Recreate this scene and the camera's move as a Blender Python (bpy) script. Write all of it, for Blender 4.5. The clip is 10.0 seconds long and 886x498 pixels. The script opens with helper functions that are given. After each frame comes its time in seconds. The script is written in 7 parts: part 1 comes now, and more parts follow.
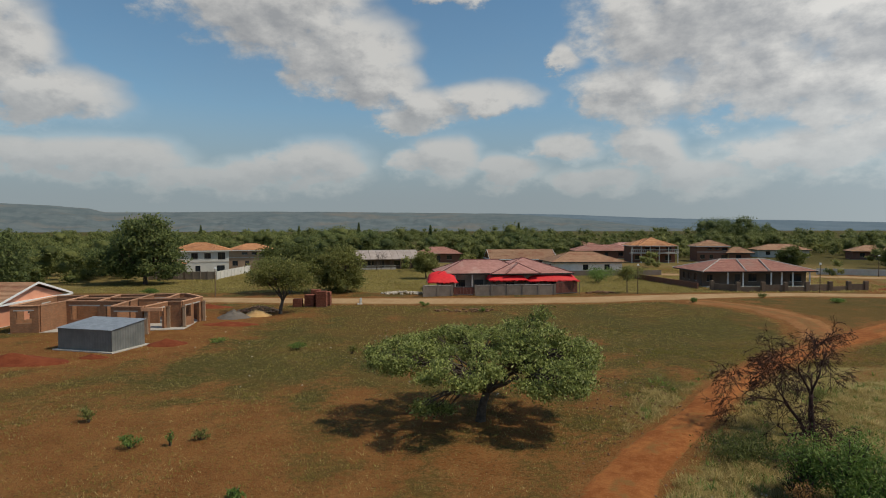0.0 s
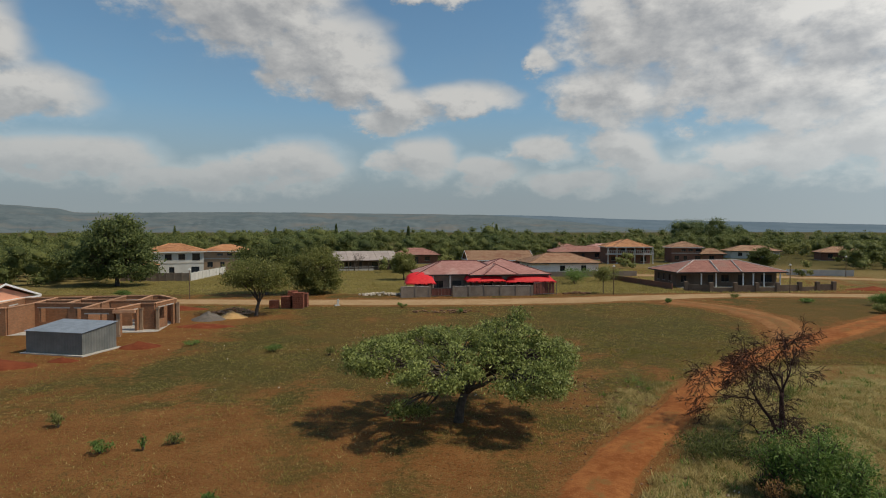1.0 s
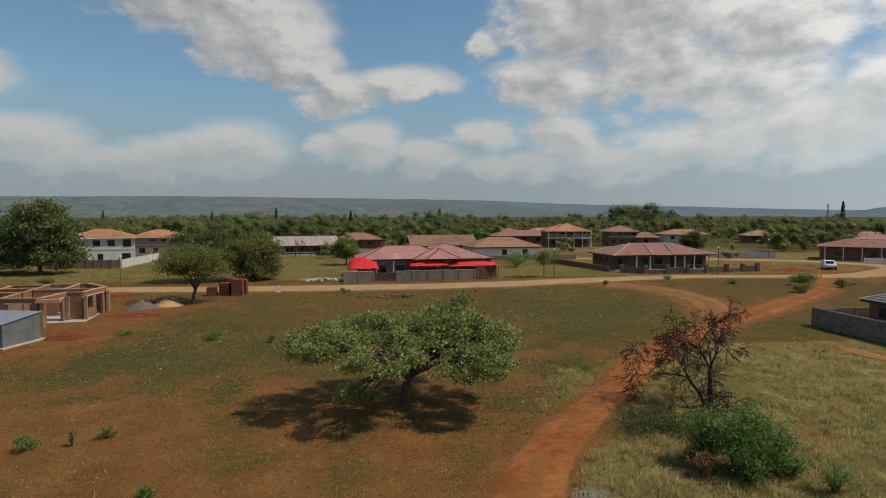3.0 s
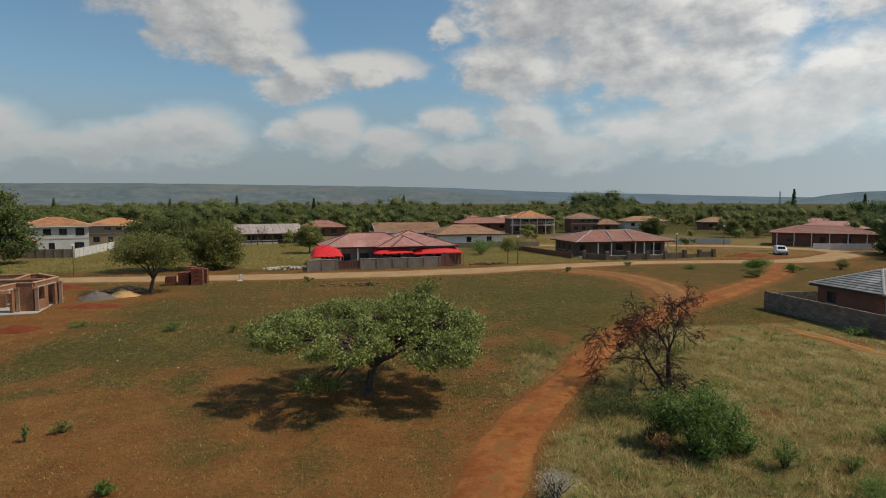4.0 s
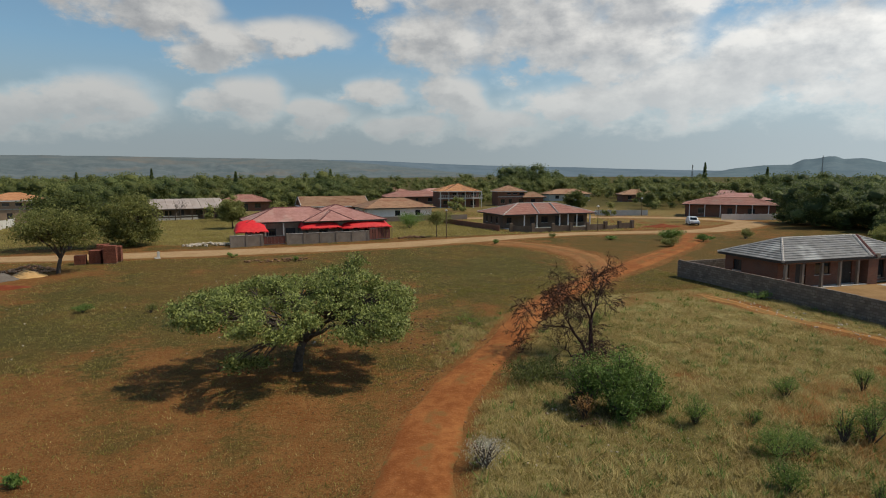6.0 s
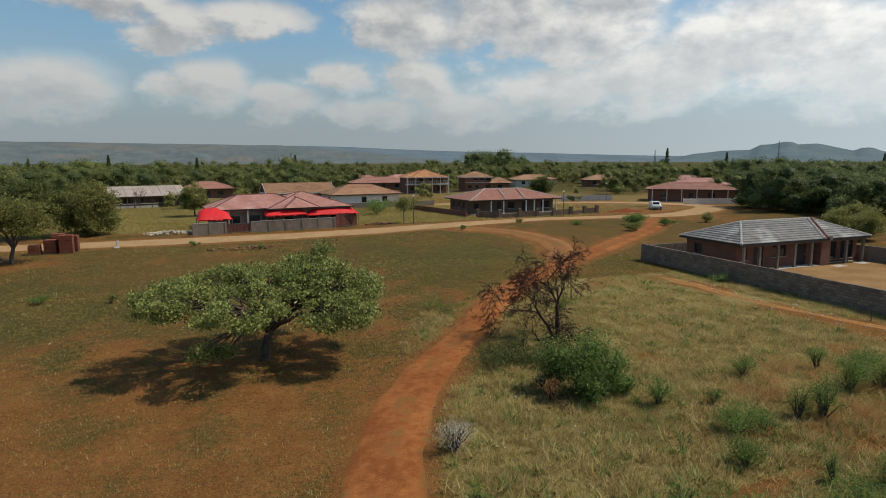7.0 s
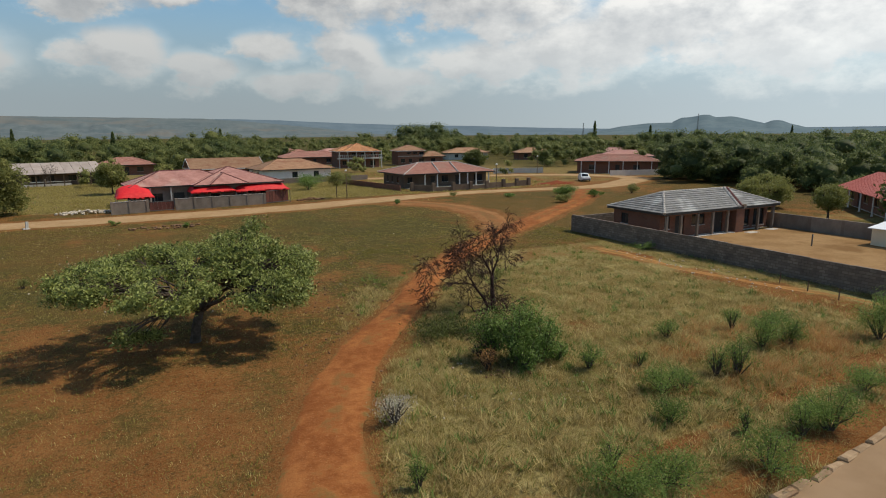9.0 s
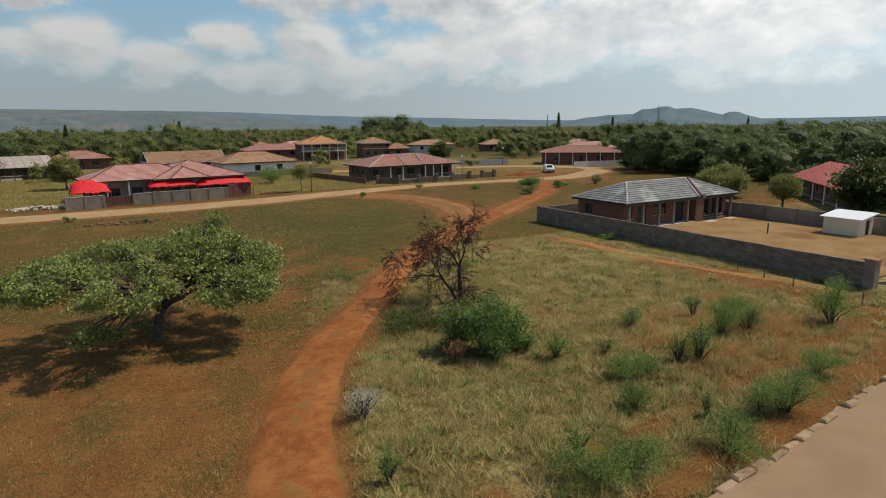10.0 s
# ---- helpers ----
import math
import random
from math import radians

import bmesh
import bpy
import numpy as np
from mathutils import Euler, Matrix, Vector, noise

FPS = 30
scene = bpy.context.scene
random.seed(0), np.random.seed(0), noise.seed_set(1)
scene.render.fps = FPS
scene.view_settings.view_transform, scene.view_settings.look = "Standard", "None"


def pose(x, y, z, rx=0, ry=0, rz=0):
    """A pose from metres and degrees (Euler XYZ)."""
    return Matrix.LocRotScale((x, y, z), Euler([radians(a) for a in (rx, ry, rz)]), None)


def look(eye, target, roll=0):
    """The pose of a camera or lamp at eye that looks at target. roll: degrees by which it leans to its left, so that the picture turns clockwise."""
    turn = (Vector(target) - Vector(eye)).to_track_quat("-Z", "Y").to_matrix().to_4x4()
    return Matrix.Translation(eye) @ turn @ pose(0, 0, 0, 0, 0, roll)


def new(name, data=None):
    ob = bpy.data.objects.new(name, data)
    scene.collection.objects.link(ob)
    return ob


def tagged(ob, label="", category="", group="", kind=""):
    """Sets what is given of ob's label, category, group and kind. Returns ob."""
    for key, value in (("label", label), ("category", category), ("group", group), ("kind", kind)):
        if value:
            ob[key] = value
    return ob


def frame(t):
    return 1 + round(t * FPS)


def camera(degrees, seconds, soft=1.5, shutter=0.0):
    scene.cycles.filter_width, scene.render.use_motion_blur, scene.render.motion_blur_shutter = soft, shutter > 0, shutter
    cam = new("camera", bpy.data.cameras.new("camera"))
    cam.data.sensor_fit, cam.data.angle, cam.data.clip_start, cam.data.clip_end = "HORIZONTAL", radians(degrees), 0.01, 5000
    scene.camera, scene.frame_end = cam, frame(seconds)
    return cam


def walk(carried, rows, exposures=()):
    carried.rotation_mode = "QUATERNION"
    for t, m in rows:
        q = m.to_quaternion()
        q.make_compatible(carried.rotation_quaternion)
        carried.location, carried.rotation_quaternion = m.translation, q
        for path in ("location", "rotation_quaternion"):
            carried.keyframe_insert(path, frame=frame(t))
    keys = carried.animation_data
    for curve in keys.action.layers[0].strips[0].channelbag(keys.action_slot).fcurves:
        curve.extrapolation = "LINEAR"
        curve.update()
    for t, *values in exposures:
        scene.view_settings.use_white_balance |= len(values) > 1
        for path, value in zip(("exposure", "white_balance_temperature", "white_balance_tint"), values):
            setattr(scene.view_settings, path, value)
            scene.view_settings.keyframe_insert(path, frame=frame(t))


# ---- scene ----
# ------------------------------------------------------------ camera: a drone hovering at 9.8 m and turning right
cam = camera(72.96, 10.0, soft=1.0)
ROWS = [  # seconds, turn to the right, up, lean to the right
    (0.0, -0.0, -1.89, 0.08),
    (0.5, 0.86, -1.79, 0.0),
    (1.0, 2.11, -1.79, -0.01),
    (1.5, 3.11, -1.88, 0.02),
    (2.0, 4.48, -2.22, 0.02),
    (3.5, 9.18, -3.86, 0.06),
    (4.0, 10.93, -4.47, 0.08),
    (4.5, 12.69, -5.1, 0.08),
    (5.0, 14.46, -5.74, 0.08),
    (5.5, 16.15, -6.36, 0.08),
    (7.0, 20.89, -8.35, 0.26),
    (7.5, 22.48, -8.99, 0.31),
    (8.0, 24.05, -9.65, 0.37),
    (8.5, 25.59, -10.3, 0.45),
    (9.0, 27.18, -10.87, 0.48),
    (9.5, 28.78, -11.35, 0.56),
    (10.0, 30.41, -11.64, 0.63),]
DRIFT = Vector((-0.05, 0.157, 0.016))
walk(cam, [(t, Matrix.Translation(Vector((0, 0, 9.8)) + DRIFT * (t / 10)) @ pose(0, 0, 0, 90 + up, 0, -turn) @ pose(0, 0, 0, 0, 0, -lean))
           for t, turn, up, lean in ROWS],
     exposures=[(0.0, -0.48), (4.0, -0.45), (10.0, -0.23)])

# ------------------------------------------------------------ light
SUN_DIR = Vector((0.70, -0.13, 1.0)).normalized()      # towards the sun
sun = new("sun", bpy.data.lights.new("sun", "SUN"))
sun.data.energy, sun.data.angle, sun.data.color = 4.35, radians(0.55), (1.0, 0.885, 0.70)
sun.matrix_world = look(SUN_DIR * 100, (0, 0, 0))


class Nodes:
    """Short hand for node trees."""
    def __init__(self, tree):
        self.t = tree
        tree.nodes.clear()

    def n(self, kind):
        return self.t.nodes.new(kind)

    def put(self, sock, value):
        if isinstance(value, bpy.types.NodeSocket):
            self.t.links.new(value, sock)
        elif value is not None:
            sock.default_value = value

    def math(self, op, a, b=None, c=None, clamp=False):
        node = self.t.nodes.new("ShaderNodeMath")
        node.operation, node.use_clamp = op, clamp
        for s, v in zip(node.inputs, (a, b, c)):
            self.put(s, v)
        return node.outputs[0]

    def noise(self, vec, scale, detail=4.0, rough=0.55, dist=0.0):
        node = self.t.nodes.new("ShaderNodeTexNoise")
        self.put(node.inputs["Vector"], vec)
        node.inputs["Scale"].default_value, node.inputs["Detail"].default_value = scale, detail
        node.inputs["Roughness"].default_value, node.inputs["Distortion"].default_value = rough, dist
        return node.outputs["Fac"]

    def step(self, v, lo, hi):
        node = self.t.nodes.new("ShaderNodeMapRange")
        node.interpolation_type = "SMOOTHSTEP"
        self.put(node.inputs[0], v)
        node.inputs[1].default_value, node.inputs[2].default_value = lo, hi
        return node.outputs[0]

    def mix(self, fac, a, b, blend="MIX"):
        node = self.t.nodes.new("ShaderNodeMix")
        node.data_type, node.blend_type = "RGBA", blend
        self.put(node.inputs[0], fac)
        self.put(node.inputs[6], (*a, 1) if isinstance(a, tuple) and len(a) == 3 else a)
        self.put(node.inputs[7], (*b, 1) if isinstance(b, tuple) and len(b) == 3 else b)
        return node.outputs[2]


SUN_EL = math.asin(SUN_DIR.z)
SUN_AZ = math.atan2(SUN_DIR.x, SUN_DIR.y)
# clouds: bearing and height above the horizon, half width and half height, all in degrees
CLOUDS_LOW = [(-35.0, 5.9, 5.0, 1.5), (-28.8, 5.8, 6.5, 2.0), (-21.0, 4.4, 6.0, 1.4), (-11.4, 6.1, 4.6, 2.2), (-16.5, 5.2, 4.0, 1.6), (-0.5, 6.4, 3.8, 2.2), (6.2, 5.6, 4.0, 1.6),
              (11.5, 7.4, 2.8, 1.5), (18.6, 6.9, 3.8, 2.6), (22.5, 4.6, 5.0, 1.7), (30.5, 6.2, 6.0, 2.0), (13.0, 4.2, 5.0, 1.4)]
CLOUDS_HIGH = [(-36.5, 14.2, 4.6, 3.6), (-32.5, 10.6, 4.8, 2.4), (-15.5, 19.5, 8.2, 4.2), (-9.5, 16.6, 6.0, 3.4), (-6.0, 13.4, 4.6, 2.2),
               (-1.6, 11.4, 4.4, 1.9), (4.6, 12.2, 4.4, 1.6), (-4.2, 10.0, 2.6, 1.2), (0.9, 21.3, 4.2, 1.1), (11.5, 15.5, 1.6, 1.3)]
CLOUDS_EAST = [(17.2, 11.8, 6.0, 3.0), (23.5, 17.5, 11.0, 5.0), (27.5, 12.6, 7.0, 3.4), (34.5, 11.4, 6.0, 4.2), (40.0, 7.5, 8.0, 3.2),
               (37.0, 16.0, 6.0, 3.0), (48.0, 9.5, 9.0, 3.8), (57.0, 7.5, 9.0, 4.0), (66.0, 9.0, 9.0, 5.0), (52.0, 15.0, 9.0, 3.0)]

world = bpy.data.worlds.new("sky")
scene.world = world
world.use_nodes = True
N = Nodes(world.node_tree)
sky = N.n("ShaderNodeTexSky")
sky.sky_type, sky.sun_disc, sky.sun_elevation, sky.sun_rotation = "NISHITA", False, SUN_EL, SUN_AZ
sky.dust_density, sky.air_density, sky.ozone_density = 0.2, 1.0, 1.0
coord = N.n("ShaderNodeTexCoord").outputs["Generated"]
sep = N.n("ShaderNodeSeparateXYZ")
N.put(sep.inputs[0], coord)
az = N.math("MULTIPLY", N.math("ARCTAN2", sep.outputs[0], sep.outputs[1]), 57.2958)
el = N.math("MULTIPLY", N.math("ARCSINE", sep.outputs[2]), 57.2958)
stretch = N.n("ShaderNodeMapping")
N.put(stretch.inputs["Vector"], coord)
stretch.inputs["Scale"].default_value = (1, 1, 1.7)
towards = N.n("ShaderNodeVectorMath")                     # the same noise a step nearer the sun, for the relief of the billows
N.put(towards.inputs[0], stretch.outputs[0])
towards.inputs[1].default_value = (0.018, -0.004, 0.034)
big = N.noise(stretch.outputs[0], 6.0, 3.0, 0.5)
fine = N.noise(stretch.outputs[0], 15.0, 7.0, 0.6)
fine_sunward = N.noise(towards.outputs[0], 15.0, 7.0, 0.6)
warp = N.math("MULTIPLY_ADD", big, 8.0, -4.0)
warp2 = N.math("MULTIPLY_ADD", fine, 5.0, -2.5)
azw = N.math("ADD", az, N.math("ADD", warp, warp2))
elw = N.math("ADD", el, N.math("MULTIPLY", N.math("ADD", warp2, N.math("MULTIPLY", warp, 0.35)), 0.6))


def cloud_field(azimuth, elevation, clouds):
    out = None
    for a, e, w, h in clouds:
        dx = N.math("MULTIPLY", N.math("ADD", azimuth, -a), 1 / w)
        dy = N.math("MULTIPLY", N.math("ADD", elevation, -e), 1 / h)
        d = N.math("SUBTRACT", 1.0, N.math("ADD", N.math("MULTIPLY", dx, dx), N.math("MULTIPLY", dy, dy)))
        out = d if out is None else N.math("SMOOTH_MAX", out, d, 0.4)
    return out


ALL = CLOUDS_LOW + CLOUDS_HIGH + CLOUDS_EAST
field = cloud_field(azw, elw, ALL)
body = N.math("ADD", field, N.math("MULTIPLY_ADD", fine, 2.7, -1.3))
# away from the drawn clouds the same broken cover goes on
around = N.math("MULTIPLY_ADD", big, 5.0, -3.2)
far_side = N.step(N.math("ABSOLUTE", N.math("ADD", az, -15.0)), 52.0, 66.0)
over = N.step(el, 20.0, 27.0)
rest = N.math("MAXIMUM", far_side, over)
body = N.math("ADD", N.math("MULTIPLY", body, N.math("SUBTRACT", 1.0, rest)), N.math("MULTIPLY", around, rest))
mask = N.step(body, -0.85, 0.7)
veil = N.math("MULTIPLY", N.noise(stretch.outputs[0], 4.0, 5.0, 0.6), N.step(el, 30.0, 2.0))
lift = N.step(N.math("ADD", cloud_field(N.math("ADD", azw, 1.6), N.math("ADD", elw, 1.5), ALL), N.math("MULTIPLY_ADD", fine_sunward, 2.0, -1.0)), -0.3, 1.3)
relief = N.math("MULTIPLY", N.math("SUBTRACT", fine_sunward, fine), 1.2)
shade = N.math("ADD", N.math("MULTIPLY", lift, 0.85), relief, clamp=True)
shade = N.math("MULTIPLY", shade, N.math("MULTIPLY_ADD", N.step(el, 4.0, 13.0), 0.5, 0.5))   # the far bases are veiled
cloud_colour = N.mix(shade, (0.92, 0.90, 0.855), (0.49, 0.50, 0.51))
veiled = N.math("MULTIPLY", mask, N.math("MULTIPLY_ADD", N.step(el, 0.0, 9.0), 0.68, 0.14))
veiled = N.math("MAXIMUM", veiled, N.math("MULTIPLY", mask, N.step(el, 6.0, 12.0)))
cloud_colour = N.mix(veiled, (0.40, 0.46, 0.505), cloud_colour)
glare = N.math("MULTIPLY_ADD", N.step(az, 5.0, 75.0), 0.7, 0.93)      # brighter towards the sun
bright = N.n("ShaderNodeVectorMath")
bright.operation = "SCALE"
N.put(bright.inputs[0], cloud_colour)
N.put(bright.inputs[3], glare)
cloud_colour = bright.outputs[0]
cover = N.math("MAXIMUM", N.math("MULTIPLY", mask, 0.95), N.math("MULTIPLY", N.step(el, 15.0, 2.0), 0.93))
cover = N.math("MAXIMUM", cover, N.math("MULTIPLY", veil, 0.5))
clear_blue = N.mix(1.0, sky.outputs[0], (0.76, 1.0, 1.03), "MULTIPLY")
b_sky, b_cloud, both, out = (N.n("ShaderNodeBackground"), N.n("ShaderNodeBackground"), N.n("ShaderNodeMixShader"), N.n("ShaderNodeOutputWorld"))
N.put(b_sky.inputs[0], clear_blue)
b_sky.inputs[1].default_value = 0.13
N.put(b_cloud.inputs[0], cloud_colour)
b_cloud.inputs[1].default_value = 0.95
N.put(both.inputs[0], cover)
N.put(both.inputs[1], b_sky.outputs[0])
N.put(both.inputs[2], b_cloud.outputs[0])
N.put(out.inputs[0], both.outputs[0])


# ------------------------------------------------------------ materials
def material(name, a, b, scale=3.0, rough=0.85, fine_scale=40.0, bump=0.3, metal=0.0, spread=0.25, spec=0.3, c=None, c_scale=0.35, c_amount=(0.5, 0.7)):
    """Two colours mixed at two scales, a third in larger stains, fine relief, and a tint that differs from piece to piece."""
    m = bpy.data.materials.new(name)
    m.use_nodes = True
    k = Nodes(m.node_tree)
    pos = k.n("ShaderNodeTexCoord").outputs["Object"]
    info = k.n("ShaderNodeObjectInfo")
    shift = k.n("ShaderNodeVectorMath")
    k.put(shift.inputs[0], pos)
    off = k.n("ShaderNodeCombineXYZ")
    k.put(off.inputs[0], k.math("MULTIPLY", info.outputs["Random"], 37.0))
    k.put(shift.inputs[1], off.outputs[0])
    v = shift.outputs[0]
    large, small = k.noise(v, scale, 5.0, 0.6), k.noise(v, fine_scale, 4.0, 0.65)
    both_n = k.math("ADD", k.math("MULTIPLY", large, 0.65), k.math("MULTIPLY", small, 0.35))
    col = k.mix(k.step(both_n, 0.36, 0.64), a, b)
    if c:
        col = k.mix(k.step(k.noise(v, c_scale, 4.0, 0.6), *c_amount), col, c)
    geo = k.n("ShaderNodeNewGeometry")
    tint = k.math("ADD", k.math("MULTIPLY_ADD", info.outputs["Random"], spread, 1 - spread / 2),
                  k.math("MULTIPLY_ADD", geo.outputs["Random Per Island"], spread, -spread / 2))
    grey = k.n("ShaderNodeCombineXYZ")
    for s in grey.inputs:
        k.put(s, tint)
    col = k.mix(1.0, col, grey.outputs[0], "MULTIPLY")
    bsdf, outp, bmp = k.n("ShaderNodeBsdfPrincipled"), k.n("ShaderNodeOutputMaterial"), k.n("ShaderNodeBump")
    k.put(bsdf.inputs["Base Color"], col)
    k.put(bsdf.inputs["Roughness"], k.math("MULTIPLY_ADD", small, 0.25, rough - 0.12, clamp=True))
    bsdf.inputs["Metallic"].default_value = metal
    bsdf.inputs["Specular IOR Level"].default_value = spec
    k.put(bmp.inputs["Height"], both_n)
    bmp.inputs["Strength"].default_value, bmp.inputs["Distance"].default_value = bump, 0.03
    k.put(bsdf.inputs["Normal"], bmp.outputs[0])
    k.put(outp.inputs[0], bsdf.outputs[0])
    return m


def leaf_material(name, a, b, trans=0.25, scale=0.8, rough=0.5, lift=0.9):
    """Leaves: colour differs from leaf to leaf and from bough to bough, and some light passes through."""
    m = bpy.data.materials.new(name)
    m.use_nodes = True
    k = Nodes(m.node_tree)
    pos = k.n("ShaderNodeTexCoord").outputs["Object"]
    geo, info = k.n("ShaderNodeNewGeometry"), k.n("ShaderNodeObjectInfo")
    f = k.math("ADD", k.math("MULTIPLY", k.noise(pos, scale, 3.0), 0.9), k.math("MULTIPLY_ADD", geo.outputs["Random Per Island"], 0.7, -0.32))
    f = k.math("ADD", f, k.math("MULTIPLY_ADD", info.outputs["Random"], 0.3, -0.15))
    col = k.mix(k.step(f, 0.15, 0.85), a, b)
    bsdf, tr, mx, outp = k.n("ShaderNodeBsdfPrincipled"), k.n("ShaderNodeBsdfTranslucent"), k.n("ShaderNodeMixShader"), k.n("ShaderNodeOutputMaterial")
    k.put(bsdf.inputs["Base Color"], col)
    bsdf.inputs["Roughness"].default_value = rough
    bsdf.inputs["Specular IOR Level"].default_value = 0.22
    k.put(tr.inputs[0], col)
    # leaves hang every way within a tuft, so on the whole they face the sky
    facing, lifted = k.n("ShaderNodeNewGeometry"), k.n("ShaderNodeVectorMath")
    k.put(lifted.inputs[0], facing.outputs["Normal"])
    lifted.inputs[1].default_value = (0, 0, lift)
    k.put(bsdf.inputs["Normal"], lifted.outputs[0])
    mx.inputs[0].default_value = trans
    k.put(mx.inputs[1], bsdf.outputs[0])
    k.put(mx.inputs[2], tr.outputs[0])
    k.put(outp.inputs[0], mx.outputs[0])
    return m


def masonry(name, brick_a, brick_b, mortar, bw=0.22, bh=0.075, joint=0.012, rough=0.9, squash=(1.0, 1.0)):
    """Courses of bricks or blocks too small to pick apart, on walls that run along x or y."""
    m = bpy.data.materials.new(name)
    m.use_nodes = True
    k = Nodes(m.node_tree)
    pos = k.n("ShaderNodeTexCoord").outputs["Object"]
    sp = k.n("ShaderNodeSeparateXYZ")
    k.put(sp.inputs[0], pos)
    cb = k.n("ShaderNodeCombineXYZ")
    k.put(cb.inputs[0], k.math("ADD", sp.outputs[0], sp.outputs[1]))
    k.put(cb.inputs[1], sp.outputs[2])
    br = k.n("ShaderNodeTexBrick")
    k.put(br.inputs["Vector"], cb.outputs[0])
    for key, val in (("Color1", (*brick_a, 1)), ("Color2", (*brick_b, 1)), ("Mortar", (*mortar, 1)), ("Scale", 1.0), ("Mortar Size", joint),
                     ("Mortar Smooth", 0.1), ("Bias", 0.0), ("Brick Width", bw), ("Row Height", bh)):
        br.inputs[key].default_value = val
    dirt = k.noise(pos, 0.9, 5.0, 0.65)
    col = k.mix(k.math("MULTIPLY", k.step(dirt, 0.42, 0.72), 0.5), br.outputs["Color"], tuple(0.55 * x for x in mortar), "MIX")
    col = k.mix(k.math("MULTIPLY", k.noise(pos, 30.0, 3.0), 0.35), col, tuple(0.7 * x for x in brick_a))
    bsdf, outp, bmp = k.n("ShaderNodeBsdfPrincipled"), k.n("ShaderNodeOutputMaterial"), k.n("ShaderNodeBump")
    k.put(bsdf.inputs["Base Color"], col)
    bsdf.inputs["Roughness"].default_value = rough
    bsdf.inputs["Specular IOR Level"].default_value = 0.2
    k.put(bmp.inputs["Height"], k.math("SUBTRACT", k.math("MULTIPLY", dirt, 0.3), br.outputs["Fac"]))
    bmp.inputs["Strength"].default_value, bmp.inputs["Distance"].default_value = 0.5, 0.01
    k.put(bsdf.inputs["Normal"], bmp.outputs[0])
    k.put(outp.inputs[0], bsdf.outputs[0])
    return m


def glass_material(name):
    m = bpy.data.materials.new(name)
    m.use_nodes = True
    b = m.node_tree.nodes["Principled BSDF"]
    b.inputs["Base Color"].default_value = (0.02, 0.025, 0.03, 1)
    b.inputs["Roughness"].default_value = 0.06
    b.inputs["Specular IOR Level"].default_value = 0.7
    return m


M_RED_TILE = material("red_concrete_tile", (0.34, 0.155, 0.115), (0.42, 0.21, 0.16), 1.2, 0.75, 9.0, 0.4, c=(0.36, 0.23, 0.18), c_amount=(0.5, 0.75))
M_PINK_TILE = material("faded_red_tile", (0.42, 0.20, 0.165), (0.52, 0.28, 0.235), 1.5, 0.7, 8.0, 0.4, c=(0.54, 0.36, 0.3))
M_BROWN_TILE = material("brown_tile", (0.33, 0.19, 0.11), (0.42, 0.25, 0.15), 1.2, 0.8, 9.0, 0.4, c=(0.3, 0.14, 0.08))
M_ORANGE_TILE = material("orange_tile", (0.5, 0.23, 0.10), (0.6, 0.32, 0.16), 1.2, 0.8, 9.0, 0.4, c=(0.38, 0.18, 0.1))
M_GREY_TILE = material("grey_concrete_tile", (0.155, 0.152, 0.148), (0.245, 0.242, 0.236), 1.4, 0.8, 10.0, 0.35, c=(0.36, 0.36, 0.35), spec=0.15)
M_CAP = material("ridge_mortar", (0.33, 0.30, 0.28), (0.5, 0.46, 0.42), 2.0, 0.9)
M_CAP_DARK = material("dark_ridge_tile", (0.12, 0.05, 0.045), (0.22, 0.09, 0.08), 3.0, 0.9)
M_RAWBRICK = masonry("raw_clay_brick", (0.30, 0.125, 0.06), (0.42, 0.205, 0.105), (0.25, 0.16, 0.10))
M_FACEBRICK = masonry("brown_face_brick", (0.20, 0.075, 0.045), (0.27, 0.11, 0.065), (0.2, 0.14, 0.11))
M_BLOCK = masonry("grey_cement_block", (0.165, 0.13, 0.105), (0.29, 0.232, 0.185), (0.15, 0.115, 0.09), 0.4, 0.2, 0.02)
M_PLASTER = material("grey_cement_plaster", (0.19, 0.15, 0.118), (0.265, 0.215, 0.17), 0.8, 0.95, 25.0, 0.25, c=(0.18, 0.135, 0.105))
M_BROWNWALL = material("brown_plaster_and_veranda_shade", (0.125, 0.088, 0.062), (0.185, 0.135, 0.098), 0.7, 0.95, 25.0, 0.3, c=(0.13, 0.085, 0.06))
M_WHITEWALL = material("white_painted_plaster", (0.68, 0.655, 0.62), (0.78, 0.755, 0.72), 0.7, 0.85, 25.0, 0.15, spread=0.05)
M_CREAM = material("pale_grey_plaster", (0.50, 0.48, 0.44), (0.6, 0.58, 0.53), 0.7, 0.85, 25.0, 0.15, spread=0.05)
M_SALMON = material("salmon_painted_plaster", (0.62, 0.27, 0.17), (0.7, 0.34, 0.22), 0.6, 0.85, 20.0, 0.15, spread=0.05)
M_WHITE = material("white_paint", (0.72, 0.72, 0.7), (0.8, 0.8, 0.78), 2.0, 0.5, spread=0.05, bump=0.1)
M_CONCRETE = material("pale_concrete", (0.4, 0.37, 0.33), (0.52, 0.48, 0.43), 1.5, 0.95, 30.0, 0.3)
M_DARK = material("dark_interior", (0.02, 0.018, 0.016), (0.035, 0.03, 0.027), 2.0, 0.9)
M_TARP = material("red_shade_cloth", (0.62, 0.012, 0.02), (0.7, 0.03, 0.03), 2.0, 0.6, 90.0, 0.15, spread=0.08)
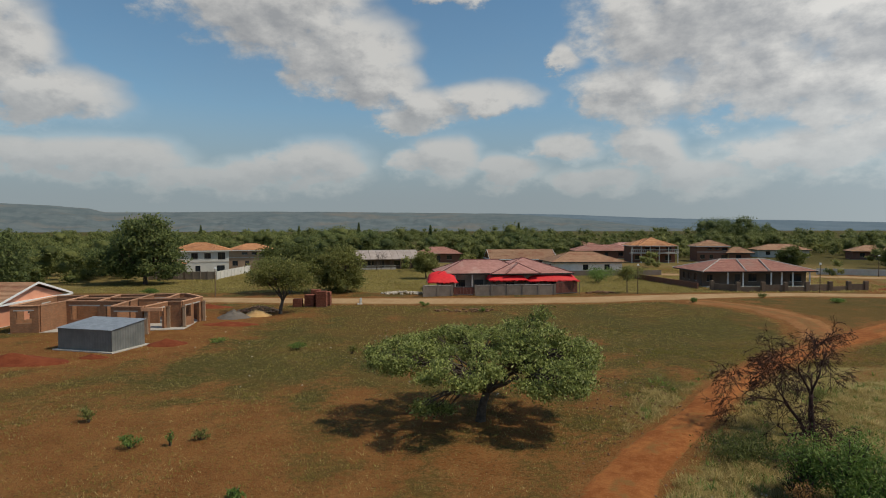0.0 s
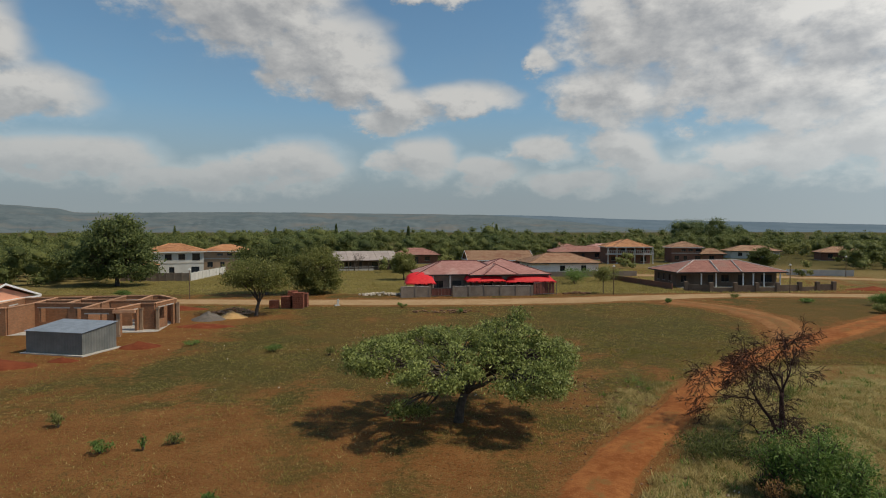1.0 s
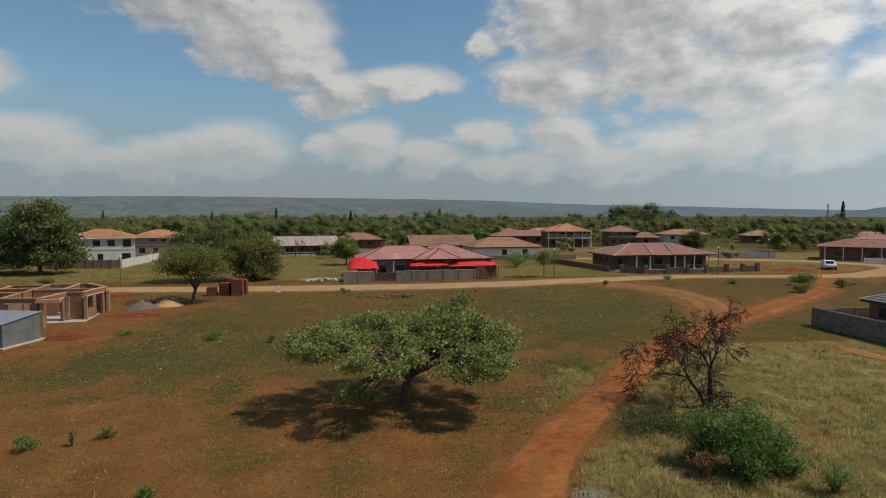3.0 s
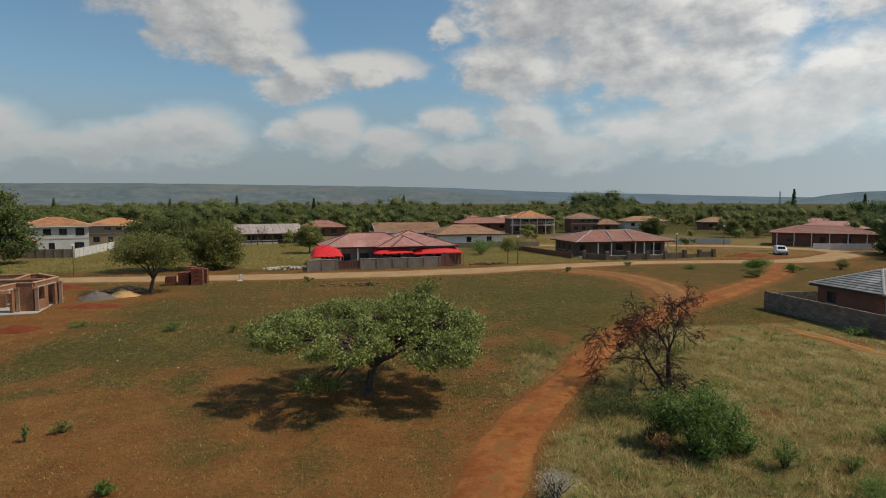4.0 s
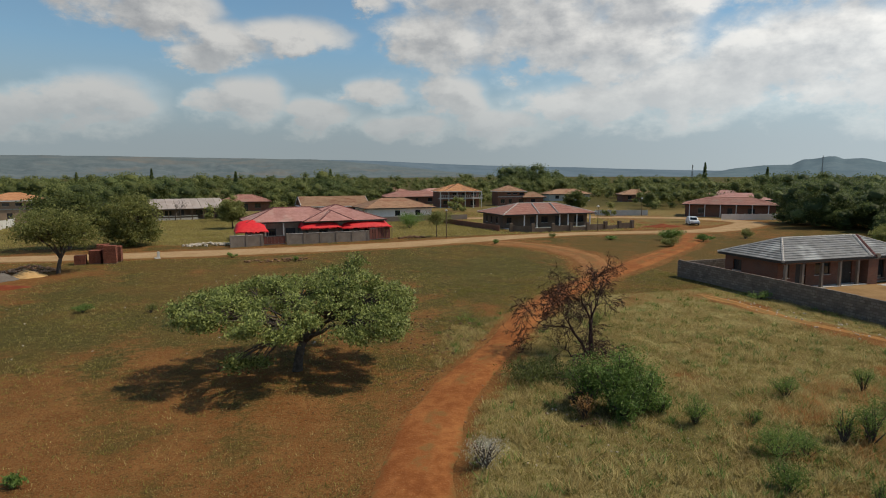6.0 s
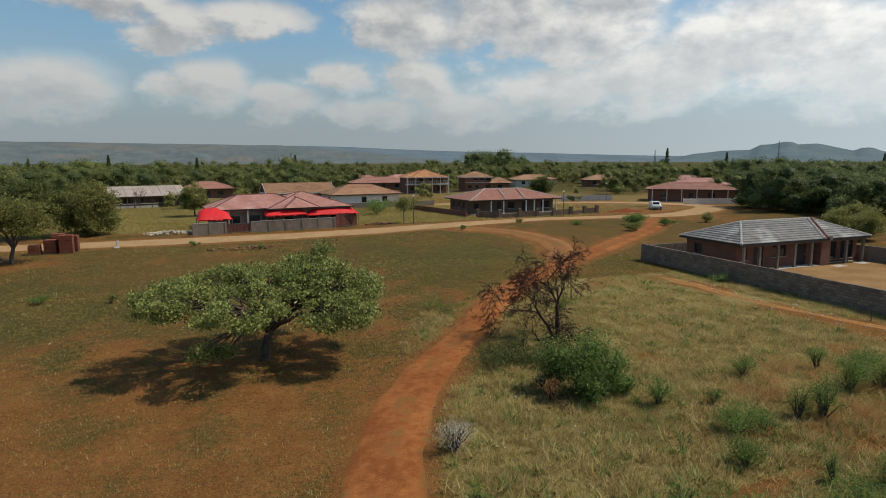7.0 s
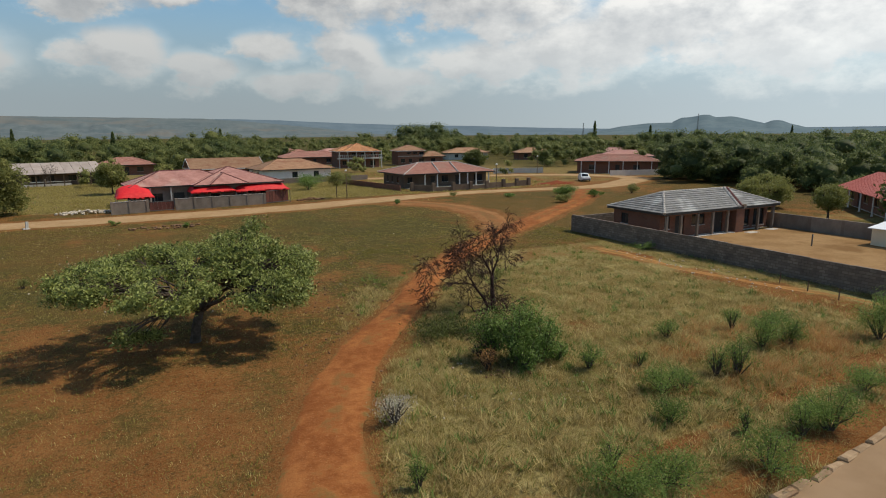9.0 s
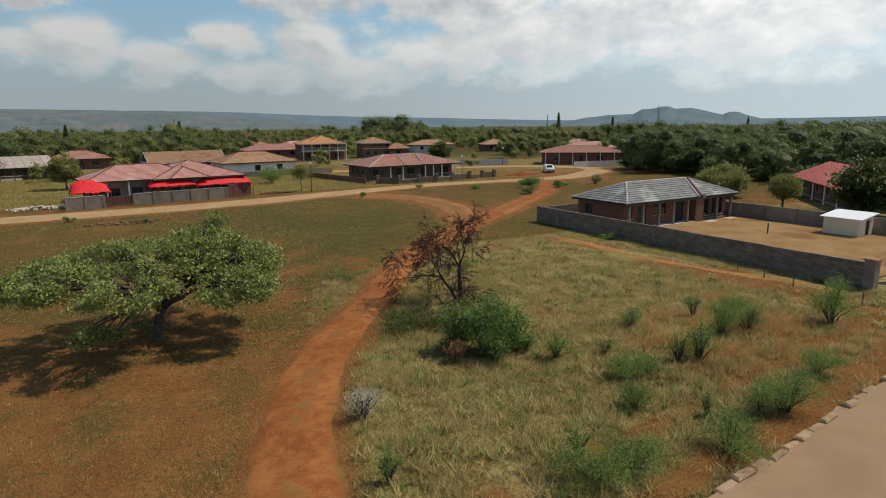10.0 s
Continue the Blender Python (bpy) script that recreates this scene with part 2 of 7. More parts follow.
M_ZINC = material("galvanised_sheet", (0.36, 0.38, 0.39), (0.5, 0.52, 0.53), 1.5, 0.38, 30.0, 0.1, 0.7, 0.15, 0.5)
M_ZINC_WALL = material("dull_zinc_wall", (0.16, 0.17, 0.16), (0.23, 0.235, 0.22), 1.0, 0.55, 30.0, 0.12, 0.35, 0.15)
M_SHEET = material("pale_roof_sheet", (0.31, 0.25, 0.215), (0.43, 0.36, 0.31), 0.6, 0.6, 20.0, 0.1, 0.0, 0.2, c=(0.4, 0.33, 0.29))
M_REDSHEET = material("red_roof_sheet", (0.46, 0.115, 0.08), (0.54, 0.15, 0.105), 0.5, 0.5, 20.0, 0.1, spread=0.06)
# hut roof: the sun's glare on bare metal, given as a white base colour
M_BRIGHT = material("glare_white_sheet", (0.86, 0.86, 0.85), (0.9, 0.9, 0.89), 1.0, 0.3, 20.0, 0.05, 0.0, 0.05, 0.6)
M_HUT = material("cream_hut_paint", (0.70, 0.60, 0.43), (0.78, 0.69, 0.52), 0.8, 0.8, 25.0, 0.15, spread=0.05)
M_PATCHED = material("patched_clay_plaster", (0.30, 0.2, 0.13), (0.38, 0.27, 0.18), 1.0, 0.95)
M_FRAME = material("dark_window_frame", (0.03, 0.027, 0.025), (0.05, 0.045, 0.04), 5.0, 0.5)
M_TIMBER = material("weathered_timber", (0.10, 0.065, 0.04), (0.2, 0.14, 0.09), 4.0, 0.85)
M_STEEL = material("painted_steel", (0.09, 0.09, 0.09), (0.16, 0.16, 0.155), 4.0, 0.55, metal=0.4)
M_GLASS = glass_material("window_glass")
M_BARK = material("grey_bark", (0.055, 0.042, 0.032), (0.13, 0.10, 0.08), 6.0, 0.95, 60.0, 0.6)
M_DEADBARK = material("dark_dead_bark", (0.025, 0.013, 0.012), (0.062, 0.031, 0.027), 5.0, 0.95, 60.0, 0.5)
M_REDDIRT = material("red_dug_soil", (0.145, 0.036, 0.016), (0.21, 0.06, 0.026), 0.8, 0.98, 8.0, 0.6, spec=0.1)
M_GRAVEL = material("grey_gravel", (0.115, 0.098, 0.083), (0.175, 0.15, 0.128), 3.0, 0.95, 20.0, 0.8)
M_SAND = material("yellow_building_sand", (0.44, 0.26, 0.1), (0.52, 0.33, 0.15), 1.5, 0.95, 12.0, 0.4)
M_ASPHALT = material("dusty_asphalt", (0.25, 0.158, 0.085), (0.305, 0.2, 0.115), 0.5, 0.92, 60.0, 0.25, c=(0.32, 0.195, 0.105), spread=0.0)
M_KERB = material("dusty_concrete_kerb", (0.25, 0.165, 0.095), (0.37, 0.26, 0.16), 2.5, 0.95, 20.0, 0.6, c=(0.27, 0.14, 0.07), spread=0.25)
M_ROCK = material("reddish_rock", (0.13, 0.07, 0.04), (0.24, 0.14, 0.085), 4.0, 0.95, 20.0, 0.6, spread=0.5)
M_RUBBLE = material("pale_rubble", (0.33, 0.28, 0.22), (0.5, 0.44, 0.36), 3.0, 0.95, 20.0, 0.5, spread=0.6)
M_BRICKSTACK = masonry("stacked_red_brick", (0.26, 0.08, 0.05), (0.36, 0.13, 0.08), (0.06, 0.03, 0.02))
M_LOOSE = material("loose_clay_brick", (0.40, 0.2, 0.11), (0.52, 0.3, 0.18), 3.0, 0.95, spread=0.5)
M_CARWHITE = material("white_car_paint", (0.68, 0.69, 0.7), (0.74, 0.75, 0.76), 0.5, 0.25, 5.0, 0.0, spread=0.0, spec=0.6)
M_RUBBER = material("black_rubber", (0.015, 0.015, 0.015), (0.03, 0.03, 0.03), 5.0, 0.85)
M_CHROME = material("alloy", (0.5, 0.5, 0.5), (0.6, 0.6, 0.6), 5.0, 0.3, metal=0.9)
L_MAIN = leaf_material("silvery_green_leaf", (0.068, 0.086, 0.016), (0.325, 0.36, 0.10), 0.33, 1.6, 0.45, 0.5)
L_ACACIA = leaf_material("olive_fine_leaf", (0.14, 0.145, 0.036), (0.30, 0.30, 0.095), 0.5, 0.35, 0.6, 0.7)
L_DARK = leaf_material("dark_leaf", (0.058, 0.073, 0.018), (0.15, 0.165, 0.042), 0.4, 0.2, 0.6, 0.7)
L_DARKWOOD = leaf_material("dense_woodland_leaf", (0.08, 0.105, 0.036), (0.195, 0.23, 0.072), 0.45, 0.05, 0.6, 0.7)
L_WOOD = leaf_material("woodland_leaf", (0.082, 0.104, 0.03), (0.205, 0.222, 0.066), 0.45, 0.045, 0.6, 0.7)
L_BUSH = leaf_material("fresh_green_leaf", (0.085, 0.14, 0.024), (0.215, 0.31, 0.07), 0.4, 1.2, 0.55, 0.7)
L_THORN = leaf_material("feathery_green_leaf", (0.10, 0.155, 0.03), (0.23, 0.315, 0.075), 0.45, 0.9, 0.6, 0.7)
L_PALE = leaf_material("pale_green_leaf", (0.16, 0.17, 0.038), (0.28, 0.28, 0.08), 0.4, 0.6, 0.6, 0.7)
L_DRY = leaf_material("dry_grass_blade", (0.30, 0.215, 0.08), (0.56, 0.46, 0.2), 0.4, 0.6, 0.8, 2.0)
L_GRASS = leaf_material("green_grass_blade", (0.15, 0.135, 0.028), (0.27, 0.235, 0.06), 0.4, 0.25, 0.8, 2.0)
L_PLOT = leaf_material("yellowing_grass_blade", (0.22, 0.18, 0.05), (0.38, 0.32, 0.11), 0.4, 0.12, 0.8, 2.0)
L_RUST = leaf_material("rusty_dry_grass", (0.34, 0.165, 0.055), (0.48, 0.29, 0.115), 0.4, 0.4, 0.8, 2.0)
L_WHITE = leaf_material("white_seed_head", (0.36, 0.32, 0.23), (0.56, 0.52, 0.42), 0.3, 3.0)


# ------------------------------------------------------------ builders
class Mesh:
    """Gathers corners and faces of one part."""
    def __init__(self):
        self.v, self.f = [], []

    def add(self, verts, faces):
        o = len(self.v)
        self.v.extend(tuple(p) for p in verts)
        self.f.extend(tuple(i + o for i in f) for f in faces)
        return self

    def box(self, x0, x1, y0, y1, z0, z1, b=0.0):
        """A box, with its top edges bevelled by b."""
        if b <= 0:
            return self.add([(x0, y0, z0), (x1, y0, z0), (x1, y1, z0), (x0, y1, z0), (x0, y0, z1), (x1, y0, z1), (x1, y1, z1), (x0, y1, z1)],
                            [(0, 3, 2, 1), (4, 5, 6, 7), (0, 1, 5, 4), (1, 2, 6, 5), (2, 3, 7, 6), (3, 0, 4, 7)])
        r = [(x0, y0), (x1, y0), (x1, y1), (x0, y1)]
        q = [(x0 + b, y0 + b), (x1 - b, y0 + b), (x1 - b, y1 - b), (x0 + b, y1 - b)]
        vs = [(x, y, z0) for x, y in r] + [(x, y, z1 - b) for x, y in r] + [(x, y, z1) for x, y in q]
        fs = [(3, 2, 1, 0), (8, 9, 10, 11)]
        for i in range(4):
            j = (i + 1) % 4
            fs += [(i, j, j + 4, i + 4), (i + 4, j + 4, j + 8, i + 8)]
        return self.add(vs, fs)

    def prism(self, poly, z0, z1):
        n = len(poly)
        return self.add([(x, y, z0) for x, y in poly] + [(x, y, z1) for x, y in poly],
                        [tuple(range(n))[::-1], tuple(range(n, 2 * n))] + [(i, (i + 1) % n, (i + 1) % n + n, i + n) for i in range(n)])

    def slab(self, corners, thick):
        """A flat plate through corners (counterclockwise from above), thickened downwards."""
        n = len(corners)
        return self.add([tuple(c) for c in corners] + [(c[0], c[1], c[2] - thick) for c in corners],
                        [tuple(range(n)), tuple(range(n, 2 * n))[::-1]] + [(i, i + n, (i + 1) % n + n, (i + 1) % n) for i in range(n)])

    def tube(self, path, radii, n=8):
        path = [Vector(p) for p in path]
        rings, side = [], None
        for i, p in enumerate(path):
            d = (path[min(i + 1, len(path) - 1)] - path[max(i - 1, 0)])
            d = d.normalized() if d.length > 1e-9 else Vector((0, 0, 1))
            if side is None:
                side = d.orthogonal().normalized()
            side = (side - d * side.dot(d))
            side = side.normalized() if side.length > 1e-6 else d.orthogonal().normalized()
            up = d.cross(side)
            rings.append([p + (side * math.cos(2 * math.pi * k / n) + up * math.sin(2 * math.pi * k / n)) * radii[i] for k in range(n)])
        vs = [q for r in rings for q in r]
        fs = [(i * n + k, i * n + (k + 1) % n, (i + 1) * n + (k + 1) % n, (i + 1) * n + k) for i in range(len(path) - 1) for k in range(n)]
        fs += [tuple(range(n))[::-1], tuple(range(len(vs) - n, len(vs)))]
        return self.add(vs, fs)

    def data(self, name, mat, smooth=False):
        me = bpy.data.meshes.new(name)
        me.from_pydata(self.v, [], self.f)
        me.materials.append(mat)
        if smooth:
            me.polygons.foreach_set("use_smooth", [True] * len(me.polygons))
        me.update()
        return me


def part(name, mesh, mat, parent=None, label="", at=None, smooth=False):
    """Links a Mesh as one object under a thing or a part."""
    ob = new(name, mesh.data(name, mat, smooth))
    if parent is not None:
        ob.parent = parent
    if at is not None:
        ob.matrix_basis = at
    return tagged(ob, label)


def thing(name, m, label, category, group="", kind=""):
    """A thing's base: an Empty that parents its parts."""
    ob = new(name)
    ob.empty_display_size = 0.3
    ob.matrix_basis = m
    return tagged(ob, label, category, group, kind)


def cards(centres, size, rng, aspect=0.45, up_bias=0.0):
    """Leaf blades: one kite each at centres, in random directions. Returns arrays of corners and faces."""
    n = len(centres)
    d = rng.normal(size=(n, 3))
    d[:, 2] += up_bias
    d /= np.linalg.norm(d, axis=1)[:, None]
    e = np.cross(d, rng.normal(size=(n, 3)))
    e /= np.linalg.norm(e, axis=1)[:, None] + 1e-9
    s = (size * rng.uniform(0.6, 1.4, n))[:, None]
    c = np.asarray(centres)
    v = np.stack([c - d * s * 0.5, c + e * s * aspect * 0.5, c + d * s * 0.5, c - e * s * aspect * 0.5], 1).reshape(-1, 3)
    return v, np.arange(4 * n).reshape(n, 4)


def array_mesh(name, v, f, mat):
    """A mesh from arrays of corners and four-cornered (or three-cornered) faces."""
    me = bpy.data.meshes.new(name)
    k = f.shape[1]
    me.vertices.add(len(v))
    me.vertices.foreach_set("co", np.asarray(v, dtype=np.float32).ravel())
    me.loops.add(f.size)
    me.loops.foreach_set("vertex_index", f.astype(np.int32).ravel())
    me.polygons.add(len(f))
    me.polygons.foreach_set("loop_start", np.arange(0, f.size, k, dtype=np.int32))
    me.materials.append(mat)
    me.update(calc_edges=True)
    return me


def curve(a, b, bend, n=5, rng=None):
    """Points from a to b, bowed by the vector bend, a little uneven."""
    pts = []
    for i in range(n + 1):
        t = i / n
        p = a.lerp(b, t) + bend * (4 * t * (1 - t))
        if rng is not None and 0 < i < n:
            p += Vector(rng.normal(size=3)) * (b - a).length * 0.03
        pts.append(p)
    return pts


def leafy_tree(name, x, y, label, crown, trunk_h, trunk_r, leaf, leaf_mat, leaves, clump, seed, limbs=5, lean=(0, 0), turn=0.0, flat=0.25, bark=None, group="", category="tree"):
    """A tree: a tapered trunk, limbs, branches to every clump, and leaves round the clumps.
    crown: list of (cx, cy, cz, rx, ry, rz, clumps)."""
    rng = np.random.default_rng(seed)
    targets = []
    for cx, cy, cz, rx, ry, rz, num in crown:
        for _ in range(num):
            d = rng.normal(size=3)
            d /= np.linalg.norm(d)
            r = rng.uniform(0.35, 1.0) ** 0.45
            z = d[2] * r * rz
            if z < -flat * rz:
                z = -flat * rz * rng.uniform(0.3, 1.2)
            targets.append(Vector((cx + d[0] * r * rx, cy + d[1] * r * ry, cz + z)))
    root = thing(name, pose(x, y, 0, 0, 0, turn), label, category, group)
    wood = Mesh()
    fork = Vector((lean[0], lean[1], trunk_h))
    wood.tube([(0, 0, -0.15), (0.02, 0, 0.08), (lean[0] * 0.3, lean[1] * 0.3, trunk_h * 0.5), fork], [trunk_r * 1.45, trunk_r * 1.08, trunk_r * 0.9, trunk_r * 0.85], 10)
    picks = [targets[rng.integers(len(targets))]]
    while len(picks) < limbs:
        picks.append(max(targets, key=lambda p: min((p - q).length for q in picks) * rng.uniform(0.6, 1.0)))
    groups = [[] for _ in picks]
    for p in targets:
        groups[min(range(len(picks)), key=lambda i: (p - picks[i]).length)].append(p)
    branches = Mesh()
    for g in groups:
        if not g:
            continue
        mean = sum(g, Vector()) / len(g)
        knee = fork.lerp(mean, 0.5) + Vector((0, 0, 0.06 * (mean - fork).length))
        wood.tube(curve(fork - Vector((0, 0, 0.1)), knee, Vector((0, 0, 0.08 * (knee - fork).length)), 4, rng), np.linspace(trunk_r * 0.5, trunk_r * 0.26, 5), 7)
        for p in g:
            branches.tube(curve(knee, p, Vector((0, 0, 0.08 * (p - knee).length)), 4, rng), np.linspace(trunk_r * 0.24, 0.012, 5), 4)
    part("trunk", wood, bark or M_BARK, root, smooth=True)
    part("branchwood", branches, bark or M_BARK, root)
    t = np.array([tuple(p) for p in targets])
    idx = rng.integers(len(t), size=leaves)
    off = rng.normal(size=(leaves, 3)) * np.array([clump, clump, clump * 0.6])
    v, f = cards(t[idx] + off, leaf, rng)
    me = array_mesh("crown", v, f, leaf_mat)
    ob = new("crown", me)
    ob.parent = root
    return root


# ------------------------------------------------------------ ground
def lane_distance(px, py, line):
    """Distance from points to a polyline, and the half width of the lane there."""
    best, half = np.full(px.shape, 1e9), np.zeros(px.shape)
    for (x0, y0, w0), (x1, y1, w1) in zip(line, line[1:]):
        dx, dy = x1 - x0, y1 - y0
        t = np.clip(((px - x0) * dx + (py - y0) * dy) / (dx * dx + dy * dy), 0, 1)
        d = np.hypot(px - x0 - t * dx, py - y0 - t * dy)
        near = d < best
        best, half = np.where(near, d, best), np.where(near, w0 + t * (w1 - w0), half)
    return best, half


def smooth_line(pts, per=8):
    """A Catmull-Rom curve through pts."""
    out = []
    for i in range(len(pts) - 1):
        p = [np.array(pts[max(0, min(len(pts) - 1, i + k))], float) for k in (-1, 0, 1, 2)]
        for j in range(per):
            t = j / per
            out.append(tuple(0.5 * (2 * p[1] + (p[2] - p[0]) * t + (2 * p[0] - 5 * p[1] + 4 * p[2] - p[3]) * t * t + (3 * p[1] - p[0] - 3 * p[2] + p[3]) * t ** 3)))
    return out + [tuple(map(float, pts[-1]))]


# middle line and half width
TRACK = smooth_line([(1.5, 4.0, 1.5), (2.9, 11.0, 1.5), (4.4, 17.0, 1.45), (6.6, 22.0, 1.5), (9.4, 26.2, 1.45), (12.8, 30.4, 1.25), (17.4, 36.5, 1.25), (24.0, 43.5, 1.3), (33.0, 50.5, 1.6),
                     (39.0, 55.0, 1.9), (47.0, 61.0, 1.8), (56.0, 67.5, 1.7), (63.0, 74.0, 1.8), (70.0, 82.0, 2.4)])
FORK = smooth_line([(33.0, 52.0, 1.6), (37.5, 61.0, 2.4), (38.5, 68.0, 2.4), (37.8, 75.0, 2.6), (34.0, 81.0, 3.0)])
ROAD = smooth_line([(-300, 84.5, 3.6), (-120, 84.5, 3.4), (-46, 83.9, 3.0), (-22, 82.3, 3.5), (0, 81.4, 4.0), (17, 82.4, 3.8), (34, 86.0, 3.6), (50, 88.6, 2.8), (62, 87.5, 2.6), (76, 86.0, 3.2), (88, 91.0, 3.6),
                    (98, 99.0, 3.6), (94, 112.0, 3.4), (82, 120.0, 3.2), (60, 126.0, 3.0), (30, 131.0, 3.0)])
MAIN_ROAD = smooth_line([(-40.0, 2.0, 3.6), (0.0, 4.6, 3.6), (13.4, 5.3, 3.6), (25.8, 6.5, 3.6), (40.0, 7.6, 3.6), (90.0, 11.0, 3.6), (200.0, 20.0, 3.6)])


def axis(lo, hi, fine_lo, fine_hi, step, grow=1.16):
    a = list(np.arange(fine_lo, fine_hi + 1e-6, step))
    s, p = step, fine_hi
    while p < hi:
        s *= grow
        p += s
        a.append(min(p, hi))
    s, p = step, fine_lo
    while p > lo:
        s *= grow
        p -= s
        a.insert(0, max(p, lo))
    return np.array(a)


def fbm(px, py, scale, seed):
    """A cheap sum of waves in many directions, about -1 to 1."""
    rng = np.random.default_rng(seed)
    out = np.zeros_like(px)
    for octave in range(5):
        for _ in range(5):
            a, ph = rng.uniform(0, 2 * np.pi), rng.uniform(0, 2 * np.pi)
            k = scale * 1.9 ** octave * rng.uniform(0.7, 1.3)
            out += np.sin((px * np.cos(a) + py * np.sin(a)) * k + ph + 1.3 * np.sin(0.7 * k * (px * np.sin(a) - py * np.cos(a)) + ph)) * 0.6 ** octave
    return out / 6.0


gx, gy = axis(-4900, 4900, -45, 75, 0.45), axis(-300, 4900, 4, 100, 0.45)
PX, PY = np.meshgrid(gx, gy)


def soil_amount(px, py):
    """Bare red soil: 1 bare, 0 grown over."""
    s = 0.5 + 0.40 * fbm(px, py, 0.16, 3) + 0.5 * fbm(px, py, 0.9, 4)
    s += 0.42 * np.exp(-((py - 21) / 12) ** 2) * (px < 4 + 0.3 * (py - 15))                      # worn field before the track
    s -= 0.35 * np.exp(-((py - 62) / 18) ** 2) * (px > -20)
    s -= 0.4 * (py < 38) * np.clip((px - 5 - 0.3 * (py - 15)) / 2, 0, 1)
    s += 0.30 * ((px > 8) & (px < 40) & (py < 22)) * fbm(px, py, 0.5, 9)
    s += 0.9 * np.exp(-(((px + 28) / 11) ** 2 + ((py - 55) / 11) ** 2))               # building site
    s += 0.8 * np.exp(-(((px + 20) / 7) ** 2 + ((py - 68) / 5) ** 2))
    s += 1.5 * np.exp(-(((px - 35.2) / 1.5) ** 2)) * ((py > 14) & (py < 38)) * (0.75 + 0.6 * fbm(px, py, 0.4, 12))
    s += 1.0 * np.exp(-(((px - 75) / 9) ** 2 + ((py - 93) / 5) ** 2))                 # graded yard
    s += 1.0 * ((px > 39.5) & (px < 59) & (py > 18) & (py < 39.5)) * (0.7 + 0.4 * fbm(px, py, 0.3, 14))
    s += 1.7 * np.exp(-((py - 12.35 - 0.085 * (px - 14)) / 0.45) ** 2) * ((px > 8) & (px < 34)) * (0.75 + 0.9 * fbm(px, py, 0.7, 15))   # old ditch line
    s += 1.3 * np.exp(-((py - (9.0 + 0.095 * (px - 13.1)) - 0.6) / 0.9) ** 2) * (px > 6)                                          # bare verge behind the kerb
    s -= 0.5 * (py > 93) * (px < 40)
    return s


lane = np.full(PX.shape, -9.0)
for line, soft in ((TRACK, 0.5), (FORK, 1.0), (ROAD, 0.8)):
    d, h = lane_distance(PX, PY, line)
    lane = np.maximum(lane, (h - d) / soft)
SOIL = np.clip(soil_amount(PX, PY), 0, 1.2)
SOIL = np.maximum(SOIL, np.clip(lane * 0.6 + 1.2 + 0.4 * fbm(PX, PY, 1.1, 5), 0, 1))
GREEN = np.clip(0.36 + 0.55 * fbm(PX, PY, 0.12, 7) + 0.45 * fbm(PX, PY, 0.7, 8) + 0.22 * np.exp(-((PY - 58) / 22) ** 2) * (PX < 40) - 0.08 * ((PX > 8) & (PY < 35)) - 0.3 * (PY > 90), 0, 1)
DRY = np.clip((PY < 42) * np.clip((PX - 4.5 - 0.3 * (PY - 15)) / 2, 0, 1) + 0.6 * (PY > 92), 0, 1)
FAR = np.clip((np.hypot(PX, PY) - 150) / 80, 0, 1)             # bush-covered plain beyond the houses
SOIL, GREEN = SOIL * (1 - FAR), np.maximum(GREEN, FAR)
PZ = 0.05 * fbm(PX, PY, 0.35, 11) * (np.hypot(PX, PY) < 160)
ny, nx = PX.shape
quads = (np.arange(ny - 1)[:, None] * nx + np.arange(nx - 1)[None, :]).reshape(-1)
faces = np.stack([quads, quads + 1, quads + 1 + nx, quads + nx], 1)


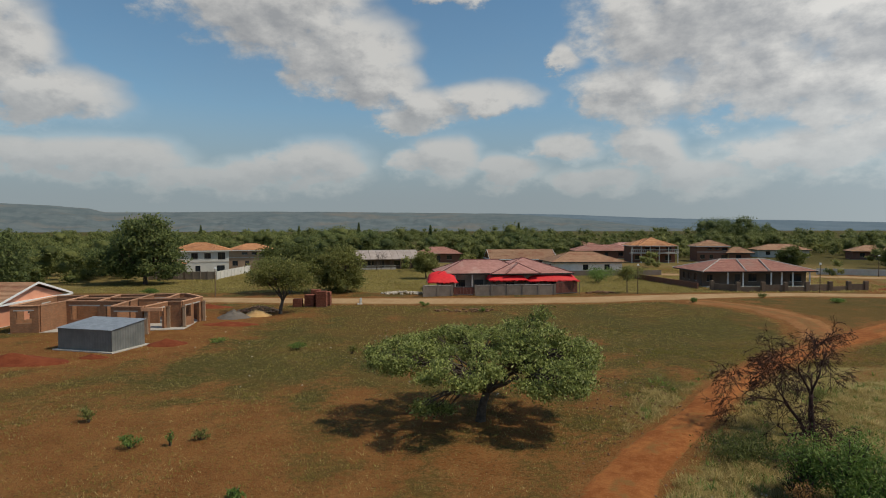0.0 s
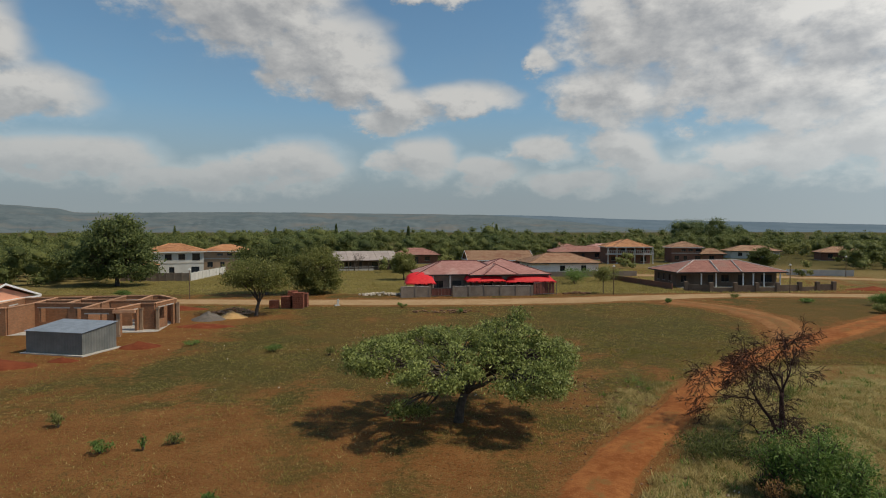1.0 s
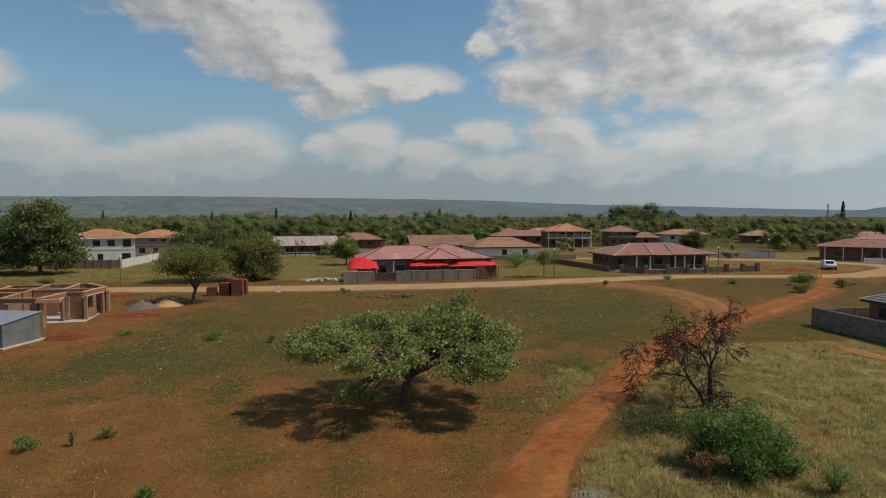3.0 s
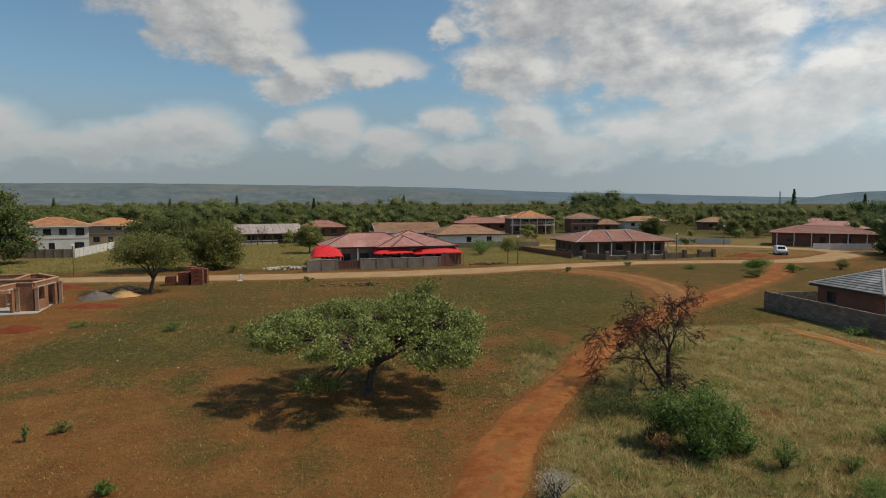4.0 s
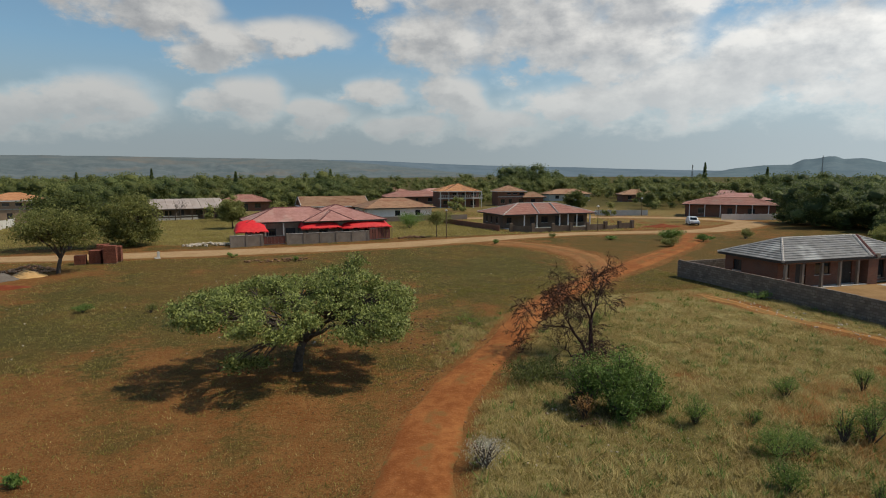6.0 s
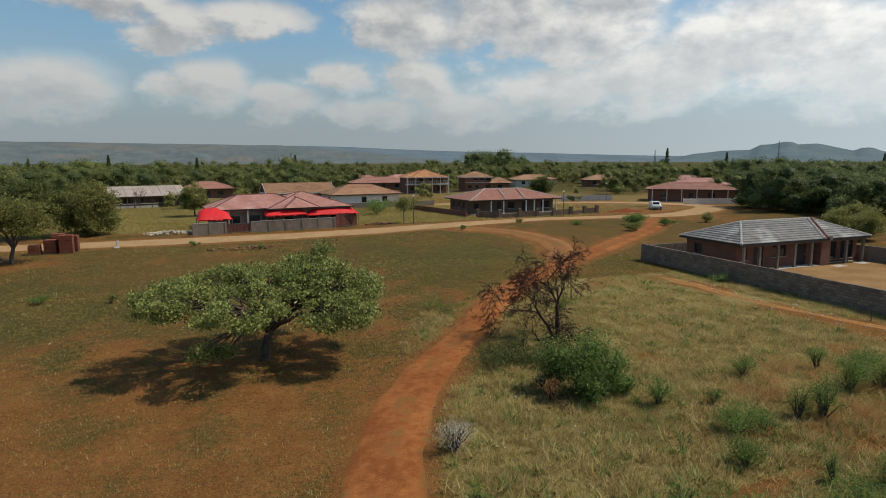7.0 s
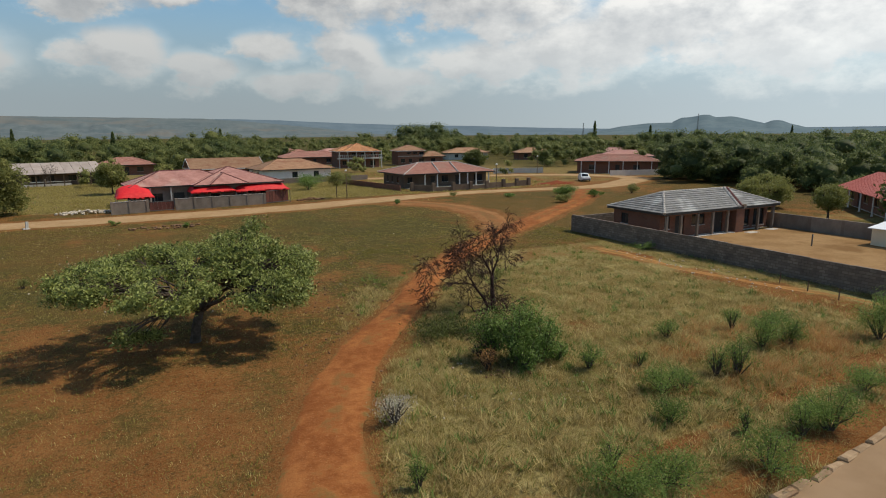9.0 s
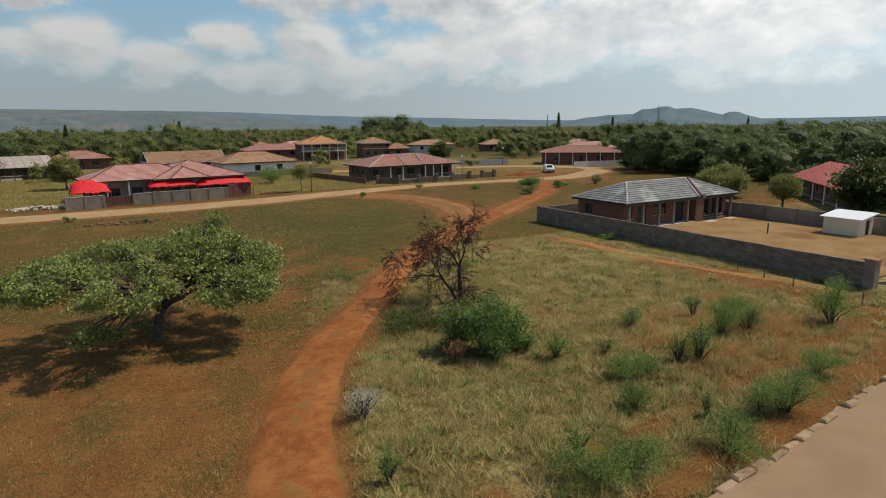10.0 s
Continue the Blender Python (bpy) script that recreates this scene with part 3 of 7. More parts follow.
def ground_material():
    m = bpy.data.materials.new("red_soil_and_grass")
    m.use_nodes = True
    k = Nodes(m.node_tree)
    pos = k.n("ShaderNodeTexCoord").outputs["Object"]

    def attr(n):
        node = k.n("ShaderNodeAttribute")
        node.attribute_name = n
        return node.outputs["Fac"]
    small, mid, tiny = k.noise(pos, 2.2, 6.0, 0.7), k.noise(pos, 0.45, 5.0, 0.6), k.noise(pos, 14.0, 4.0, 0.7)
    soil = k.mix(k.step(mid, 0.35, 0.65), (0.17, 0.06, 0.017), (0.232, 0.096, 0.03))
    soil = k.mix(k.step(tiny, 0.45, 0.68), soil, (0.225, 0.14, 0.05))
    dry = k.mix(k.step(small, 0.35, 0.65), (0.20, 0.16, 0.058), (0.34, 0.28, 0.115))
    green = k.mix(k.step(small, 0.35, 0.7), (0.060, 0.053, 0.015), (0.105, 0.087, 0.025))
    grass = k.mix(k.step(k.math("ADD", attr("green"), k.math("MULTIPLY_ADD", small, 1.1, -0.55)), 0.2, 0.75), k.mix(attr("dry"), (0.115, 0.075, 0.022), dry), green)
    s = k.math("ADD", attr("soil"), k.math("ADD", k.math("MULTIPLY_ADD", small, 2.0, -1.0), k.math("MULTIPLY_ADD", tiny, 1.6, -0.8)))
    col = k.mix(k.step(s, 0.25, 0.95), grass, soil)
    fleck = k.noise(pos, 5.5, 5.0, 0.75)
    col = k.mix(k.math("MULTIPLY", k.step(fleck, 0.53, 0.66), 0.75), col, (0.048, 0.034, 0.014))
    col = k.mix(k.math("MULTIPLY", k.step(fleck, 0.44, 0.33), 0.6), col, (0.25, 0.165, 0.065))
    bsdf, outp, bmp = k.n("ShaderNodeBsdfPrincipled"), k.n("ShaderNodeOutputMaterial"), k.n("ShaderNodeBump")
    k.put(bsdf.inputs["Base Color"], col)
    bsdf.inputs["Roughness"].default_value = 0.97
    bsdf.inputs["Specular IOR Level"].default_value = 0.08
    k.put(bmp.inputs["Height"], k.math("ADD", k.math("MULTIPLY", tiny, 0.5), small))
    bmp.inputs["Strength"].default_value, bmp.inputs["Distance"].default_value = 0.8, 0.15
    k.put(bsdf.inputs["Normal"], bmp.outputs[0])
    k.put(outp.inputs[0], bsdf.outputs[0])
    return m


M_GROUND = ground_material()
me = array_mesh("ground", np.stack([PX, PY, PZ], -1).reshape(-1, 3), faces, M_GROUND)
for key, val in (("soil", SOIL), ("green", GREEN), ("dry", DRY)):
    a = me.attributes.new(key, "FLOAT", "POINT")
    a.data.foreach_set("value", val.astype(np.float32).ravel())
me.polygons.foreach_set("use_smooth", np.ones(len(me.polygons), dtype=bool))
tagged(new("ground", me), "flat field of red soil with patchy dry grass", "ground", kind="structure")


def lane_mesh(name, line, mat, label, z, ragged, seed, kind="structure", rim=-0.07):
    """A worn lane: a strip with uneven edges, slightly crowned, on the ground."""
    rng = np.random.default_rng(seed)
    m, pts = Mesh(), [np.array(p) for p in line]
    fine_pts = []
    for a, b in zip(pts, pts[1:]):
        n = max(1, int(np.hypot(*(b - a)[:2]) / 0.6)) if np.hypot(a[0], a[1]) < 170 else 2
        fine_pts += [a + (b - a) * i / n for i in range(n)]
    fine_pts.append(pts[-1])
    rows = []
    wl = wr = 0.0
    for i, p in enumerate(fine_pts):
        q = fine_pts[min(i + 1, len(fine_pts) - 1)] - fine_pts[max(i - 1, 0)]
        nrm = np.array([q[1], -q[0]]) / (np.hypot(q[0], q[1]) + 1e-9)
        wl, wr = 0.75 * wl + rng.normal() * ragged * 0.5, 0.75 * wr + rng.normal() * ragged * 0.5
        row = []
        for k, s in enumerate((-1, -0.6, -0.2, 0.2, 0.6, 1)):
            w = p[2] * s + (wl if s == -1 else wr if s == 1 else 0)
            xy = p[:2] + nrm * w
            row.append((xy[0], xy[1], rim if abs(s) == 1 else z + (0.0 if abs(s) > 0.5 else 0.03)))
        rows.append(row)
    vs = [p for r in rows for p in r]
    fs = [(i * 6 + k, i * 6 + k + 1, i * 6 + k + 7, i * 6 + k + 6) for i in range(len(rows) - 1) for k in range(5)]
    m.add(vs, fs)
    me_ = m.data(name, mat, True)
    e = me_.attributes.new("edge", "FLOAT", "POINT")
    e.data.foreach_set("value", np.tile(np.array([1.0, 0.45, 0.12, 0.12, 0.45, 1.0], dtype=np.float32), len(rows)))
    return tagged(new(name, me_), label, "road", kind=kind)


def worn_lane_material(name, a, b, c, strip):
    """Bare earth, grown over unevenly towards the edges and, where strip is high, along the middle."""
    m = bpy.data.materials.new(name)
    m.use_nodes = True
    k = Nodes(m.node_tree)
    pos = k.n("ShaderNodeTexCoord").outputs["Object"]
    edge = k.n("ShaderNodeAttribute")
    edge.attribute_name = "edge"
    e = edge.outputs["Fac"]
    mid, small, tiny = k.noise(pos, 0.35, 4.0), k.noise(pos, 2.2, 6.0, 0.7), k.noise(pos, 14.0, 4.0, 0.7)
    col = k.mix(k.step(k.math("ADD", k.math("MULTIPLY", mid, 0.5), k.math("MULTIPLY", small, 0.5)), 0.38, 0.62), a, b)
    col = k.mix(k.math("MULTIPLY", k.step(tiny, 0.5, 0.75), 0.5), col, c)
    grown = k.mix(k.step(small, 0.35, 0.65), (0.17, 0.07, 0.025), (0.13, 0.105, 0.036))
    g = k.step(k.math("ADD", e, k.math("MULTIPLY_ADD", small, 0.8, -0.4)), 0.55, 0.95)
    middle = k.math("MULTIPLY", k.step(e, 0.25, 0.1), k.step(k.math("ADD", mid, k.math("MULTIPLY_ADD", small, 0.5, -0.25)), 0.62 - strip, 0.72 - strip))
    col = k.mix(k.math("MAXIMUM", g, k.math("MULTIPLY", middle, 0.6)), col, grown)
    bsdf, outp, bmp = k.n("ShaderNodeBsdfPrincipled"), k.n("ShaderNodeOutputMaterial"), k.n("ShaderNodeBump")
    k.put(bsdf.inputs["Base Color"], col)
    bsdf.inputs["Roughness"].default_value = 0.97
    bsdf.inputs["Specular IOR Level"].default_value = 0.08
    k.put(bmp.inputs["Height"], k.math("ADD", k.math("MULTIPLY", tiny, 0.4), small))
    bmp.inputs["Strength"].default_value, bmp.inputs["Distance"].default_value = 0.6, 0.1
    k.put(bsdf.inputs["Normal"], bmp.outputs[0])
    k.put(outp.inputs[0], bsdf.outputs[0])
    return m


M_TRACK = worn_lane_material("worn_orange_track", (0.205, 0.066, 0.019), (0.34, 0.132, 0.042), (0.37, 0.19, 0.085), 0.14)
M_FORKTRACK = worn_lane_material("faint_orange_track", (0.24, 0.10, 0.036), (0.30, 0.15, 0.06), (0.3, 0.18, 0.09), 0.22)
M_TANROAD = worn_lane_material("tan_graded_gravel", (0.33, 0.205, 0.10), (0.42, 0.28, 0.15), (0.45, 0.33, 0.2), -0.2)


lane_mesh("dirt_track", TRACK, M_TRACK, "worn orange dirt track across the field", 0.085, 0.22, 21)
lane_mesh("dirt_track_fork", FORK, M_FORKTRACK, "faint dirt track branching to the gravel road", 0.07, 0.5, 22)
lane_mesh("gravel_road", ROAD, M_TANROAD, "tan graded gravel road past the houses", 0.10, 0.3, 23)
SAND_PATH = smooth_line([(34.9, 40.0, 0.6), (35.2, 36.3, 1.1), (34.9, 31.2, 1.2), (35.7, 25.4, 0.8), (37.0, 21.1, 0.9), (37.4, 18.0, 0.5)])
M_SANDPATH = worn_lane_material("spilled_orange_sand", (0.30, 0.14, 0.045), (0.42, 0.225, 0.08), (0.46, 0.29, 0.14), 0.2)
lane_mesh("sandy_path", SAND_PATH, M_SANDPATH, "spilled orange building sand along the block wall", -0.012, 0.6, 25, rim=-0.2)
M_YARD = material("pale_yard_soil", (0.235, 0.135, 0.058), (0.32, 0.20, 0.093), 0.35, 0.97, 6.0, 0.5, c=(0.19, 0.105, 0.042), c_scale=0.22, spread=0.0, spec=0.08)
tagged(new("yard", Mesh().box(39.6, 58.7, 18.0, 38.6, -0.1, 0.1, 0.02).data("yard", M_YARD)), "swept pale sandy yard inside the block wall", "yard", kind="structure")
lane_mesh("asphalt_road", MAIN_ROAD, M_ASPHALT, "dusty grey tarred road", 0.11, 0.0, 24, rim=0.08)


# ------------------------------------------------------------ buildings
def wall_run(name, parent, m, length, height, thick, mat, openings=(), z0=0.0, label=""):
    """An upright wall along local x with openings cut through it. openings: (x0, x1, z0, z1)."""
    xs = sorted({0.0, length, *[v for o in openings for v in o[:2]]})
    zs = sorted({z0, height, *[v for o in openings for v in o[2:]]})
    xs, zs = [v for v in xs if 0 <= v <= length], [v for v in zs if z0 <= v <= height]
    solid = [[not any(a <= (xs[i] + xs[i + 1]) / 2 <= b and lo <= (zs[k] + zs[k + 1]) / 2 <= hi for a, b, lo, hi in openings) for k in range(len(zs) - 1)] for i in range(len(xs) - 1)]
    ids, vs, fs = {}, [], []

    def vid(i, k, side):
        if (i, k, side) not in ids:
            ids[i, k, side] = len(vs)
            vs.append((xs[i], side * thick, zs[k]))
        return ids[i, k, side]

    def is_solid(i, k):
        return 0 <= i < len(xs) - 1 and 0 <= k < len(zs) - 1 and solid[i][k]
    for i in range(len(xs) - 1):
        for k in range(len(zs) - 1):
            if not solid[i][k]:
                continue
            fs.append((vid(i, k, 0), vid(i + 1, k, 0), vid(i + 1, k + 1, 0), vid(i, k + 1, 0)))
            fs.append((vid(i, k, 1), vid(i, k + 1, 1), vid(i + 1, k + 1, 1), vid(i + 1, k, 1)))
            for di, dk, a, b in ((-1, 0, (i, k), (i, k + 1)), (1, 0, (i + 1, k + 1), (i + 1, k)), (0, -1, (i + 1, k), (i, k)), (0, 1, (i, k + 1), (i + 1, k + 1))):
                if not is_solid(i + di, k + dk):
                    fs.append((vid(*a, 0), vid(*b, 0), vid(*b, 1), vid(*a, 1)))
    w = Mesh().add(vs, fs)
    return part(name, w, mat, parent, label, at=m)


def window_at(parent, m, x0, x1, z0, z1, depth=0.09, frame_mat=None, bars=2, sill=True):
    """A window in an opening: a frame with mullions, panes behind, and a sill. m: the pose of its wall."""
    fm = frame_mat or M_FRAME
    t = 0.05
    fr = Mesh()
    fr.box(x0, x1, depth, depth + 0.05, z0, z0 + t).box(x0, x1, depth, depth + 0.05, z1 - t, z1)
    for i in range(bars + 1):
        cx = x0 + (x1 - x0 - t) * i / bars
        fr.box(cx, cx + t, depth - 0.004, depth + 0.046, z0 + t, z1 - t)
    win = part("window", fr, fm, parent, "window with dark glass panes", at=m)
    for i in range(bars):
        a = x0 + (x1 - x0 - t) * i / bars + t
        b = x0 + (x1 - x0 - t) * (i + 1) / bars
        part("pane", Mesh().box(a, b, depth + 0.018, depth + 0.026, z0 + t, z1 - t), M_GLASS, win)
    if sill:
        part("sill", Mesh().box(x0 - 0.06, x1 + 0.06, -0.05, depth, z0 - 0.06, z0 - 0.003), M_CONCRETE, win)
    return win


def door_at(parent, m, x0, x1, z1, mat, depth=0.1):
    d = part("door", Mesh().box(x0, x1, depth, depth + 0.04, 0.0, z1), mat, parent, at=m)
    part("door_handle", Mesh().box(x1 - 0.14, x1 - 0.04, depth - 0.05, depth, 1.0, 1.03), M_CHROME, d)
    return d


def slope(a, b, c, d, course=0.36, step=0.045):
    """One roof slope in stepped courses. a, b: eave from left to right; c, d: top from right to left (equal for a hip end)."""
    a, b, c, d = map(Vector, (a, b, c, d))
    n = max(2, round(((a + b) / 2 - (c + d) / 2).length / course))
    nrm = (b - a).cross(d - a)
    if nrm.length < 1e-6:
        nrm = (b - a).cross(c - a)
    nrm.normalize()
    vs, fs = [], []
    for i in range(n):
        t0 = i / n
        vs += [a.lerp(d, t0), b.lerp(c, t0), a.lerp(d, t0) + nrm * step, b.lerp(c, t0) + nrm * step]
    vs += [a.lerp(d, 1), b.lerp(c, 1)]
    for i in range(n):
        o = 4 * i
        fs += [(o, o + 1, o + 3, o + 2), (o + 2, o + 3, o + 5, o + 4)]
    return Mesh().add(vs, fs)


def cap(a, b, r=0.1, piece=0.42):
    """A run of half-round cap tiles from a to b, each a little flared."""
    a, b = Vector(a), Vector(b)
    n = max(1, int((b - a).length / piece))
    path, radii = [], []
    for i in range(n):
        path += [a.lerp(b, i / n), a.lerp(b, (i + 0.97) / n)]
        radii += [r * 1.15, r * 0.85]
    return Mesh().tube(path, radii, 6)


def hip_roof(parent, x0, x1, y0, y1, eave, rise, mat, cap_mat, ridge_along="x", course=0.36, cap_r=0.11, fascia=None, gable=False, label=""):
    """A hipped (or gabled) tiled roof over a rectangle, with its caps, soffit and fascia."""
    w, d = x1 - x0, y1 - y0
    if ridge_along == "x":
        ins = 0.0 if gable else d / 2
        r0, r1 = (x0 + ins, (y0 + y1) / 2, eave + rise), (x1 - ins, (y0 + y1) / 2, eave + rise)
    else:
        ins = 0.0 if gable else w / 2
        r0, r1 = ((x0 + x1) / 2, y0 + ins, eave + rise), ((x0 + x1) / 2, y1 - ins, eave + rise)
    A, B, C, D = (x0, y0, eave), (x1, y0, eave), (x1, y1, eave), (x0, y1, eave)
    roof = part("roof", Mesh().box(x0 + 0.03, x1 - 0.03, y0 + 0.03, y1 - 0.03, eave - 0.1, eave - 0.03), M_DARK if fascia is None else fascia, parent, label)
    if ridge_along == "x":
        sides = [(A, B, r1, r0), (C, D, r0, r1)] + ([] if gable else [(B, C, r1, r1), (D, A, r0, r0)])
        hips = [(A, r0), (D, r0), (B, r1), (C, r1)]
    else:
        sides = [(B, C, r1, r0), (D, A, r0, r1)] + ([] if gable else [(A, B, r0, r0), (C, D, r1, r1)])
        hips = [(A, r0), (B, r0), (C, r1), (D, r1)]
    for sd in sides:
        part("roof_slope", slope(*sd, course), mat, roof)
    if (Vector(r0) - Vector(r1)).length > 0.3:
        part("ridge_cap", cap(r0, r1, cap_r), cap_mat, roof)
    if not gable:
        for a, b in hips:
            part("hip_cap", cap(a, b, cap_r), cap_mat, roof)
    fs = Mesh()
    fs.box(x0, x1, y0, y0 + 0.03, eave - 0.2, eave - 0.02).box(x0, x1, y1 - 0.03, y1, eave - 0.2, eave - 0.02)
    fs.box(x0, x0 + 0.03, y0 + 0.03, y1 - 0.03, eave - 0.2, eave - 0.02).box(x1 - 0.03, x1, y0 + 0.03, y1 - 0.03, eave - 0.2, eave - 0.02)
    part("fascia", fs, fascia or M_FRAME, roof)
    return roof


def house_shell(parent, w, d, h, mat, front=(), back=(), left=(), right=(), thick=0.22, z0=0.0, dark=True, doors=()):
    """Four walls round a rectangle with windows in their openings and doors where they reach the floor."""
    poses = {"front": (pose(0, 0, 0), w), "right": (pose(w, 0, 0, 0, 0, 90) , d), "back": (pose(w, d, 0, 0, 0, 180), w), "left": (pose(0, d, 0, 0, 0, -90), d)}
    for side, ops in (("front", front), ("right", right), ("back", back), ("left", left)):
        m, length = poses[side]
        trim = thick if side in ("right", "left") else 0.0
        shifted = m @ pose(trim, 0, 0)
        wall_run("wall", parent, shifted, length - 2 * trim, h, thick, mat, [(a - trim, b - trim, lo, hi) for a, b, lo, hi in ops], z0)
        for a, b, lo, hi in ops:
            if lo <= z0 + 0.05:
                door_at(parent, shifted @ pose(-trim, 0, lo), a, b, hi - lo, M_FRAME)
            else:
                window_at(parent, shifted @ pose(-trim, 0, 0), a, b, lo, hi)
    part("floor_slab", Mesh().box(-0.1, w + 0.1, -0.1, d + 0.1, z0 - 0.25, z0 + 0.06), M_CONCRETE, parent)
    part("ceiling_board", Mesh().box(thick, w - thick, thick, d - thick, h - 0.06, h - 0.01), M_DARK, parent)


def column(parent, x, y, z0, z1, r=0.11, mat=None, square=False):
    m = Mesh()
    if square:
        m.box(x - r, x + r, y - r, y + r, z0, z1).box(x - r * 1.3, x + r * 1.3, y - r * 1.3, y + r * 1.3, z0, z0 + 0.18).box(x - r * 1.3, x + r * 1.3, y - r * 1.3, y + r * 1.3, z1 - 0.12, z1)
    else:
        m.tube([(x, y, z0), (x, y, z0 + 0.1), (x, y, z0 + 0.14), (x, y, z1 - 0.16), (x, y, z1 - 0.12), (x, y, z1)], [r * 1.5, r * 1.5, r, r * 0.9, r * 1.4, r * 1.4], 10)
    return part("column", m, mat or M_CONCRETE, parent)


def grey_roof_house():
    h = thing("house", pose(42.9, 39.8, 0, 0, 0, 0), "brown face-brick house with grey tiled hip roof", "house")
    W, Dp, E = 15.4, 6.0, 2.45
    # left bedroom corner, porch with columns, projecting right block
    house_shell(h, W, Dp, E, M_FACEBRICK, left=[(1.0, 2.0, 1.0, 2.0)], right=[(2, 3.4, 1.0, 2.1)], back=[(2, 3.5, 1.0, 2.1)],
                front=[(0.6, 1.3, 0.9, 2.1), (2.0, 3.2, 0.0, 2.1), (4.2, 6.0, 1.0, 2.1), (7.0, 8.6, 0.0, 2.1), (11.0, 12.6, 0.35, 2.1), (13.2, 14.9, 0.35, 2.1)])
    part("wing_wall", Mesh().box(9.4, 10.6, -0.9, -0.01, 0, E), M_FACEBRICK, h)
    for x in (0.05, 1.9, 4.1, 6.2, 8.3, 12.9, 15.2):
        column(h, x, -0.75, 0, E, 0.11, M_PLASTER, True)
    part("porch_beam", Mesh().box(-0.1, 15.4, -0.86, -0.64, E - 0.22, E - 0.02), M_FACEBRICK, h)
    part("porch_floor", Mesh().box(-0.1, 9.3, -1.0, -0.11, -0.1, 0.09), M_CONCRETE, h)
    hip_roof(h, -0.55, W + 0.5, -1.0, Dp + 0.45, E + 0.1, 1.5, M_GREY_TILE, M_CAP, course=0.4)
    part("hip_cap", cap((9.55, -1.0, E + 0.14), (11.9, 2.7, E + 1.64), 0.13), M_CAP, h)
    part("hip_cap", cap((10.05, -1.0, E + 0.14), (12.3, 2.7, E + 1.64), 0.12), M_CAP_DARK, h, "dark line of unpointed hip tiles")
    d = Mesh()
    for i in range(16):
        a0, a1 = 2 * math.pi * i / 16, 2 * math.pi * (i + 1) / 16
        d.add([(0, 0.1, 0), (0.3 * math.cos(a0), 0, 0.3 * math.sin(a0)), (0.3 * math.cos(a1), 0, 0.3 * math.sin(a1))], [(0, 2, 1), (0, 1, 2)])
    dish = part("satellite_dish", d, M_CONCRETE, h, "pale round satellite dish", at=pose(10.2, -1.05, E + 0.12, 20, 0, -25))
    part("feed_arm", Mesh().tube([(0, 0.08, -0.2), (0, -0.35, 0.0)], [0.012, 0.012], 5), M_STEEL, dish)
    for x, y in ((10.5, -1.9), (14.0, -1.6)):
        tagged(part("step_slab", Mesh().box(x - 0.7, x + 0.7, y - 0.4, y + 0.4, -0.05, 0.12, 0.02), M_CONCRETE, h), "pale concrete step slab")
    return h


grey_roof_house()


def block_wall(name, pts, height, thick, mat, label, coping=True, group=""):
    """A boundary wall along a line, with its piers and coping, each stretch a part."""
    w = thing(name, pose(pts[0][0], pts[0][1], 0), label, "wall", group)
    ox, oy = pts[0]
    for i, ((x0, y0), (x1, y1)) in enumerate(zip(pts, pts[1:])):
        L, ang = math.hypot(x1 - x0, y1 - y0), math.degrees(math.atan2(y1 - y0, x1 - x0))
        m = pose(x0 - ox, y0 - oy, 0, 0, 0, ang)
        n = max(1, round(L / 3.2))
        for j in range(n):
            a, b = L * j / n, L * (j + 1) / n
            part("wall_panel", Mesh().box(a + 0.15, b - 0.15, -thick / 2, thick / 2, -0.2, height + 0.02 * math.sin(3.1 * j + i)), mat, w, at=m)
            part("pier", Mesh().box(b - 0.15, b + 0.15, -thick / 2 - 0.012, thick / 2 + 0.012, -0.2, height + 0.015), mat, w, at=m)
        part("pier", Mesh().box(-0.15, 0.15, -thick / 2 - 0.016, thick / 2 + 0.016, -0.2, height + 0.018), mat, w, at=m)
    return w


block_wall("boundary_wall", [(39.4, 47.8), (39.2, 33.0), (39.0, 17.4)], 1.62, 0.2, M_BLOCK, "unplastered grey block wall round the grey-roofed house")
block_wall("boundary_wall", [(39.6, 48.1), (58.6, 48.4)], 1.45, 0.2, M_BLOCK, "grey block wall behind the grey-roofed house")
block_wall("boundary_wall", [(58.9, 48.2), (59.2, 20.0)], 1.5, 0.2, M_PLASTER, "plain grey plastered wall across the back yard")


def gate_pier(x, y, h):
    g = thing("gate_pier", pose(x, y, 0), "raw brick gate pier at the end of the block wall", "pier")
    part("shaft", Mesh().box(-0.3, 0.3, -0.3, 0.3, -0.2, h), M_PLASTER, g)
    part("pier_cap", Mesh().box(-0.36, 0.36, -0.36, 0.36, h, h + 0.12, 0.05), M_RAWBRICK, g)
    return g


gate_pier(39.0, 16.9, 1.8)
gate_pier(42.6, 16.9, 1.6)


def garden_hut():
    h = thing("garden_hut", pose(56.0, 25.6, 0, 0, 0, 0), "cream garden hut with a bright metal roof", "hut")
    L, Dp = 2.4, 2.9
    house_shell(h, L, Dp, 1.5, M_HUT, front=[(1.2, 1.9, 0.0, 1.4)], thick=0.12)
    part("roof", Mesh().slab([(-0.25, -0.3, 1.6), (L + 0.25, -0.3, 1.98), (L + 0.25, Dp + 0.25, 1.98), (-0.25, Dp + 0.25, 1.6)], 0.05), M_BRIGHT, h, "bare metal roof sheet with sun glare painted white")
    part("gable_board", Mesh().prism([(0, 0.01), (L, 0.01), (L, 0.1), (0, 0.1)], 1.5, 1.62), M_HUT, h)
    return h


garden_hut()


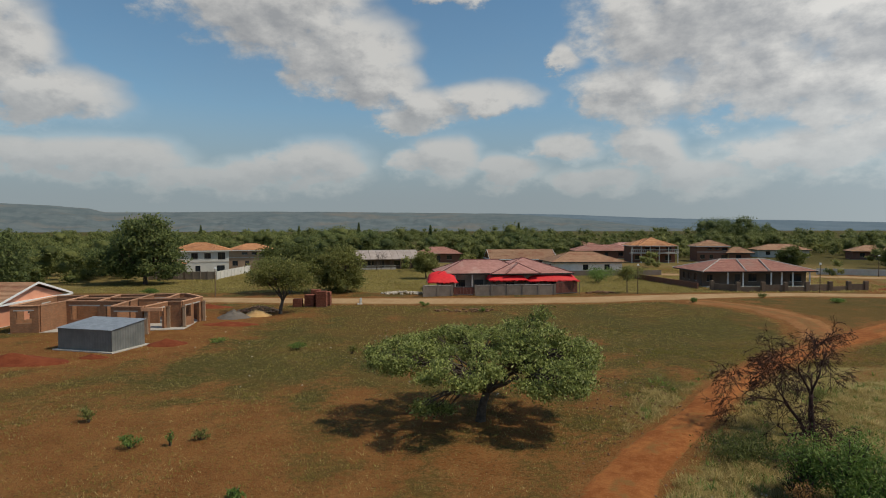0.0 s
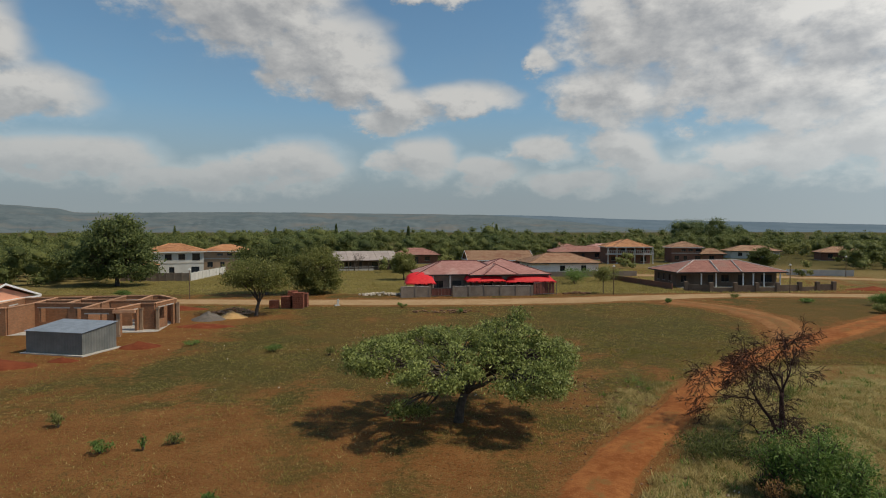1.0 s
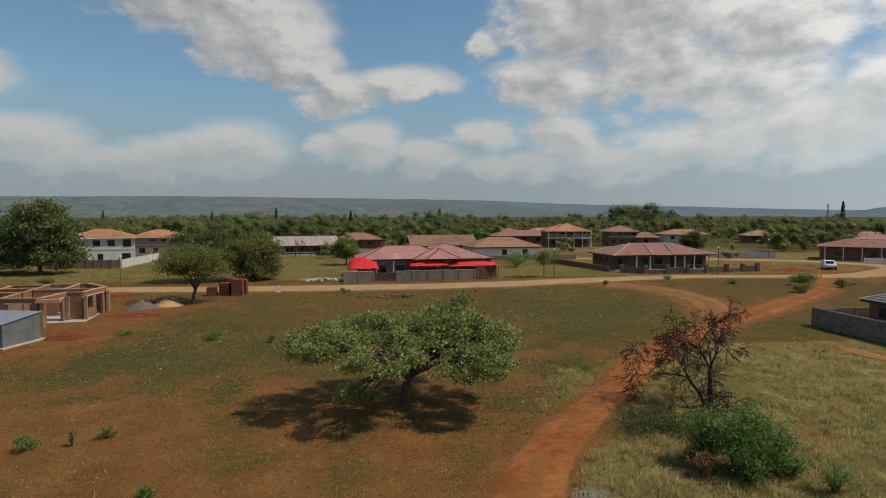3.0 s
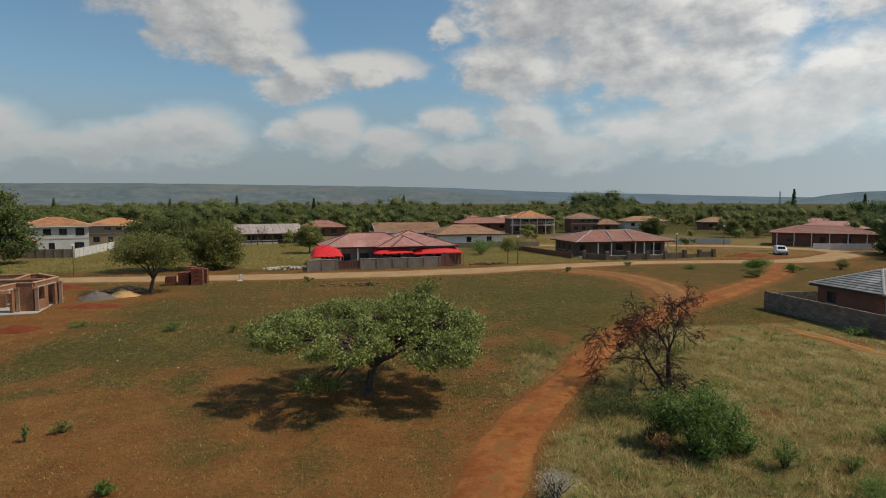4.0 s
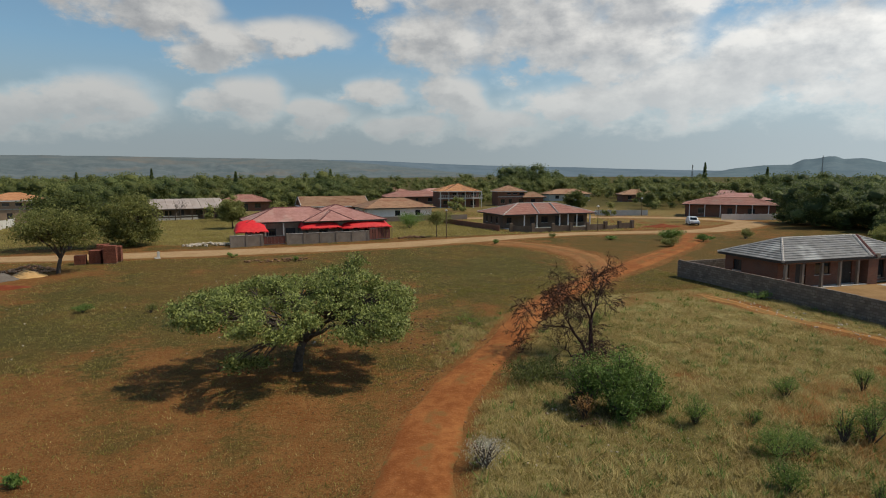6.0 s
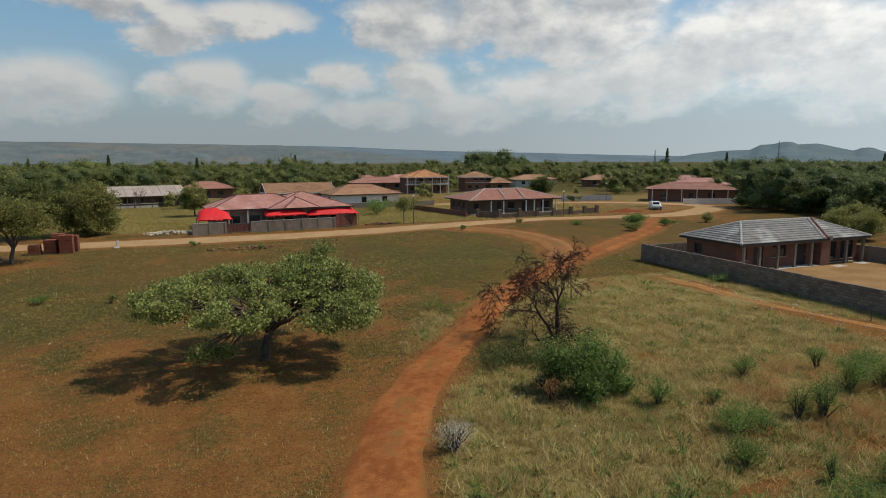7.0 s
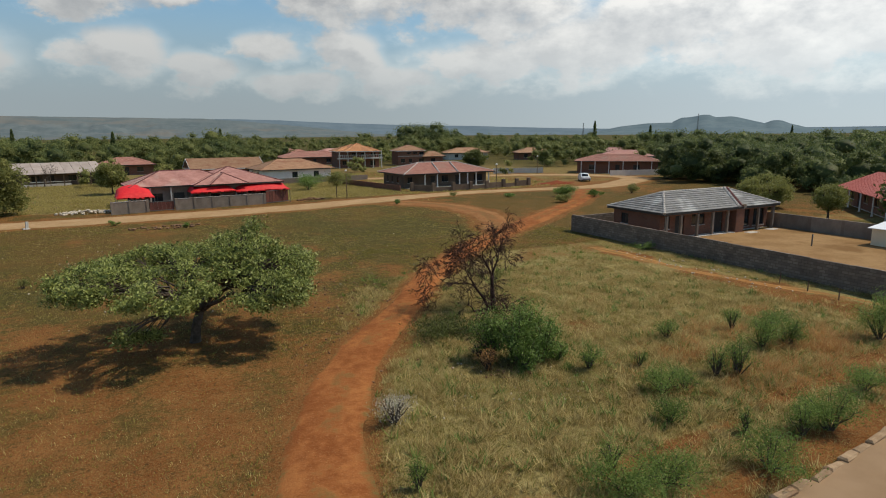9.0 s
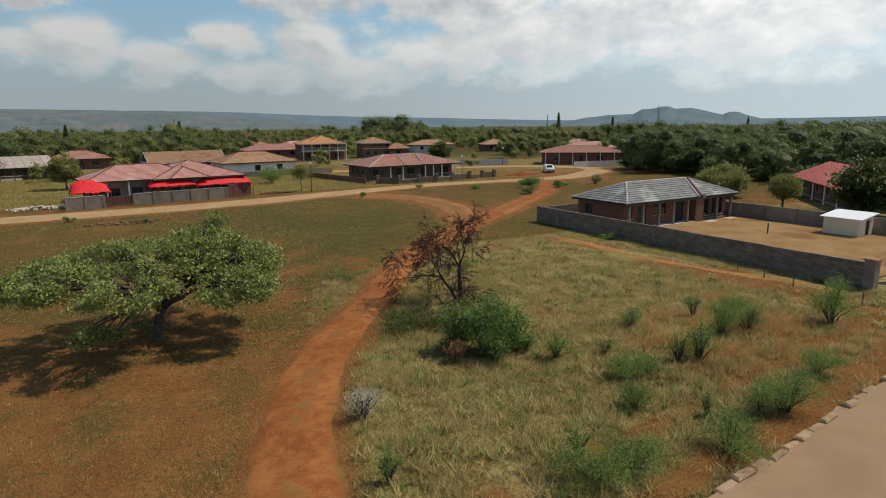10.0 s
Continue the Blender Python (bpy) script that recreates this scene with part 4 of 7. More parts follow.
def red_roof_house():
    h = thing("house", pose(86.4, 47.5, 0, 0, 0, 223.5), "face-brick house with a bright red sheet roof", "house")
    W, Dp, E = 18.5, 7.0, 2.45
    house_shell(h, W, Dp, E, M_FACEBRICK, front=[(1.5, 3.0, 0.9, 2.1), (4.5, 5.4, 0, 2.1), (7.0, 8.6, 0.9, 2.1), (11.0, 12.6, 0.9, 2.1), (14.6, 16.6, 0.9, 2.1)],
                left=[(3.0, 4.4, 0.9, 2.1)])
    m = Mesh()
    zt = E + 1.9
    m.slab([(-0.7, -1.2, E - 0.1), (W + 0.7, -1.2, E - 0.1), (W + 0.7, Dp / 2, zt), (-0.7, Dp / 2, zt)], 0.08)
    m.slab([(-0.7, Dp / 2, zt), (W + 0.7, Dp / 2, zt), (W + 0.7, Dp + 0.6, E), (-0.7, Dp + 0.6, E)], 0.08)
    for i in range(28):
        x = -0.6 + i * (W + 1.2) / 27
        m.tube([(x, -1.2, E - 0.09), (x, Dp / 2, zt + 0.01)], [0.03, 0.03], 4)
    part("roof", m, M_REDSHEET, h, "red corrugated sheet roof")
    for x in (0.0, W - 0.22):
        part("gable", Mesh().add([(x, 0.05, E), (x, Dp - 0.05, E), (x, Dp / 2, zt - 0.15), (x + 0.2, 0.05, E), (x + 0.2, Dp - 0.05, E), (x + 0.2, Dp / 2, zt - 0.15)],
                                 [(0, 2, 1), (3, 4, 5), (0, 3, 5, 2), (1, 2, 5, 4)]), M_FACEBRICK, h)
    for x in (0.2, 4.6, 9.2, 13.8, 18.3):
        column(h, x, -1.0, 0, E - 0.1, 0.09, M_WHITE)
    return h


red_roof_house()


def shade_canopy(x, y, rot, w, d, h0, h1, seed, label):
    """A stretched shade-cloth carport: bowed cloth, its edge valance and steel posts."""
    c = thing("shade_canopy", pose(x, y, 0, 0, 0, rot), label, "canopy", "red canopies behind the wall")
    m, nx_, ny_ = Mesh(), 14, 8
    vs = []
    for j in range(ny_ + 1):
        for i in range(nx_ + 1):
            u, v = i / nx_, j / ny_
            z = h0 + (h1 - h0) * max(0.0, math.sin(math.pi * u)) ** 0.35 * v ** 0.6 + 0.03 * math.sin(7 * u + seed)
            vs.append((w * u, d * v, z))
    top = len(vs)
    vs += [(p[0], p[1], p[2] - 0.03) for p in vs]
    fs = []
    for j in range(ny_):
        for i in range(nx_):
            a = j * (nx_ + 1) + i
            fs += [(a, a + 1, a + nx_ + 2, a + nx_ + 1), (a + top, a + top + nx_ + 1, a + top + nx_ + 2, a + top + 1)]
    m.add(vs, fs)
    for i in range(nx_):   # front valance
        a, b = vs[i], vs[i + 1]
        m.add([a, b, (b[0], b[1] - 0.02, b[2] - 0.16), (a[0], a[1] - 0.02, a[2] - 0.16)], [(0, 3, 2, 1), (0, 1, 2, 3)])
    part("cloth", m, M_TARP, c, smooth=True)
    for px_, py_ in ((0.05, 0.05), (w - 0.05, 0.05), (0.05, d - 0.05), (w - 0.05, d - 0.05)):
        part("post", Mesh().tube([(px_, py_, -0.1), (px_, py_, h0)], [0.045, 0.045], 8), M_STEEL, c)
    return c


def red_house():
    h = thing("house", pose(-0.2, 90.8, 0, 0, 0, 6.5), "long single-storey house with faded red tiled hip roofs", "house")
    E = 3.0
    # left wing, then the main block standing a little forward
    house_shell(h, 8.0, 7.6, E, M_PLASTER, front=[(5.0, 6.4, 0.0, 2.1), (2.2, 3.6, 0.9, 2.1)], left=[(2.5, 4.0, 0.9, 2.1)])
    hip_roof(h, -0.6, 14.0, -0.7, 8.4, E + 0.1, 1.85, M_PINK_TILE, M_CAP_DARK)
    for x in (2.0, 4.6):
        column(h, x, -0.5, 0, E, 0.1, M_CONCRETE, True)
    wall_run("wall", h, pose(8.0, -1.6, 0), 11.4, E, 0.22, M_PLASTER, [(1.6, 2.9, 0.9, 2.1), (5.0, 6.2, 0.0, 2.1), (8.6, 10.2, 0.9, 2.1)])
    for a, bb, lo, hi in [(1.6, 2.9, 0.9, 2.1), (8.6, 10.2, 0.9, 2.1)]:
        window_at(h, pose(8.0, -1.6, 0), a, bb, lo, hi)
    door_at(h, pose(8.0, -1.6, 0), 5.0, 6.2, 2.1, M_FRAME)
    wall_run("wall", h, pose(19.4, -1.38, 0, 0, 0, 90), 11.0, E, 0.22, M_PLASTER, [(2.0, 3.4, 0.9, 2.1)])
    window_at(h, pose(19.4, -1.38, 0, 0, 0, 90), 2.0, 3.4, 0.9, 2.1)
    wall_run("wall", h, pose(8.22, -1.38, 0, 0, 0, 90), 1.3, E, 0.22, M_PLASTER)
    wall_run("wall", h, pose(19.4, 9.84, 0, 0, 0, 180), 11.4, E, 0.22, M_PLASTER)
    hip_roof(h, 7.2, 20.0, -2.3, 10.4, E + 0.12, 2.1, M_PINK_TILE, M_CAP_DARK)
    # small forward hip on the main roof
    apex = Vector((12.0, 0.6, E + 1.5))
    l, r = Vector((9.4, -2.75, E + 0.16)), Vector((14.6, -2.75, E + 0.16))
    back = Vector((12.0, 2.8, E + 1.5))
    f = part("front_hip_roof", slope(l, r, apex, apex), M_PINK_TILE, h)
    part("roof_slope", slope(r, r + Vector((0, 2.2, 0.25)), back, apex), M_PINK_TILE, f)
    part("roof_slope", slope(l + Vector((0, 2.2, 0.25)), l, apex, back), M_PINK_TILE, f)
    for a, b in ((l, apex), (r, apex), (apex, back)):
        part("hip_cap", cap(a, b, 0.11), M_CAP_DARK, f)
    return h


red_house()
shade_canopy(-2.2, 88.0, 6.5, 4.5, 2.6, 1.95, 3.5, 1, "small arched red shade-cloth canopy")
shade_canopy(6.8, 88.7, 6.5, 6.1, 2.6, 2.2, 3.4, 2, "long red shade-cloth canopy above the wall")
shade_canopy(12.8, 89.4, 6.5, 7.9, 3.0, 2.05, 3.75, 3, "wide sagging red shade-cloth canopy by the gate")


def front_wall_run(x0, y0, x1, y1, h, label):
    w = thing("front_wall", pose(x0, y0, 0, 0, 0, math.degrees(math.atan2(y1 - y0, x1 - x0))), label, "wall", "front walls of the red-roofed house")
    L = math.hypot(x1 - x0, y1 - y0)
    n = max(1, round(L / 2.6))
    for i in range(n):
        part("wall_panel", Mesh().box(L * i / n + 0.16, L * (i + 1) / n - 0.16, -0.1, 0.1, -0.2, h), M_PLASTER, w)
    for i in range(n + 1):
        part("pier", Mesh().box(L * i / n - 0.16, L * i / n + 0.16, -0.16, 0.16, -0.2, h + 0.1, 0.03), M_PLASTER, w)
    part("coping", Mesh().box(-0.1, L + 0.1, -0.13, 0.13, h, h + 0.05), M_CAP, w)
    return w


front_wall_run(-2.8, 87.1, 1.3, 87.7, 1.55, "grey plastered front wall panel beside the gateway")
front_wall_run(4.8, 88.2, 16.7, 89.5, 1.5, "long grey plastered front wall")


def sliding_gate(x0, y0, x1, y1, h, mat, label):
    g = thing("gate", pose(x0, y0, 0, 0, 0, math.degrees(math.atan2(y1 - y0, x1 - x0))), label, "gate")
    L = math.hypot(x1 - x0, y1 - y0)
    part("gate_frame", Mesh().box(0.05, L - 0.05, -0.03, 0.03, 0.1, 0.2).box(0.05, L - 0.05, -0.03, 0.03, h - 0.1, h), M_STEEL, g)
    n = int(L / 0.5)
    for i in range(n):
        part("slat", Mesh().box(0.06 + (L - 0.12) * i / n, 0.02 + (L - 0.12) * (i + 1) / n, -0.015, 0.015, 0.2, h - 0.1), mat, g)
    return g


M_GATE = material("rusty_brown_gate", (0.10, 0.035, 0.025), (0.17, 0.06, 0.045), 3.0, 0.7)
sliding_gate(1.5, 87.8, 4.6, 88.15, 1.35, M_GATE, "low rusty brown sliding gate in the front wall")
sliding_gate(16.9, 89.6, 20.5, 90.9, 1.9, M_GATE, "dark brown boarded gate under the red canopy")


def porch_house():
    """The house with a veranda, seen beyond the gravel road."""
    h = thing("house", pose(44.0, 101.5, 0, 0, 0, 2.0), "unpainted plastered house with red hip roofs and a columned porch", "house")
    W, Dp, E = 18.0, 9.0, 2.6
    house_shell(h, W, Dp, E, M_BROWNWALL, front=[(0.8, 1.8, 0.9, 2.0), (5.6, 6.6, 0, 2.1), (8.0, 9.4, 0.9, 2.1), (11.0, 12.0, 0, 2.1), (15.2, 17.2, 0.8, 2.1)],
                left=[(1.5, 2.3, 0.9, 2.1), (3.6, 4.4, 0.9, 2.1), (6.0, 7.0, 0.9, 2.1)], right=[(2, 3.5, 0.9, 2.1)])
    hip_roof(h, -0.9, W + 0.9, -2.0, Dp + 0.8, E + 0.1, 1.75, M_RED_TILE, M_CAP, cap_r=0.13)
    for x in (6.5, 10.5):
        part("hip_cap", cap((x, -1.95, E + 0.18), (x + 1.2, 3.4, E + 1.85), 0.13), M_CAP, h)
    for x in (3.6, 6.2, 11.0, 12.8, 14.7, 17.6):
        column(h, x, -1.6, 0, E, 0.13, M_WHITE)
    part("porch_floor", Mesh().box(-0.1, W, -1.9, -0.11, -0.1, 0.12), M_CONCRETE, h)
    return h


porch_house()


def pier_fence(pts, h, label):
    f = thing("front_wall", pose(pts[0][0], pts[0][1], 0), label, "wall")
    ox, oy = pts[0]
    for i, (x, y) in enumerate(pts):
        part("pier", Mesh().box(x - ox - 0.28, x - ox + 0.28, y - oy - 0.28, y - oy + 0.28, -0.2, h + 0.45, 0.04), M_BROWNWALL, f)
        if i + 1 < len(pts):
            x1, y1 = pts[i + 1]
            L = math.hypot(x1 - x, y1 - y)
            part("wall_panel", Mesh().box(0.28, L - 0.28, -0.1, 0.1, -0.2, h - 0.35 * (i % 2)), M_BROWNWALL, f, at=pose(x - ox, y - oy, 0, 0, 0, math.degrees(math.atan2(y1 - y, x1 - x))))
    return f


pier_fence([(43.2, 96.0), (46.2, 93.6), (50.0, 93.4), (53.4, 93.2), (57.0, 93.6), (61.0, 94.2), (64.2, 94.6), (67.2, 95.0)], 1.05, "low unfinished plastered wall with square piers")


def white_house():
    h = thing("house", pose(24.0, 129.2, 0, 0, 0, 5.5), "white plastered house with a brown tiled hip roof", "house")
    house_shell(h, 15.2, 10.0, 2.6, M_WHITEWALL, front=[(6.4, 7.6, 0.9, 2.1), (11.2, 12.4, 0.9, 2.1)], left=[(2, 3.2, 0.9, 2.1), (6, 7.4, 0.9, 2.1)])
    hip_roof(h, -0.6, 15.8, -0.7, 10.6, 2.7, 1.95, M_BROWN_TILE, M_BROWN_TILE)
    return h


white_house()
block_wall("boundary_wall", [(24.0, 124.5), (46.0, 126.5)], 1.1, 0.15, M_PLASTER, "low grey precast wall before the white house")
block_wall("boundary_wall", [(41.5, 97.5), (37.0, 122.0)], 1.0, 0.15, M_FACEBRICK, "brown brick side wall in long grass")


def gable_house(x, y, rot, w, d, e, rise, wall_mat, roof_mat, label, windows=True, porch=False):
    h = thing("house", pose(x, y, 0, 0, 0, rot), label, "house")
    fr = [(w * 0.12, w * 0.12 + 1.4, 0.9, 2.1), (w * 0.45, w * 0.45 + 1.0, 0.0, 2.1), (w * 0.72, w * 0.72 + 1.5, 0.9, 2.1)] if windows else []
    house_shell(h, w, d, e, wall_mat, front=fr, right=[(d * 0.4, d * 0.4 + 1.3, 0.9, 2.1)])
    hip_roof(h, -0.5, w + 0.5, -0.7, d + 0.7, e + 0.05, rise, roof_mat, roof_mat, gable=True, fascia=M_WHITE)
    for gx_ in (0.0, w - 0.2):
        part("gable", Mesh().add([(gx_, 0.02, e), (gx_, d - 0.02, e), (gx_, d / 2, e + rise * 0.88), (gx_ + 0.2, 0.02, e), (gx_ + 0.2, d - 0.02, e), (gx_ + 0.2, d / 2, e + rise * 0.88)],
                                 [(0, 2, 1), (3, 4, 5), (0, 3, 5, 2), (1, 2, 5, 4)]), wall_mat, h)
    for gx_ in (-0.5, w + 0.46):
        for y0 in (-0.7, d + 0.7):
            part("bargeboard", Mesh().add([(gx_, y0, e - 0.1), (gx_, d / 2, e + rise), (gx_, d / 2, e + rise + 0.22), (gx_, y0, e + 0.12),
                                           (gx_ + 0.04, y0, e - 0.1), (gx_ + 0.04, d / 2, e + rise), (gx_ + 0.04, d / 2, e + rise + 0.22), (gx_ + 0.04, y0, e + 0.12)],
                                          [(0, 1, 2, 3), (4, 7, 6, 5), (3, 2, 6, 7), (0, 4, 5, 1)]), M_WHITE, h, "white bargeboard along the gable")
    return h


gable_house(11.5, 143.0, 4.0, 15.5, 9.0, 2.6, 2.1, M_FACEBRICK, M_BROWN_TILE, "brown brick house with a tiled gable roof")
gable_house(-57.2, 59.3, 0.0, 13.0, 10.6, 2.35, 1.65, M_SALMON, M_BROWN_TILE, "salmon painted house with white bargeboards")


def long_barn():
    h = thing("barn", pose(-20.4, 146.5, 0, 0, 0, 12.0), "low white barn with a pale sheet roof and open veranda", "barn")
    W, Dp = 13.8, 8.0
    # brown on these walls puts the shade of the open veranda into their colour
    house_shell(h, W, Dp, 2.7, M_BROWNWALL, front=[(2, 3.4, 0.9, 2.0), (5, 6, 0, 2.1), (8.5, 10.0, 0.9, 2.0), (11, 12.4, 0.9, 2.0)])
    for i in range(9):
        m = Mesh()
        x0, x1 = -1.0 + i * (W + 2) / 9, -1.0 + (i + 1) * (W + 2) / 9 - 0.05
        m.slab([(x0, -2.6, 2.55), (x1, -2.6, 2.55), (x1, Dp * 0.6, 4.55 - 0.03 * (i % 2)), (x0, Dp * 0.6, 4.55 - 0.03 * (i % 2))], 0.06)
        part("roof_sheet", m, M_SHEET, h)
    m = Mesh()
    m.slab([(-1, Dp * 0.6, 4.5), (W + 1, Dp * 0.6, 4.5), (W + 1, Dp + 0.5, 3.2), (-1, Dp + 0.5, 3.2)], 0.06)
    part("roof", m, M_SHEET, h, "pale weathered sheet roof")
    part("gable", Mesh().add([(W - 0.02, -2.3, 0), (W - 0.02, Dp, 0), (W - 0.02, Dp, 3.2), (W - 0.02, Dp * 0.6, 4.4), (W - 0.02, -2.3, 2.5), (W + 0.2, -2.3, 0), (W + 0.2, Dp, 0), (W + 0.2, Dp, 3.2), (W + 0.2, Dp * 0.6, 4.4), (W + 0.2, -2.3, 2.5)],
                             [(0, 4, 3, 2, 1), (5, 6, 7, 8, 9), (0, 5, 9, 4), (4, 9, 8, 3), (3, 8, 7, 2)]), M_WHITEWALL, h)
    for i in range(6):
        column(h, 0.2 + i * 2.4, -2.3, 0, 2.55, 0.08, M_TIMBER, True)
    part("low_rail", Mesh().box(0, 8.6, -2.36, -2.24, 0.85, 0.97).box(0, 8.6, -2.36, -2.24, 0.0, 0.5), M_CONCRETE, h)
    return h


long_barn()


def two_storey(x, y, rot, w, d, e, rise, wall_mat, roof_mat, label, balcony=False, wing=0.0):
    h = thing("house", pose(x, y, 0, 0, 0, rot), label, "house")
    up = 2.9
    fr = [(w * 0.10, w * 0.10 + 1.3, 0.9, 2.1), (w * 0.40, w * 0.40 + 1.0, 0.9, 2.1), (w * 0.78, w * 0.78 + 1.6, 0.6, 2.1)]
    house_shell(h, w, d, up, wall_mat, front=fr, right=[(2, 3.2, 0.9, 2.1), (d - 3.5, d - 2.2, 0.9, 2.1)])
    fr2 = [(w * 0.33, w * 0.33 + 1.3, up + 0.7, e - 0.5), (w * 0.56, w * 0.56 + 1.3, up + 0.7, e - 0.5), (w * 0.80, w * 0.80 + 1.5, up + 0.5, e - 0.4)]
    wall_run("upper_wall", h, pose(0, 0.01, 0), w, e, 0.22, wall_mat, fr2, z0=up)
    for a, b, lo, hi in fr2:
        window_at(h, pose(0, 0.01, 0), a, b, lo, hi)
    wall_run("upper_wall", h, pose(w - 0.01, 0.24, 0, 0, 0, 90), d - 0.5, e, 0.22, wall_mat, [(2, 3.2, up + 0.7, e - 0.5)], z0=up)
    window_at(h, pose(w - 0.01, 0.24, 0, 0, 0, 90), 2, 3.2, up + 0.7, e - 0.5)
    wall_run("upper_wall", h, pose(w, d - 0.01, 0, 0, 0, 180), w, e, 0.22, wall_mat, z0=up)
    wall_run("upper_wall", h, pose(0.01, d - 0.24, 0, 0, 0, -90), d - 0.5, e, 0.22, wall_mat, z0=up)
    part("storey_band", Mesh().box(-0.05, w + 0.05, -0.06, 0.0, up - 0.12, up + 0.12), M_CONCRETE, h)
    hip_roof(h, -0.6, w + 0.6, -0.6, d + 0.6, e + 0.05, rise, roof_mat, roof_mat, fascia=M_WHITE)
    if balcony:
        part("balcony_slab", Mesh().box(-0.4, w + 0.4, -2.6, -0.07, up - 0.25, up - 0.02), M_CONCRETE, h)
        n = 6
        for i in range(n):
            column(h, -0.1 + (w + 0.2) * i / (n - 1), -2.4, 0, up - 0.25, 0.16, M_CREAM)
            column(h, -0.1 + (w + 0.2) * i / (n - 1), -2.4, up, e + 0.1, 0.13, M_CREAM)
        for i in range(24):
            bx = -0.3 + (w + 0.6) * i / 23
            part("baluster", Mesh().box(bx - 0.04, bx + 0.04, -2.5, -2.42, up, up + 0.9), M_CREAM, h)
        part("balcony_rail", Mesh().box(-0.4, w + 0.4, -2.55, -2.4, up + 0.9, up + 1.0), M_CREAM, h)
        hip_roof(h, w * 0.12, w * 0.88, -3.2, d * 0.7, e + 0.1, rise * 1.18, roof_mat, roof_mat, ridge_along="y", fascia=M_WHITE)
    if wing:
        hip_roof(h, -0.9 if wing < 0 else w - 1.0, w * 0.25 if wing < 0 else w + 7.0, -1.2, d * 0.6, 2.7, 1.6, roof_mat, roof_mat)
        if wing > 0:
            wall_run("wall", h, pose(w + 0.01, -0.6, 0), 6.0, 2.7, 0.22, wall_mat, [(2, 3.4, 0.9, 2.1)])
            window_at(h, pose(w + 0.01, -0.6, 0), 2, 3.4, 0.9, 2.1)
    return h


two_storey(-56.6, 125.0, 22.0, 11.2, 9.0, 5.3, 1.55, M_CREAM, M_ORANGE_TILE, "white two-storey house with orange tiled hip roof", wing=-1)
two_storey(-52.8, 147.0, 10.0, 10.0, 8.0, 4.7, 1.5, M_PATCHED, M_ORANGE_TILE, "pale two-storey house with an orange tiled roof beyond")
two_storey(55.0, 175.5, -6.0, 12.6, 10.0, 4.9, 1.9, M_FACEBRICK, M_ORANGE_TILE, "unfinished two-storey house with columned balcony and orange roof", balcony=True)
two_storey(76.0, 179.0, -8.0, 8.8, 8.0, 4.6, 1.7, M_FACEBRICK, M_BROWN_TILE, "brown brick two-storey house with a lower side wing", wing=1)


def panel_fence(pts, h, mat, label, pitch=1.5):
    """Precast concrete fence: posts with panels slotted between."""
    f = thing("precast_fence", pose(pts[0][0], pts[0][1], 0), label, "fence")
    ox, oy = pts[0]
    for (x, y), (x1, y1) in zip(pts, pts[1:]):
        L, ang = math.hypot(x1 - x, y1 - y), math.degrees(math.atan2(y1 - y, x1 - x))
        n = max(1, round(L / pitch))
        m = pose(x - ox, y - oy, 0, 0, 0, ang)
        for i in range(n):
            a, b = L * i / n, L * (i + 1) / n
            part("panel", Mesh().box(a + 0.06, b - 0.06, -0.03, 0.03, -0.1, h), mat, f, at=m)
            part("post", Mesh().box(a - 0.08, a + 0.08, -0.09, 0.09, -0.2, h + 0.08), mat, f, at=m)
        part("post", Mesh().box(L - 0.08, L + 0.08, -0.085, 0.085, -0.2, h + 0.083), mat, f, at=m)
    return f


panel_fence([(-57.5, 116.7), (-44.5, 116.7)], 1.6, M_PLASTER, "grey precast fence before the white two-storey house")
panel_fence([(-44.3, 116.9), (-44.2, 137.0)], 1.6, M_CREAM, "pale precast fence running back along the plot", 2.0)
panel_fence([(97.5, 105.6), (109.0, 102.5), (121.0, 104.5)], 1.3, M_WHITEWALL, "whitewashed precast fence round the far plot", 1.6)
panel_fence([(80.0, 128.0), (92.0, 124.0)], 1.3, M_CREAM, "pale precast fence beside the far road", 1.6)


def far_house(x, y, rot, w, d, wall_mat, roof_mat, label, e=2.6, rise=1.8):
    h = thing("house", pose(x, y, 0, 0, 0, rot), label, "house", "houses of the town beyond")
    house_shell(h, w, d, e, wall_mat, front=[(w * 0.15, w * 0.15 + 1.4, 0.9, 2.1), (w * 0.48, w * 0.48 + 1.0, 0.0, 2.1), (w * 0.7, w * 0.7 + 1.5, 0.9, 2.1)])
    hip_roof(h, -0.6, w + 0.6, -0.8, d + 0.7, e + 0.05, rise, roof_mat, roof_mat, course=0.6)
    return h


